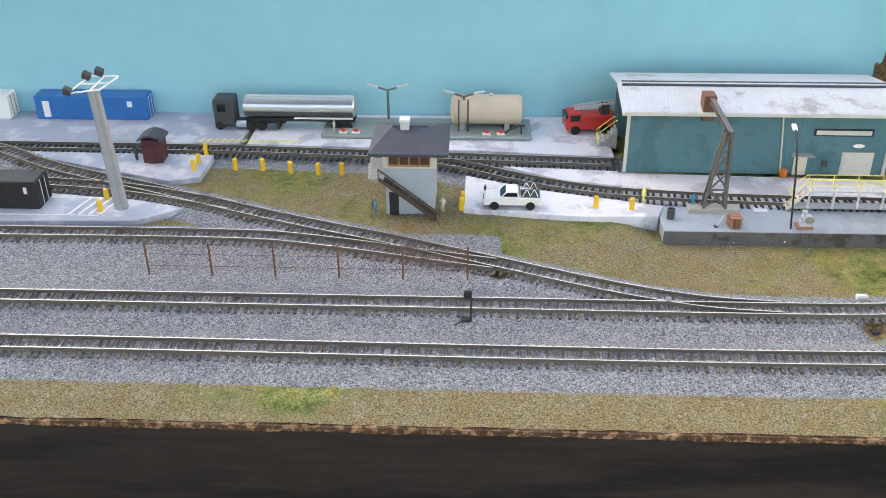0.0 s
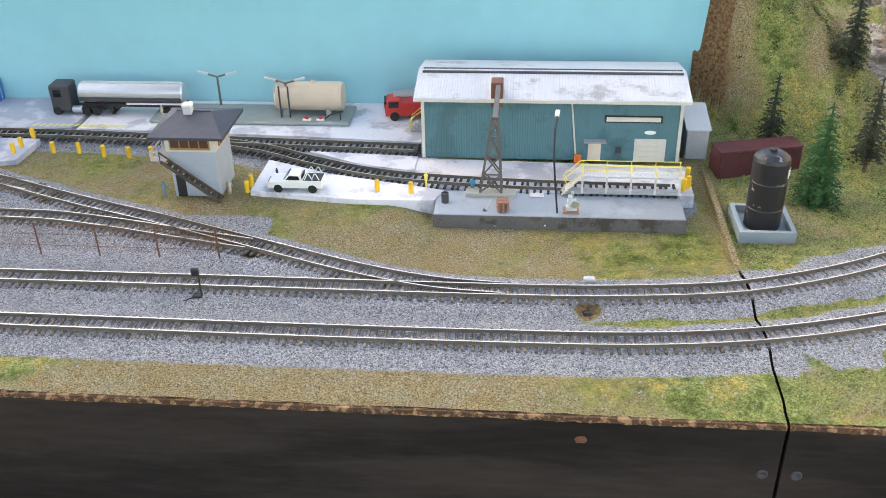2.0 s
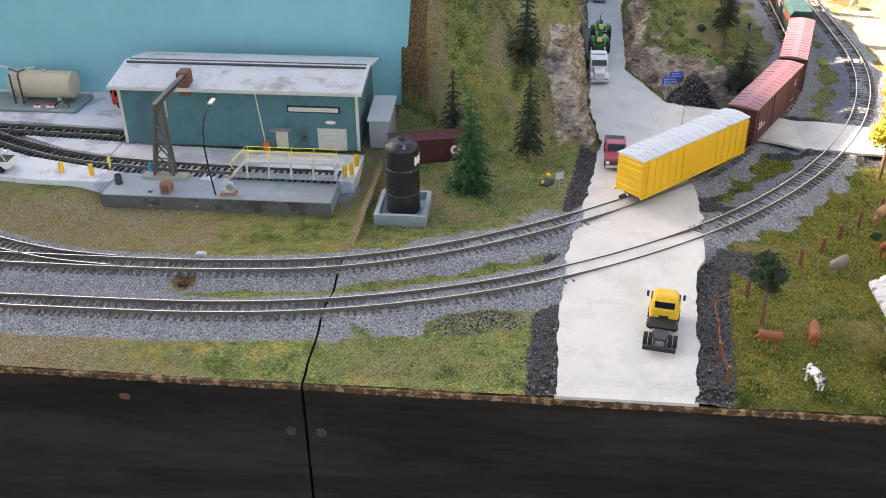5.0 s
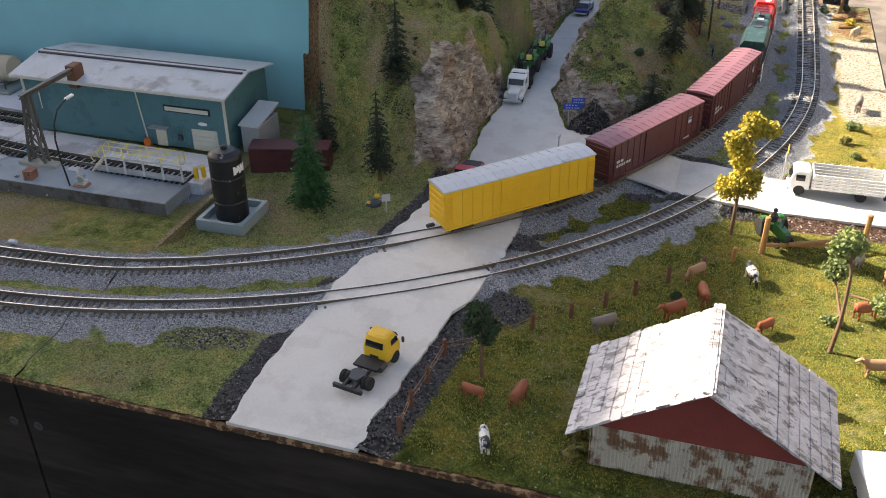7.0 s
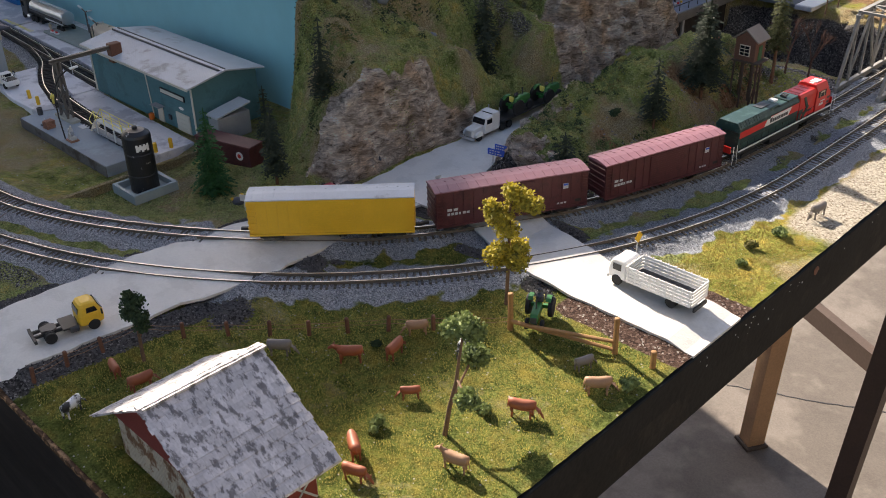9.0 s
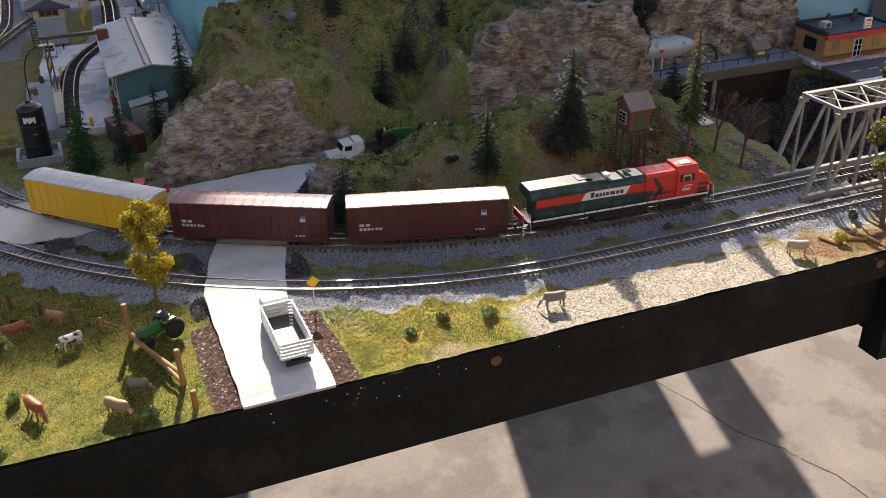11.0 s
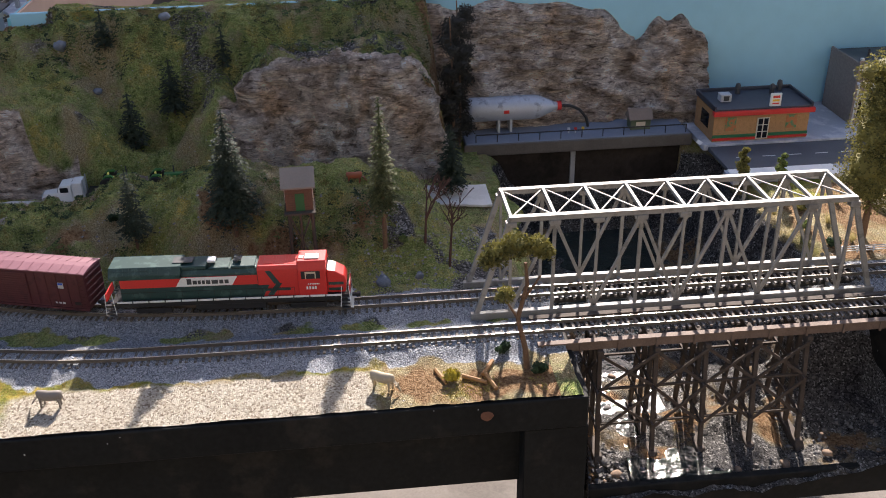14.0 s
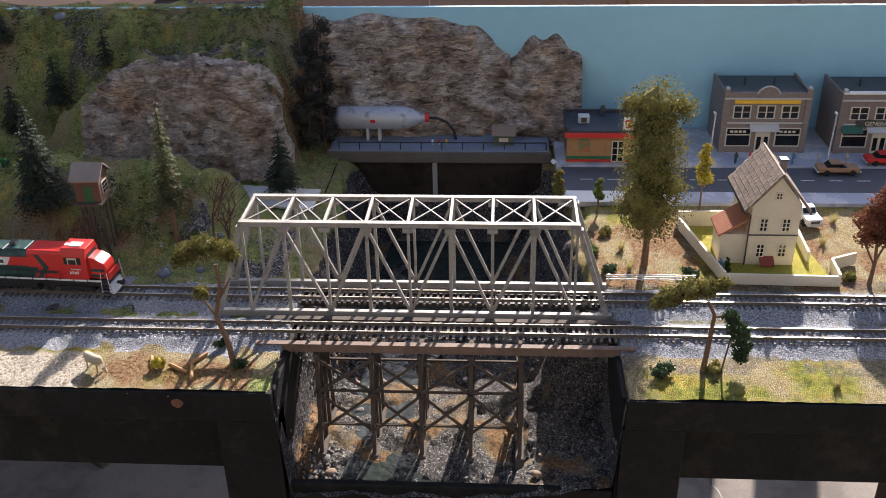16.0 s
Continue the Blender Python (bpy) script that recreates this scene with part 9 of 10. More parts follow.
gt = thing("gas_tank", 0.560, 1.822, 0.010, 90, "silver horizontal gas tank with a tapered end", "tank")
part("shell", lathe(BM(), [(0.004, -0.066), (0.015, -0.064), (0.0180, -0.058), (0.0180, 0.034), (0.0165, 0.043), (0.0085, 0.062), (0.0060, 0.066), (0.0060, 0.074)], 28, pose(0, 0, 0.033, 0, 90, 0)), paint("stained_silver_paint", (0.50, 0.54, 0.60), 0.45, 0.25, spread=0.15, color2=(0.26, 0.28, 0.32), amount2=0.25, scale2=45), gt, "scuffed silver shell", True)
part("end_cap", lathe(BM(), [(0.0068, 0.070), (0.0068, 0.076)], 16, pose(0, 0, 0.033, 0, 90, 0)), P_RED, gt, "red end ring")
for gx in (-0.018, 0.0):
    part("leg", mbox(gx - 0.0018, gx + 0.0018, -0.012, 0.012, 0, 0.022), P_LIGHTGREY, gt)
part("label_plate", mbox(-0.012, -0.004, -0.0187, -0.0182, 0.031, 0.036), P_RED, gt, "small red label")
part("pipe", tube(BM(), [(0.074, 0, 0.033), (0.090, 0, 0.032), (0.104, -0.003, 0.026), (0.114, -0.005, 0.014), (0.117, -0.006, 0.0)], 0.0021, 8), P_BLACK, gt, "black bent pipe")
kk = thing("pump_kiosk", 0.580, 2.012, 0.010, 0, "small green kiosk with a brown tiled roof", "kiosk")
part("wall", mbox(-0.010, 0.010, -0.015, 0.015, 0, 0.016, 0.0004), paint("moss_green_wall", (0.10, 0.13, 0.08), 0.7), kk)
part("window", mbox(0.010, 0.0106, -0.007, 0.007, 0.006, 0.012), P_CREAM, kk)
part("roof", prism(BM(), [(-0.014, 0.016), (0.014, 0.016), (0.0, 0.030)], "y", -0.018, 0.018, 0.0004), P_TILE, kk)
for vy, vm in ((1.905, P_WHITE), (1.915, P_RED), (1.926, P_YELLOW)):
    v = thing("valve", 0.588, vy, 0.010, 0, "small coloured valve on the service bridge", "valve", "valves on the service bridge")
    part("stem", rod(BM(), (0, 0, 0), (0, 0, 0.006), 0.0009), P_LIGHTGREY, v)
    part("knob", lathe(BM(), [(0.0022, 0.005), (0.0022, 0.008)], 10), vm, v)
solid("paper_scrap", mbox(-0.004, 0.004, -0.003, 0.003, 0, 0.0006, 0, pose(0, 0, 0.004, 30, 20, 40)), P_WHITE, "white scrap beside the service bridge", "scrap", m=pose(0.640, 2.085, 0.001))


# ---- town ----
solid("road_street", mbox(0.650, 0.738, 2.095, 3.1, -0.004, 0.0015, 0.0004), M_STREET, "dark asphalt street with white lane marks", "road", kind="structure")
lm = BM()
for i in range(20):
    box(lm, 0.693, 0.6945, 2.12 + i * 0.038, 2.138 + i * 0.038, 0.0016, 0.0019)
solid("trim", lm, P_WHITE, "white lane marks on the street", "road marking", kind="structure")
solid("pavement", join(mbox(BACK_X + 0.001, 0.650, 2.088, 3.1, -0.004, 0.0045, 0.0006), mbox(0.738, 0.772, 2.085, 3.1, -0.004, 0.0040, 0.0006)), M_CEMENT, "grey concrete pavement along the street", "pavement", kind="structure")


def text_mesh(s, size):
    cu = bpy.data.curves.new("text", "FONT")
    cu.body, cu.size, cu.extrude, cu.align_x = s, size, 0.00015, "CENTER"
    ob = new("text", cu)
    bpy.context.view_layer.update()
    me = bpy.data.meshes.new_from_object(ob.evaluated_get(bpy.context.evaluated_depsgraph_get()))
    bpy.data.objects.remove(ob), bpy.data.curves.remove(cu)
    return me


def lettering(parent, s, size, x, y, z, material):
    """Raised letters on a wall that faces +x."""
    me = text_mesh(s, size)
    me.materials.clear(), me.materials.append(material)
    ob = new("lettering", me)
    ob.parent, ob.matrix_basis = parent, pose(x, y, z, 90, 0, 90)
    return ob


def sash(parent, y, z, w, h, x, frame_m, cols=2, rows=2, name="window"):
    f = part(name, mbox(x, x + 0.0012, y - w / 2, y + w / 2, z, z + h), frame_m, parent)
    cw, chh = (w - 0.0016) / cols, (h - 0.0016) / rows
    for i in range(cols):
        for k in range(rows):
            part("pane", mbox(x + 0.0012, x + 0.0015, y - w / 2 + 0.0014 + 0.02 * w + i * cw, y - w / 2 + 0.0002 - 0.02 * w + (i + 1) * cw, z + 0.0014 + k * chh, z + 0.0002 + (k + 1) * chh), P_GLASS, f)
    return f


def brick_store(yc, w, h, x, label, sign):
    """A two-storey brick store, its front in the plane x, facing +x."""
    ob = thing("brick_store", x, yc, 0.0045, 0, label, "store")
    d = x - BACK_X - 0.012
    bd = part("wall", mbox(-d, 0, -w / 2, w / 2, 0, h - 0.008, 0.0004), P_BRICK, ob)
    part("parapet", join(mbox(-0.004, 0.0015, -w / 2 - 0.001, w / 2 + 0.001, h - 0.012, h - 0.004, 0.0004), join(mbox(-d, -0.004, -w / 2, -w / 2 + 0.003, h - 0.009, h - 0.003), mbox(-d, -0.004, w / 2 - 0.003, w / 2, h - 0.009, h - 0.003))), P_BRICK, ob)
    part("roof", mbox(-d + 0.001, -0.004, -w / 2 + 0.003, w / 2 - 0.003, h - 0.0085, h - 0.0072), P_DARK, ob)
    for s in (-1, 1):
        part("pier", mbox(0, 0.0022, s * w / 2 - 0.004 - 0.003 * s, s * w / 2 + 0.004 - 0.003 * s, 0, h + 0.001), P_BRICK, ob)
        part("finial", mbox(-0.0025, 0.0025, s * w / 2 - 0.0025 - 0.003 * s, s * w / 2 + 0.0025 - 0.003 * s, h + 0.001, h + 0.0045, 0.0005), P_LIGHTGREY, ob)
    part("cornice", mbox(0.0, 0.0035, -w / 2, w / 2, h - 0.0135, h - 0.0115), P_LIGHTGREY, ob)
    part("string_course", mbox(0.0, 0.0020, -w / 2, w / 2, h * 0.47, h * 0.49), P_LIGHTGREY, ob)
    for i in (-1, 0, 1):
        sash(ob, i * w * 0.28, h * 0.55, w * 0.21, h * 0.21, 0.0002, P_TRIM, 2, 2)
    for s in (-1, 1):
        win = part("shop_window", mbox(0.0, 0.0012, s * w * 0.29 - w * 0.15, s * w * 0.29 + w * 0.15, h * 0.10, h * 0.40), P_TRIM, ob)
        part("pane", mbox(0.0012, 0.0016, s * w * 0.29 - w * 0.135, s * w * 0.29 + w * 0.135, h * 0.12, h * 0.28), P_GLASS, win)
        part("transom", mbox(0.0012, 0.0016, s * w * 0.29 - w * 0.135, s * w * 0.29 + w * 0.135, h * 0.30, h * 0.385), P_GLASS, win)
        lw = BM()
        for k in range(4):
            box(lw, 0.0016, 0.0018, s * w * 0.29 - w * 0.10 + k * w * 0.05, s * w * 0.29 - w * 0.065 + k * w * 0.05, h * 0.325, h * 0.36)
        part("lettering", lw, P_CREAM, win)
    dr = part("door", mbox(0.0, 0.0012, -w * 0.085, w * 0.085, 0, h * 0.33), P_CREAM, ob)
    for s in (-1, 1):
        part("pane", mbox(0.0012, 0.0015, s * w * 0.042 - w * 0.025, s * w * 0.042 + w * 0.025, h * 0.05, h * 0.26), P_GLASS, dr)
    part("awning", prism(BM(), [(0.0, h * 0.42), (0.010, h * 0.37), (0.010, h * 0.38), (0.0, h * 0.46)], "y", -w * 0.17, w * 0.17), P_LIGHTGREY, ob)
    if sign == "arch":
        a = [(-0.016 + 0.032 * i / 12, h - 0.005 + 0.011 * math.sin(math.pi * i / 12) ** 0.6) for i in range(13)]
        part("pediment", prism(BM(), [(-0.017, h - 0.012)] + a + [(0.017, h - 0.012)], "x", -0.002, 0.0028), P_BRICK, ob)
        part("pediment_trim", tube(BM(), [(0.003, p[0], p[1]) for p in a], 0.0010, 6), P_LIGHTGREY, ob)
        part("sign_board", mbox(0.0005, 0.0034, -w * 0.38, w * 0.38, h * 0.795, h * 0.850), P_YELLOW, ob, "long yellow sign band")
    else:
        b = part("sign_board", mbox(0.0025, 0.0040, -w * 0.30, w * 0.40, h * 0.46, h * 0.55), P_DARK, ob, "dark sign board with pale letters")
        lettering(b, "GENERAL STORE", 0.0085, 0.0042, w * 0.05, h * 0.475, P_CREAM)
        part("green_awning", prism(BM(), [(0.0, h * 0.45), (0.010, h * 0.36), (0.010, h * 0.37), (0.0, h * 0.48)], "y", -w * 0.46, -w * 0.22), paint("green_canvas", (0.03, 0.12, 0.09), 0.7), ob)
        part("parapet_cap", mbox(-0.004, 0.004, -w / 2, w / 2, h - 0.003, h - 0.0005), P_WHITE, ob)
    for k in (-0.2, 0.15):
        part("vent", rod(BM(), (-d * 0.5, k * w, h - 0.008), (-d * 0.5, k * w, h + 0.004), 0.0016), P_DARK, ob)
    return ob


brick_store(2.390, 0.122, 0.096, 0.598, "two-storey brown brick store with an arched pediment", "arch")
brick_store(2.556, 0.124, 0.094, 0.600, "two-storey grey brick general store with a dark sign", "flat")


def corner_shop():
    ob = thing("corner_shop", 0.640, 2.146, 0.0045, 0, "low tan corner shop with a red fascia band", "shop")
    part("wall", mbox(-0.075, 0, -0.043, 0.098, 0, 0.044, 0.0004), paint("tan_brick", (0.42, 0.24, 0.11), 0.8, spread=0.25, scale=200), ob)
    roof = part("roof", mbox(-0.077, 0.004, -0.045, 0.100, 0.0465, 0.050, 0.0005), P_SLATE, ob)
    for pb in ((-0.077, -0.074, -0.045, 0.100), (-0.074, 0.004, -0.045, -0.042), (-0.074, 0.004, 0.097, 0.100)):
        part("parapet", mbox(*pb, 0.050, 0.0545, 0.0004), P_SLATE, roof)
    for vx, vy in ((-0.060, 0.012), (-0.050, 0.060), (-0.066, 0.078)):
        part("vent", lathe(BM(), [(0.0040, 0.050), (0.0034, 0.058), (0.0046, 0.059), (0.0030, 0.065), (0.0012, 0.066)], 10, pose(vx, vy, 0)), P_DARK, roof)
    part("red_band", mbox(0.0, 0.008, -0.047, 0.102, 0.0405, 0.0475, 0.0006), P_RED, ob, "bright red fascia band")
    part("green_band", mbox(0.0, 0.0012, -0.043, 0.098, 0.006, 0.010), paint("shop_green", (0.02, 0.16, 0.07), 0.5), ob)
    part("red_stripe", mbox(0.0, 0.0014, -0.043, 0.098, 0.002, 0.005), P_RED, ob)
    sg = part("sign", mbox(-0.002, 0.0015, 0.036, 0.052, 0.050, 0.069, 0.0005), P_WHITE, ob, "white sign with plain orange and red shapes")
    for k, (z0_, z1_, sm_) in enumerate(((0.0625, 0.0660, P_RED), (0.0575, 0.0605, P_YELLOW), (0.0535, 0.0555, P_RED))):
        part("sign_bar", mbox(0.0015, 0.0019, 0.039, 0.049, z0_, z1_), sm_, sg)
    ac = part("air_conditioner", mbox(-0.040, -0.026, -0.026, -0.010, 0.050, 0.061, 0.0006), P_LIGHTGREY, ob)
    part("fan_grille", mbox(-0.0258, -0.0252, -0.022, -0.014, 0.052, 0.059), P_DARK, ac)
    dr = sash(ob, 0.030, 0.002, 0.018, 0.032, 0.0003, P_TRIM, 2, 3, "door")
    for y in (-0.018, 0.072):
        part("poster", mbox(0.0, 0.0008, y - 0.008, y + 0.008, 0.016, 0.036), paint("shop_poster", (0.45, 0.16, 0.06), 0.6, color2=(0.1, 0.25, 0.12), amount2=0.5, scale2=120) if y < -0.01 else bpy.data.materials["shop_poster"], ob)
    part("side_window", mbox(-0.050, -0.020, -0.0436, -0.043, 0.014, 0.036), P_GLASS, ob)
    return ob


corner_shop()


def townhouse():
    """Gable towards +x; the ridge runs along x."""
    ob = thing("house", 0.937, 2.3215, 0.002, 0, "cream two-storey house with a brown tiled roof", "house")
    w, d, h, hr = 0.0275, 0.085, 0.078, 0.112
    bd = part("wall", prism(BM(), [(-w, 0), (w, 0), (w, h), (0, hr), (-w, h)], "x", -d, 0, 0.0003), P_HOUSE, ob)
    for i in range(26):
        z = 0.002 + i * 0.0029
        for s in (-1, 1):
            part("clapboard", mbox(-d + 0.001, -0.001, s * (w + 0.0001) - 0.0002, s * (w + 0.0001) + 0.0001, z, z + 0.0026), P_HOUSE, bd)
        part("clapboard", mbox(0, 0.00018, -w + 0.001, w - 0.001, z, z + 0.0026), P_HOUSE, bd)
    for s in (-1, 1):
        ex, ez = s * (w + 0.009), h - 0.009
        t = BM()
        prism(t, [(ex, ez), (0, hr + 0.002), (0, hr + 0.0045), (ex, ez + 0.0025)], "x", -d - 0.005, 0.006)
        r = part("roof_slope", t, P_TILE, ob, "brown tiled roof slope")
        data = to_mesh("roof_tile", mbox(-0.0028, 0.0028, -0.0030, 0.0030, 0, 0.0010), P_TILE)
        L = math.hypot(w + 0.009, hr + 0.002 - ez)
        a = math.degrees(math.atan2(hr + 0.002 - ez, w + 0.009))
        for k in range(9):
            for i in range(15):
                u = (k + 0.5) / 9
                o = new("roof_tile", data)
                o.parent = r
                x = -d - 0.002 + i * 0.0064 + (0.0032 if k % 2 else 0)
                o.matrix_basis = pose(min(x, 0.003), ex * (1 - u), ez + (hr + 0.002 - ez) * u + 0.0026, s * (-a + 4), 0, 0)
        part("gutter", rod(BM(), (-d - 0.005, ex, ez), (0.006, ex, ez), 0.0012, n=6), P_DARK, r)
    part("ridge_tile", rod(BM(), (-d - 0.005, 0, hr + 0.004), (0.006, 0, hr + 0.004), 0.0016, n=8), P_TILE, ob)
    ch = part("chimney", mbox(-0.038, -0.031, 0.006, 0.013, hr - 0.010, hr + 0.006, 0.0005), P_BRICK, ob)
    part("cap", mbox(-0.039, -0.030, 0.005, 0.014, hr + 0.006, hr + 0.008), P_DARK, ch)
    for s in (-1, 1):
        for z in (0.011, 0.044):
            sash(ob, s * 0.0125, z, 0.010, 0.017, 0.0002, P_CREAM, 2, 3)
    sash(ob, 0, 0.084, 0.008, 0.009, 0.0002, P_CREAM, 2, 2)
    part("downpipe", tube(BM(), [(0.001, -w - 0.001, 0.0), (0.001, -w - 0.001, 0.064), (0.003, -w - 0.007, 0.070)], 0.0009), P_DARK, ob)
    part("wall_band", mbox(0.0004, 0.0012, -w, w, 0.0385, 0.0400), P_DARK, ob)
    # low wing with a red roof
    part("wing", mbox(-0.045, -0.003, -w - 0.030, -w, 0, 0.038, 0.0004), P_HOUSE, ob)
    wr_ = prism(BM(), [(-w - 0.034, 0.036), (-w, 0.058), (-w, 0.060), (-w - 0.034, 0.038)], "x", -0.048, 0.0)
    wro = part("wing_roof", wr_, P_TERRA, ob, "striped terracotta lean-to roof")
    for i in range(14):
        part("rib", prism(BM(), [(-w - 0.034, 0.038), (-w, 0.060), (-w, 0.0606), (-w - 0.034, 0.0386)], "x", -0.047 + i * 0.0034, -0.0452 + i * 0.0034), P_TERRA, wro)
    part("porch_roof", prism(BM(), [(0.0, 0.010), (0.010, 0.003), (0.010, 0.005), (0.0, 0.012)], "y", -0.012, 0.004), P_BARNRED, ob)
    return ob


townhouse()
yw = thing("garden_wall", 0, 0, 0.001, 0, "low cream garden wall round the house", "wall")
for a, b, h in (((0.980, 2.262), (0.983, 2.388), 0.013), ((0.980, 2.262), (0.835, 2.231), 0.015), ((0.835, 2.231), (0.832, 2.290), 0.020), ((0.983, 2.388), (0.945, 2.390), 0.015), ((0.945, 2.390), (0.930, 2.422), 0.015), ((0.93, 2.368), (0.84, 2.372), 0.015)):
    part("wall_run", bar(BM(), (*a, h / 2), (*b, h / 2), 0.003, h), P_HOUSE, yw)
solid("lawn", prism(BM(), [(0.838, 2.235), (0.977, 2.264), (0.980, 2.386), (0.840, 2.370)], "z", -0.002, 0.0022), mat("bright_lawn", (0.33, 0.30, 0.035), 0.95, spread=0.3, scale=200, fine=900, bump=0.8, bump_scale=900), "bright yellow-green lawn round the house", "lawn", kind="structure")
figure("figurine", 0.955, 2.262, 0.002, 0, 0.018, P_FIG_BLUE, "blue-dressed figurine at the garden gate")
wf = thing("plank_fence", 0.979, 2.18, 0.002, 0, "low white rail fence beside the track", "fence")
for i in range(6):
    part("post", mbox(-0.0007, 0.0007, -0.048 + i * 0.019, -0.0466 + i * 0.019, 0, 0.009), P_WHITE, wf)
for z in (0.003, 0.006, 0.0085):
    part("rail", mbox(0.0007, 0.0012, -0.050, 0.050, z - 0.0006, z + 0.0006), P_WHITE, wf)
sedan("car", 0.668, 2.480, 0.002, 90, P_COWTAN, "tan sedan on the street")
sedan("car", 0.640, 2.555, 0.005, 90, P_RED, "red car parked at the store")
pickup("pickup_truck", 0.815, 2.395, 0.002, 10, 1.0, P_WHITE, "white car parked behind the house")
for ly in (2.306, 2.472):
    lp = thing("street_lamp", 0.645, ly, 0.0045, 0, "pale street lamp post on the pavement", "street lamp", "street lamps")
    part("pole", rod(BM(), (0, 0, 0), (0, 0.002, 0.078), 0.0014, 0.0010), P_LIGHTGREY, lp)
    part("lamp_head", mbox(-0.002, 0.006, -0.0015, 0.0015, 0.077, 0.080, 0.0005), P_LIGHTGREY, lp)
figs = ((0.640, 2.345, P_FIG_DARK), (0.642, 2.425, P_FIG_BLUE), (0.645, 2.460, P_FIG_TAN), (0.641, 2.500, P_FIG_TAN), (0.640, 2.365, P_RED))
for fx, fy, fmat in figs:
    figure("figurine", fx, fy, 0.0045, 30, 0.018, fmat, "standing figurine on the town pavement")
# small park strip beside the street
solid("slab_path", mbox(0.740, 0.775, 2.088, 2.235, 0.0042, 0.0055, 0.0004), P_WHITE, "white sunlit path beside the street", "path", kind="structure")

# ---- table legs ----
# Leg wood darkened for the near leg, which stands in shade.
M_LEG_SHADED = mat("shaded_leg_wood", (0.085, 0.058, 0.045), 0.7, spread=0.2, scale=12, fine=150)
for lx, ly, tx_, ty_, lm_ in ((0.525, 2.78, 0.03, 0.05, M_LEG), (0.885, 2.575, 0.10, -0.045, M_LEG_SHADED), (0.70, 0.62, 0, 0, M_LEG), (-0.6, 0.62, 0, 0, M_LEG)):
    lg = thing("table_leg", lx, ly, FLOOR_Z, -30 if lm_ is M_LEG else 0, "stained wooden table leg on the concrete floor" if lm_ is M_LEG else "braced table leg on the concrete floor, coloured dark as if shaded", "table leg", "table legs")
    part("post", bar(BM(), (0, 0, 0), (tx_, ty_, -FLOOR_Z - 0.105), 0.06, 0.055), lm_, lg)
    part("foot", mbox(-0.04, 0.04, -0.04, 0.04, 0, 0.012, 0.002), P_WOODGREY, lg)
    if lm_ is M_LEG_SHADED:
        part("cross_rail", bar(BM(), (-0.33, 0.2, 0.62), (0.05, 0, 0.62), 0.03, 0.06), lm_, lg)
# frames under the modules
fr_ = BM()
for a in ((JOINT_X - 0.022, JOINT_X - 0.003, FRONT_Y, BACK_Y, -0.10, -0.024), (JOINT_X + 0.003, JOINT_X + 0.022, FRONT_Y, BACK_Y + 0.6, -0.10, -0.024), (-0.95, 0.44, BACK_Y - 0.02, BACK_Y, -0.10, -0.006),
          (0.49, 1.18, JOINT_Y0 - 0.03, JOINT_Y0 - 0.008, -0.10, -0.03), (-0.95, 0.44, 0.8, 0.82, -0.10, -0.024)):
    box(fr_, *a)
solid("table_frame", fr_, M_FASCIA, "black wooden frame under the tables", "table frame", kind="structure")


# ---- trees ----
def conifer(x, y, z, h, w, leaves, label, seed, bare=0.12, lean=0):
    """A model spruce: a trunk and whorls of drooping boughs, each a fan of needle sprays, with gaps between the whorls."""
    ob = thing("conifer", x, y, z - 0.002, seed * 37 % 360, label, "tree", "model conifers")
    part("trunk", rod(BM(), (0, 0, 0), (lean * h, 0, h * 0.97), h * 0.013 + 0.0007, 0.0003, 7), P_BARK, ob)
    rng, bm = random.Random(seed), BM()
    rod(bm, (lean * h * bare, 0, h * (bare + 0.05)), (lean * h, 0, h * 0.97), w * 0.20, 0.0005, 7)
    tiers = max(8, int(h / 0.0082))
    for i in range(tiers):
        u = min(max((i + rng.uniform(-0.22, 0.22)) / tiers, 0.0), 0.985)
        t = bare + (1 - bare) * u
        R = w * (1 - u) ** 0.82 * rng.uniform(0.82, 1.08) + 0.0020
        if i == 0:
            R *= 0.72
        n = max(5, int(5.2 * R / 0.0045))
        a0 = rng.uniform(0, 6.28)
        for j in range(n):
            a = a0 + 2 * math.pi * (j + rng.uniform(-0.35, 0.35)) / n
            r = R * rng.uniform(0.66, 1.14)
            c, s = math.cos(a), math.sin(a)
            z0 = t * h + rng.uniform(-0.0016, 0.0016)
            lx, rise, drop = lean * z0, r * rng.uniform(0.05, 0.25), r * rng.uniform(0.30, 0.72)
            steps = max(3, int(r / 0.0030))
            for k in range(steps):
                q = (k + 0.6) / steps
                o = Vector((lx + c * r * q, s * r * q, z0 + rise * q - drop * q * q))
                wide = (0.35 + 1.1 * q * (1.15 - q)) * 0.0062 * min(1.0, r / 0.012)
                for _ in range(5):
                    b = a + rng.choice((-1, 1)) * rng.uniform(0.1, 1.25)
                    L = wide * rng.uniform(0.55, 1.1) + 0.0008
                    e = o + Vector((math.cos(b) * L, math.sin(b) * L, -L * rng.uniform(-0.15, 0.55)))
                    wd = Vector((-math.sin(b), math.cos(b), rng.uniform(-0.9, 0.9))) * (0.00055 + 0.12 * L)
                    bm.faces.new([bm.verts.new(p) for p in (o - wd, e, o + wd)])
    part("crown", bm, leaves, ob)
    return ob


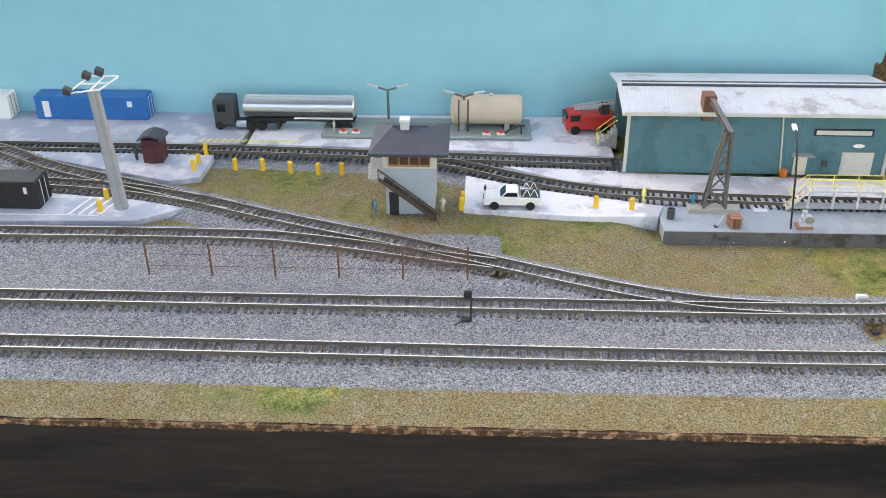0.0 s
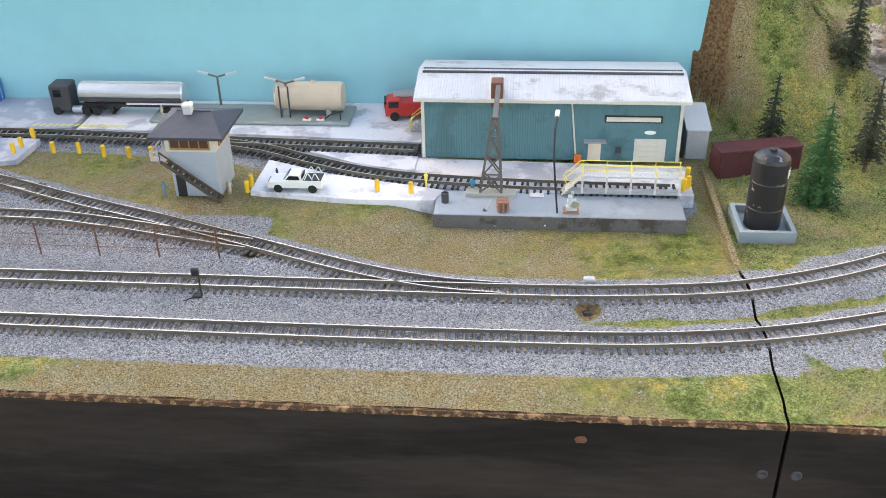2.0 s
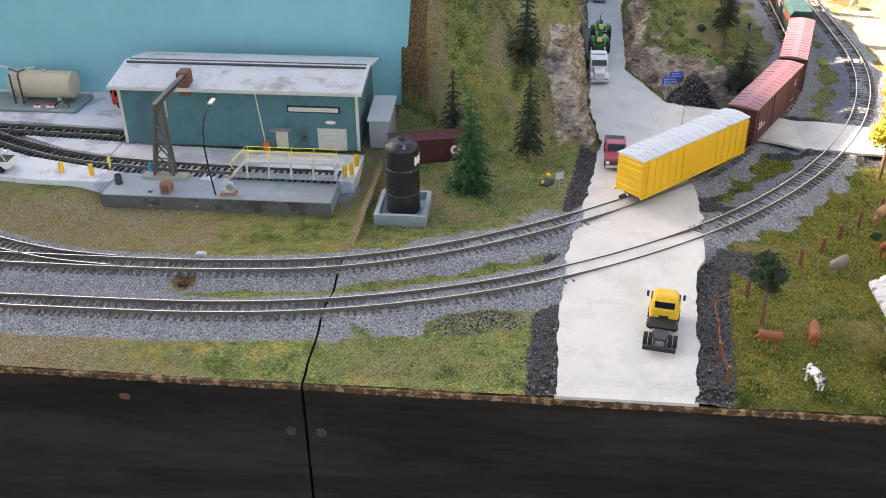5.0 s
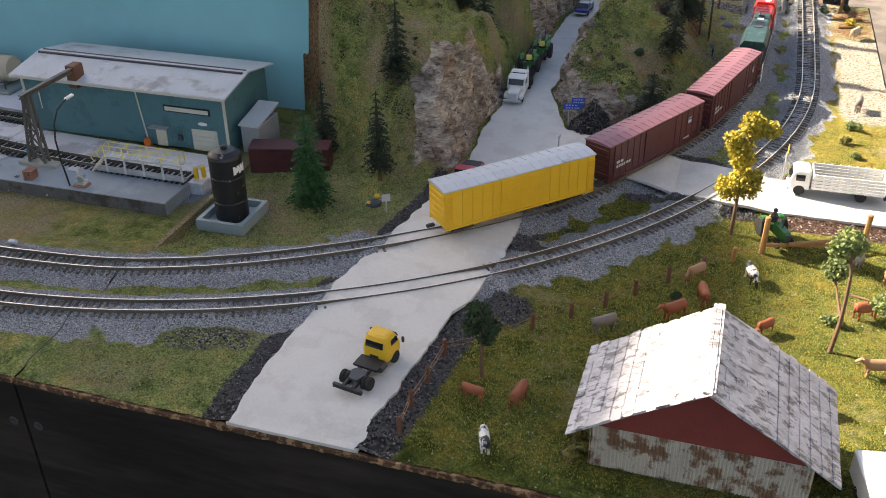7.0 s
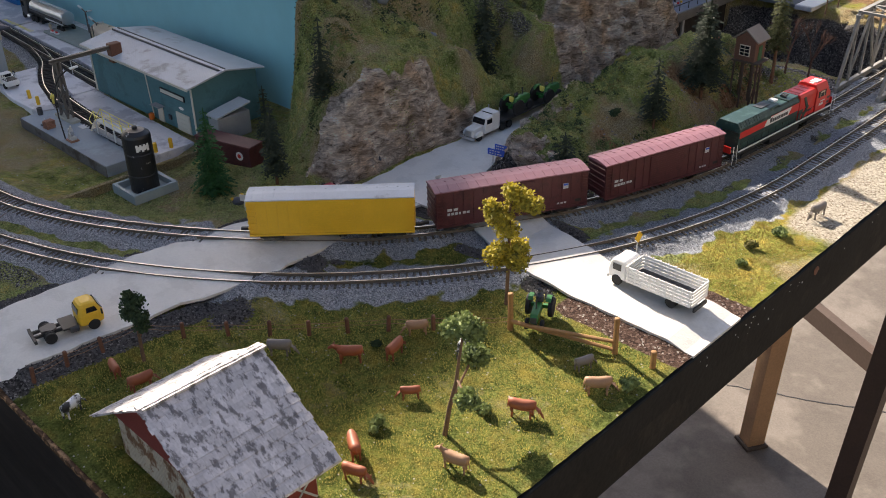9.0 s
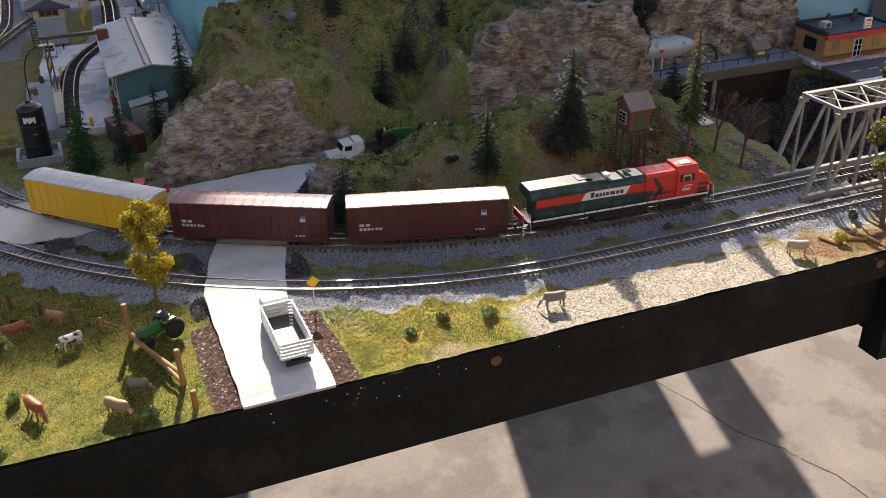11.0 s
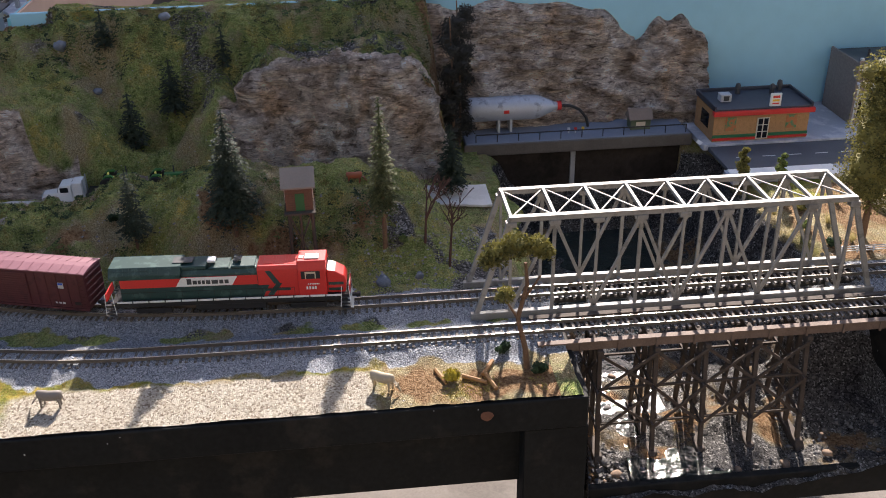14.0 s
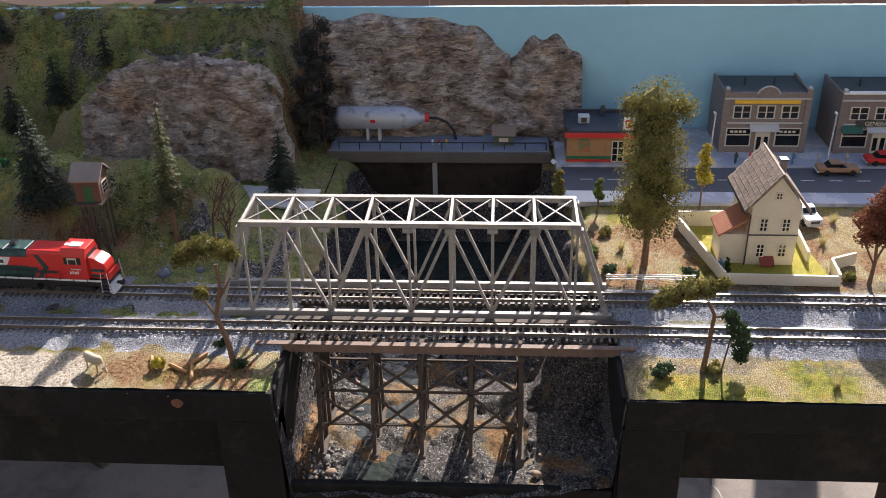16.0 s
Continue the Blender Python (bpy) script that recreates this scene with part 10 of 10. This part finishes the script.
def leaves_on(bm, centres, n, size, rng, shell=0.55):
    """Leaf flakes scattered in and on clumps: centres are (x, y, z, radius)."""
    tot = sum(c[3] ** 2 for c in centres)
    for cx, cy, cz, cr in centres:
        for _ in range(max(6, int(n * cr ** 2 / tot))):
            d = Vector((rng.gauss(0, 1), rng.gauss(0, 1), rng.gauss(0, 1))).normalized()
            k = cr * (shell + (1 - shell) * rng.random()) * (1 + 0.3 * noise.noise(d * 2.3 + Vector((cx, cy, cz)) * 90))
            p = Vector((cx, cy, cz)) + Vector((d.x, d.y, d.z * 0.85)) * k
            u = Vector((rng.gauss(0, 1), rng.gauss(0, 1), rng.gauss(0, 1))).normalized()
            w = u.orthogonal().normalized()
            s = size * rng.uniform(0.6, 1.4)
            v = [bm.verts.new(p + a * s * u + b * s * w) for a, b in ((-1, 0), (0, -0.8), (1, 0), (0, 0.8))]
            bm.faces.new(v)


def leafy(name, x, y, z, limbs, clumps, n, size, leaves, label, seed, r0=0.003, group=""):
    """limbs: lines of points with a radius at either end; clumps of flakes as the crown."""
    ob = thing(name, x, y, z, 0, label, "tree", group)
    rng = random.Random(seed)
    tb = BM()
    for pts, ra, rb in limbs:
        k = len(pts) - 1
        for i in range(k):
            rod(tb, pts[i], pts[i + 1], ra + (rb - ra) * i / k, ra + (rb - ra) * (i + 1) / k, 7)
    part("trunk", tb, P_BARK, ob)
    bm = BM()
    for c in clumps:
        blob(bm, c[:3], c[3] * 0.62, seed, (1, 1, 0.85), 0.6, 1)
    leaves_on(bm, clumps, n, size, rng)
    part("crown", bm, leaves, ob)
    return ob


# hill beside the yard
conifer(0.543, 0.998, land_z(0.543, 0.998), 0.098, 0.0165, L_PINE, "dark slender model spruce on the hillside", 3)
conifer(0.5715, 0.892, land_z(0.5715, 0.892), 0.118, 0.026, L_PINEBRIGHT, "bright green bushy model spruce by the tank", 4, 0.04)
conifer(0.633, 0.944, land_z(0.633, 0.944), 0.112, 0.0175, L_PINE, "dark model spruce at the hill's foot", 5, 0.18)
conifer(0.625, 1.033, land_z(0.625, 1.033), 0.112, 0.018, L_PINE, "slender dark green model spruce on the hill", 6)
conifer(0.655, 1.300, land_z(0.655, 1.300), 0.085, 0.023, L_PINE, "dark model spruce in the valley", 7)
conifer(0.610, 1.350, land_z(0.610, 1.350), 0.080, 0.022, L_PINE, "dark model spruce in the valley", 8)
conifer(0.560, 1.260, land_z(0.560, 1.260), 0.060, 0.015, L_PINE, "small dark model spruce on the hill", 9)
conifer(0.580, 1.420, land_z(0.580, 1.420), 0.060, 0.014, L_PINE, "thin dark model spruce beside the cliff", 10)
# ridge beside the railway
conifer(0.905, 1.165, land_z(0.905, 1.165), 0.072, 0.026, L_PINE, "dark model spruce at the ridge's end", 11)
conifer(0.910, 1.345, land_z(0.910, 1.345), 0.102, 0.020, L_PINE, "slender model spruce with a pale tip", 12, 0.22)
conifer(0.912, 1.455, land_z(0.912, 1.455), 0.152, 0.031, L_PINE, "tall dark model spruce with a lit crown", 13, 0.2)
conifer(0.932, 1.620, land_z(0.932, 1.620), 0.182, 0.0185, L_PINELIT, "tall slender model spruce in a sunlit olive colour", 14, 0.30)
conifer(0.760, 1.712, 0.004, 0.100, 0.024, L_PINE, "grey-green model spruce beside the gorge", 15, 0.15)
L_SMOKE = leaf_mat("smoky_dry_foliage", (0.020, 0.021, 0.019), (0.075, 0.074, 0.064))
for tx, ty, tz, th, tw, sd in ((0.640, 1.728, -0.002, 0.205, 0.021, 16), (0.598, 1.742, -0.002, 0.215, 0.018, 17)):
    rr_ = random.Random(sd)
    leafy("smoky_tree", tx, ty, tz, [([(0, 0, -0.002), (0.001, 0.002, th * 0.4), (0, -0.002, th)], 0.0024, 0.0008)],
          [(rr_.uniform(-0.5, 0.5) * tw, rr_.uniform(-0.7, 0.7) * tw, th * (0.16 + 0.052 * k), tw * rr_.uniform(0.55, 0.95)) for k in range(16)], 6500, 0.0013, L_SMOKE, "tall smoky dark feathery tree between the cliffs", sd)


# bare autumn shrub tree
def bare_tree(x, y, z, h, seed, label):
    ob = thing("bare_tree", x, y, z, 0, label, "tree")
    rng, bm = random.Random(seed), BM()

    def grow(p, d, l, r, k):
        q = p + d * l
        rod(bm, p, q, r, r * 0.7, 5, False)
        if k:
            for _ in range(3):
                e = (d + Vector((rng.uniform(-1, 1), rng.uniform(-1, 1), rng.uniform(-0.2, 0.6))) * 0.65).normalized()
                grow(q, e, l * rng.uniform(0.55, 0.8), r * 0.65, k - 1)
    grow(Vector((0, 0, 0)), Vector((0.02, 0.05, 1)).normalized(), h * 0.42, 0.0018, 4)
    part("crown", bm, P_TWIG, ob)
    return ob


P_TWIG = paint("red_brown_twig", (0.10, 0.05, 0.035), 0.85)
bare_tree(0.955, 1.690, land_z(0.955, 1.690), 0.085, 3, "bare red-brown shrub tree beside the gorge")
bare_tree(0.93, 1.665, land_z(0.93, 1.665), 0.070, 5, "bare dark shrub tree beside the gorge")
# yellow foam tree at the crossing
leafy("foam_tree", 1.017, 0.934, 0.001, [([(0, 0, -0.002), (0.001, 0.001, 0.045), (0.003, 0, 0.110)], 0.0022, 0.0012)],
      [(-0.009, -0.004, 0.052, 0.014), (0.009, 0.004, 0.050, 0.013), (0.002, 0.012, 0.060, 0.012), (0.002, -0.012, 0.066, 0.010), (0.014, 0.002, 0.064, 0.010), (0.0, 0, 0.082, 0.013), (-0.004, -0.008, 0.098, 0.014), (0.006, 0.010, 0.112, 0.015), (0.022, 0.012, 0.110, 0.010), (0.004, 0, 0.124, 0.010), (-0.012, -0.010, 0.106, 0.010)],
      4200, 0.0016, L_YELLOW, "tall thin tree with yellow foam foliage at the crossing", 41)
# clumped tree in the pasture
leafy("foam_tree", 1.107, 0.756, 0.001, [([(0, 0, -0.002), (0.003, 0.003, 0.026), (0.004, 0.010, 0.048), (0.004, 0.013, 0.066), (0.001, 0.022, 0.088)], 0.0022, 0.0010), ([(0.003, 0.004, 0.030), (-0.003, 0.030, 0.046), (-0.005, 0.039, 0.053)], 0.0012, 0.0008), ([(0.004, 0.011, 0.050), (0.020, 0.000, 0.054), (0.033, -0.009, 0.056)], 0.0011, 0.0007)],
      [(0.000, 0.024, 0.092, 0.0125), (-0.008, 0.018, 0.088, 0.010), (0.006, 0.030, 0.086, 0.010), (-0.005, 0.039, 0.056, 0.0115), (-0.001, 0.046, 0.050, 0.009), (0.033, -0.009, 0.058, 0.0105), (0.028, -0.003, 0.053, 0.008)], 2600, 0.0015, L_GREEN, "crooked thin tree with three green foam clumps", 42)
leafy("foam_tree", 0.838, 0.640, 0.001, [([(0, 0, -0.002), (-0.001, 0.001, 0.030), (-0.003, 0.003, 0.055)], 0.0020, 0.0010)],
      [(-0.004, 0.003, 0.058, 0.011), (0.006, 0.002, 0.048, 0.009), (-0.010, 0.0, 0.046, 0.008), (0.002, 0.004, 0.036, 0.008), (-0.006, 0, 0.066, 0.006)], 1500, 0.0014, L_GREENDARK, "small dark green tree beside the road", 43)
# bent trees at the gorge's edge
leafy("foam_tree", 1.150, 1.742, 0.001, [([(0, 0, -0.002), (0, -0.002, 0.020), (0.001, -0.010, 0.055), (0, -0.002, 0.090), (0, -0.004, 0.112)], 0.0032, 0.0014), ([(0.001, -0.010, 0.055), (0, -0.020, 0.072)], 0.0016, 0.0008), ([(0, -0.004, 0.075), (0, 0.010, 0.098)], 0.0014, 0.0008)],
      [(0, -0.028, 0.124, 0.014), (0, -0.012, 0.130, 0.015), (0, 0.006, 0.128, 0.013), (0, -0.038, 0.116, 0.010), (0, -0.022, 0.080, 0.010), (0.002, 0.014, 0.122, 0.009)], 2800, 0.0015, L_OLIVE, "bent bonsai-like tree with olive foliage at the gorge", 44)
leafy("foam_tree", 1.148, 2.209, 0.001, [([(0, 0, -0.002), (0, 0.002, 0.030), (0, 0.004, 0.062), (0, -0.004, 0.078)], 0.0030, 0.0014), ([(0, 0.004, 0.060), (0, 0.016, 0.062), (0, 0.024, 0.045)], 0.0014, 0.0008)],
      [(0, -0.040, 0.082, 0.013), (0, -0.022, 0.090, 0.014), (0, -0.006, 0.092, 0.012), (0, 0.008, 0.096, 0.009), (0, -0.052, 0.074, 0.008)], 2200, 0.0015, L_OLIVE, "windswept tree with olive foliage beside the track", 45)
leafy("hanging_bush", 1.150, 2.232, 0.001, [([(0, -0.006, 0.0), (0, 0, 0.05)], 0.001, 0.0008)], [(0, -0.004, 0.062, 0.009), (0, 0.004, 0.048, 0.012), (0, 0.010, 0.032, 0.011), (0, 0.010, 0.018, 0.009)], 1400, 0.0016, L_GREENDARK, "dark green foam foliage hanging from the bent tree", 46)
# ivy tree and others in town
leafy("ivy_tree", 0.939, 2.178, 0.001, [([(0, 0, -0.002), (0, 0.001, 0.06), (0, -0.004, 0.20)], 0.0045, 0.002)],
      [(0.0, -0.002 + 0.008 * math.sin(k * 2.2), 0.060 + k * 0.0138, 0.034 + 0.005 * math.sin(k * 1.3)) for k in range(11)] + [(0, 0.026, 0.195, 0.020), (0, -0.028, 0.198, 0.018), (0, 0.024, 0.10, 0.022), (0, -0.026, 0.075, 0.018)],
      15000, 0.0013, L_OLIVE, "tall column-shaped tree densely covered in ivy", 47)
for tx, ty, th, cm, lab, sd in ((0.790, 2.268, 0.095, L_YELLOW, "thin olive-yellow tree behind the garden wall", 50), (0.800, 2.345, 0.085, L_YELLOW, "thin olive-yellow tree behind the house", 51), (0.80, 2.083, 0.062, L_OLIVE, "slim green tree beside the gorge", 52), (0.800, 2.135, 0.05, L_GREEN, "slim green tree beside the path", 56)):
    leafy("thin_tree", tx, ty, 0.0, [([(0, 0, -0.002), (0.001, 0, th * 0.5), (0, 0, th * 0.9)], 0.0014, 0.0007)],
          [(0, 0.002 * (-1) ** k, th * (0.5 + 0.11 * k), th * (0.125 - 0.012 * k)) for k in range(5)], 1300, 0.0014, cm, lab, sd)
leafy("russet_tree", 0.976, 2.424, 0.001, [([(0, 0, -0.002), (0, 0.001, 0.03), (0, -0.004, 0.075)], 0.0028, 0.0012), ([(0, 0.001, 0.03), (0, 0.012, 0.06)], 0.0016, 0.0008), ([(0, 0, 0.025), (0, -0.014, 0.05)], 0.0014, 0.0008)],
      [(0, 0, 0.100, 0.018), (0, 0.012, 0.085, 0.018), (0, -0.014, 0.080, 0.018), (0, 0.002, 0.065, 0.018), (0, 0.014, 0.060, 0.014), (0, -0.012, 0.058, 0.014), (0, 0.004, 0.115, 0.012)], 3600, 0.0016, L_RUSSET, "russet autumn tree beside the garden wall", 53)
leafy("shrub", 0.962, 2.268, 0.001, [([(0, 0, 0), (0, 0, 0.006)], 0.001, 0.0006)], [(0, 0, 0.008, 0.005), (0, 0, 0.016, 0.0038), (0, 0, 0.022, 0.0022)], 260, 0.0012, L_GREENDARK, "small dark cone-shaped shrub by the house", 54)


# low bushes and tufts
def bush(x, y, z, r, leaves, label, seed):
    ob = thing("bush", x, y, z, 0, label, "bush", "low bushes")
    rng, bm = random.Random(seed), BM()
    cl_ = [(rng.uniform(-r, r) * 0.6, rng.uniform(-r, r) * 0.6, r * rng.uniform(0.3, 0.8), r * rng.uniform(0.45, 0.75)) for _ in range(5)]
    for c in cl_:
        blob(bm, c[:3], c[3] * 0.7, seed, rough=0.6)
    leaves_on(bm, cl_, 420, 0.0013, rng)
    part("foliage", bm, leaves, ob)
    return ob


for i, (bx, by, br_, bl_) in enumerate(((1.147, 1.157, 0.006, L_GREEN), (1.136, 1.195, 0.008, L_OLIVE), (1.148, 1.239, 0.009, L_GREEN), (1.165, 1.668, 0.010, L_YELLOW), (1.125, 1.722, 0.007, L_GREENDARK), (1.158, 1.752, 0.008, L_GREENDARK), (1.158, 2.168, 0.012, L_GREENDARK), (1.150, 2.219, 0.008, L_OLIVE),
                                        (1.180, 0.905, 0.009, L_GREEN), (1.062, 0.722, 0.008, L_GREEN), (1.110, 0.800, 0.008, L_GREEN), (0.928, 0.572, 0.010, L_OLIVE), (0.925, 0.590, 0.009, L_OLIVE), (1.100, 0.562, 0.013, L_OLIVE), (1.102, 0.598, 0.012, L_OLIVE),
                                        (0.975, 0.800, 0.005, L_GREENDARK), (0.87, 1.315, 0.008, L_GREENDARK), (0.845, 1.43, 0.007, L_GREEN), (0.91, 2.12, 0.009, L_GREEN), (0.955, 2.135, 0.010, L_GREENDARK), (0.968, 2.225, 0.010, L_GREENDARK), (0.86, 2.14, 0.008, L_OLIVE), (0.93, 1.64, 0.006, L_GREEN), (0.965, 2.405, 0.009, L_OLIVE))):
    bush(bx, by, land_z(bx, by) if by < 1.76 else 0.0, br_, bl_, "low foam bush on the turf" if i != 3 else "yellow foam bush among the logs", 60 + i)


def tuft(x, y, z, h, seed):
    rng, bm = random.Random(seed), BM()
    for _ in range(90):
        a, r, l = rng.uniform(0, 6.28), rng.uniform(0, 0.003), h * rng.uniform(0.6, 1.1)
        s = rng.uniform(0.1, 0.7)
        p = Vector((r * math.cos(a), r * math.sin(a), 0))
        q = p + Vector((math.cos(a) * l * s, math.sin(a) * l * s, l))
        w = Vector((-math.sin(a), math.cos(a), 0)) * 0.00035
        bm.faces.new([bm.verts.new(v) for v in (p - w, p + w, q)])
    return solid("grass_tuft", bm, M_STRAW, "dry straw-coloured grass tuft", "grass", group="dry tufts", m=pose(x, y, z))


M_STRAW = leaf_mat("straw", (0.30, 0.25, 0.10), (0.62, 0.54, 0.26))
for i, (tx, ty) in enumerate(((1.172, 2.330), (0.90, 2.155), (0.85, 2.19), (0.87, 2.10), (0.95, 2.16), (0.88, 2.40), (0.82, 2.43))):
    tuft(tx, ty, 0.0, 0.016, i)
# turf: short fibres over the grassy land, too many to count
rng = np.random.RandomState(9)
N = 270000
tx_, ty_ = rng.uniform(JOINT_X + 0.01, SIDE_X - 0.006, N), rng.uniform(FRONT_Y + 0.006, JOINT_Y0 - 0.01, N)
LX, LY, LZ = LAND2
ii, jj = land_at(tx_, ty_)
mk = masks_2(LX, LY, LZ)
free = (mk["grass"] - 0.8 * mk["rock"] > 0.35)[ii, jj] & (mk["ballast"] < 0.35)[ii, jj] & (mk["dark"] < 0.35)[ii, jj] & (on_road(LX, LY) < 0.2)[ii, jj] & (mk["sand"] < 0.3)[ii, jj] & (mk["mulch"] < 0.3)[ii, jj]
free &= ~((np.abs(tx_ - 1.012) < 0.078) & (np.abs(ty_ - 0.604) < 0.042))
px_, py_, pz_, dry_, lush_ = tx_[free], ty_[free], LZ[ii, jj][free], mk["dry"][ii, jj][free], mk["lush"][ii, jj][free] > 0.5
for name, pick, m, lab in (("turf", (dry_ < 0.5) & ~lush_, L_TURF, "short moss-green foam turf over the hills"), ("lush_turf", lush_, L_LUSH, "short olive-green turf fibres of the pasture"), ("dry_turf", (dry_ >= 0.5) & ~lush_, L_TURFDRY, "short yellow-green foam turf over the land")):
    x, y, z = px_[pick], py_[pick], pz_[pick]
    n = len(x)
    s = rng.uniform(0.0007, 0.0018, n) * (0.55 if name == "dry_turf" else 0.68)
    a = rng.uniform(0, 2 * np.pi, n)
    tri = []
    for k in range(4):
        b = a + k * np.pi / 2
        hgt = s * (1.1 if k == 0 else 0.25)
        tri.append(np.stack([x + s * np.cos(b), y + s * np.sin(b), z - 0.0002 + hgt * (k % 2)], 1))
    top = np.stack([x + 0.3 * s * np.cos(a * 3), y + 0.3 * s * np.sin(a * 3), z + 1.1 * s], 1)
    co = np.concatenate([np.stack(tri, 1), top[:, None]], 1).reshape(-1, 3)
    base = np.arange(n) * 5
    fc = np.concatenate([np.stack([base + k, base + (k + 1) % 4, base + 4], 1) for k in range(4)])
    if name == "lush_turf":
        # crossed upright fibres, which the low sun shines through
        co, n = [], 2 * n
        s = 0.75 * s
        for k in range(2):
            dx, dy, lx, ly = 0.62 * s * np.cos(a + k * 1.6), 0.62 * s * np.sin(a + k * 1.6), 0.8 * s * np.cos(a * 5 + k), 0.8 * s * np.sin(a * 5 + k)
            co.append(np.stack([np.stack([x - dx, y - dy, z - 0.0003], 1), np.stack([x + dx, y + dy, z - 0.0003], 1), np.stack([x + lx, y + ly, z + 1.9 * s], 1)], 1))
        co = np.concatenate(co).reshape(-1, 3)
        fc = np.arange(n * 3).reshape(-1, 3)
    me = bpy.data.meshes.new(name)
    me.from_pydata(co.tolist(), [], fc.tolist())
    me.materials.append(m)
    tagged(new(name, me), lab, "grass", kind="stuff")

# ---- weeds on the slopes and loose cinders by the roads ----
def scatter(name, x, y, z, s, rng, material, label, category, tall=1.1):
    """Small five-cornered flakes in one mesh."""
    n = len(x)
    a = rng.uniform(0, 2 * np.pi, n)
    ring = [np.stack([x + s * np.cos(a + k * np.pi / 2), y + s * np.sin(a + k * np.pi / 2), z - 0.0003 + 0.3 * s * (k % 2)], 1) for k in range(4)]
    top = np.stack([x + 0.4 * s * np.cos(a * 3), y + 0.4 * s * np.sin(a * 3), z + tall * s], 1)
    co = np.concatenate([np.stack(ring, 1), top[:, None]], 1).reshape(-1, 3)
    base = np.arange(n) * 5
    fc = np.concatenate([np.stack([base + k, base + (k + 1) % 4, base + 4], 1) for k in range(4)])
    me = bpy.data.meshes.new(name)
    me.from_pydata(co.tolist(), [], fc.tolist())
    me.materials.append(material)
    return tagged(new(name, me), label, category, kind="stuff")


rng = np.random.RandomState(21)
wx_, wy_ = rng.uniform(JOINT_X + 0.03, 1.0, 6000), rng.uniform(0.93, JOINT_Y0 - 0.02, 6000)
wi_, wj_ = land_at(wx_, wy_)
ok_ = (LZ[wi_, wj_] > 0.02) & (mk["rock"][wi_, wj_] < 0.4) & (fbm(wx_, wy_, 9, 3, 26) > -0.1)
wx_, wy_ = wx_[ok_][:1600], wy_[ok_][:1600]
for name, part_of, m, lab in (("weeds", 0, L_GREENDARK, "dark green weed clumps on the hill slopes"), ("moss", 1, L_GREEN, "green foam moss clumps on the hill slopes"), ("scrub", 2, L_OLIVE, "olive and dry scrub clumps on the hill slopes"), ("moss", 3, L_GREEN, "green foam moss clumps on the hill slopes")):
    cx_, cy_ = wx_[part_of::4], wy_[part_of::4]
    r_ = rng.uniform(0.0015, 0.0065, len(cx_))
    rep = 30
    qx = np.repeat(cx_, rep) + np.repeat(r_, rep) * rng.normal(0, 0.55, len(cx_) * rep)
    qy = np.repeat(cy_, rep) + np.repeat(r_, rep) * rng.normal(0, 0.55, len(cx_) * rep)
    qi, qj = land_at(qx, qy)
    qz = LZ[qi, qj] + np.repeat(r_, rep) * rng.uniform(0, 0.55, len(qx))
    scatter(name, qx, qy, qz, rng.uniform(0.0006, 0.0013, len(qx)), rng, m, lab, "weeds")
rx_, ry_ = np.concatenate([rng.uniform(0.87, 1.0, 420), rng.uniform(0.86, 0.99, 260)]), np.concatenate([rng.uniform(1.60, 1.755, 420), rng.uniform(1.25, 1.60, 260)])
ri_, rj_ = land_at(rx_, ry_)
scatter("rubble", rx_, ry_, LZ[ri_, rj_], rng.uniform(0.0008, 0.0024, len(rx_)), rng, paint("grey_rubble", (0.33, 0.32, 0.32), 0.85, spread=0.6, scale=120), "loose grey rubble on the bank beside the gorge", "rubble", 0.8)
cx_, cy_ = rng.uniform(0.64, 1.12, 60000), rng.uniform(FRONT_Y + 0.01, 1.13, 60000)
ci_, cj_ = land_at(cx_, cy_)
ok_ = (mk["dark"][ci_, cj_] > 0.42) & (on_road(LX, LY)[ci_, cj_] < 0.3)
scatter("cinders", cx_[ok_], cy_[ok_], LZ[ci_, cj_][ok_], rng.uniform(0.0006, 0.0016, int(ok_.sum())), rng, paint("loose_cinders", (0.115, 0.11, 0.112), 0.8, spread=0.6, scale=300), "loose black cinders heaped beside the road", "cinders", 1.3)


# ---- true size ----
# The plan above is drawn at 1:87; the railway is 1:160.
UNIT = Matrix.Scale(0.5455, 4)
for _ob in list(scene.objects):
    if _ob.parent is None and _ob.type not in {"CAMERA", "LIGHT"}:
        _ob.matrix_basis = UNIT @ _ob.matrix_basis
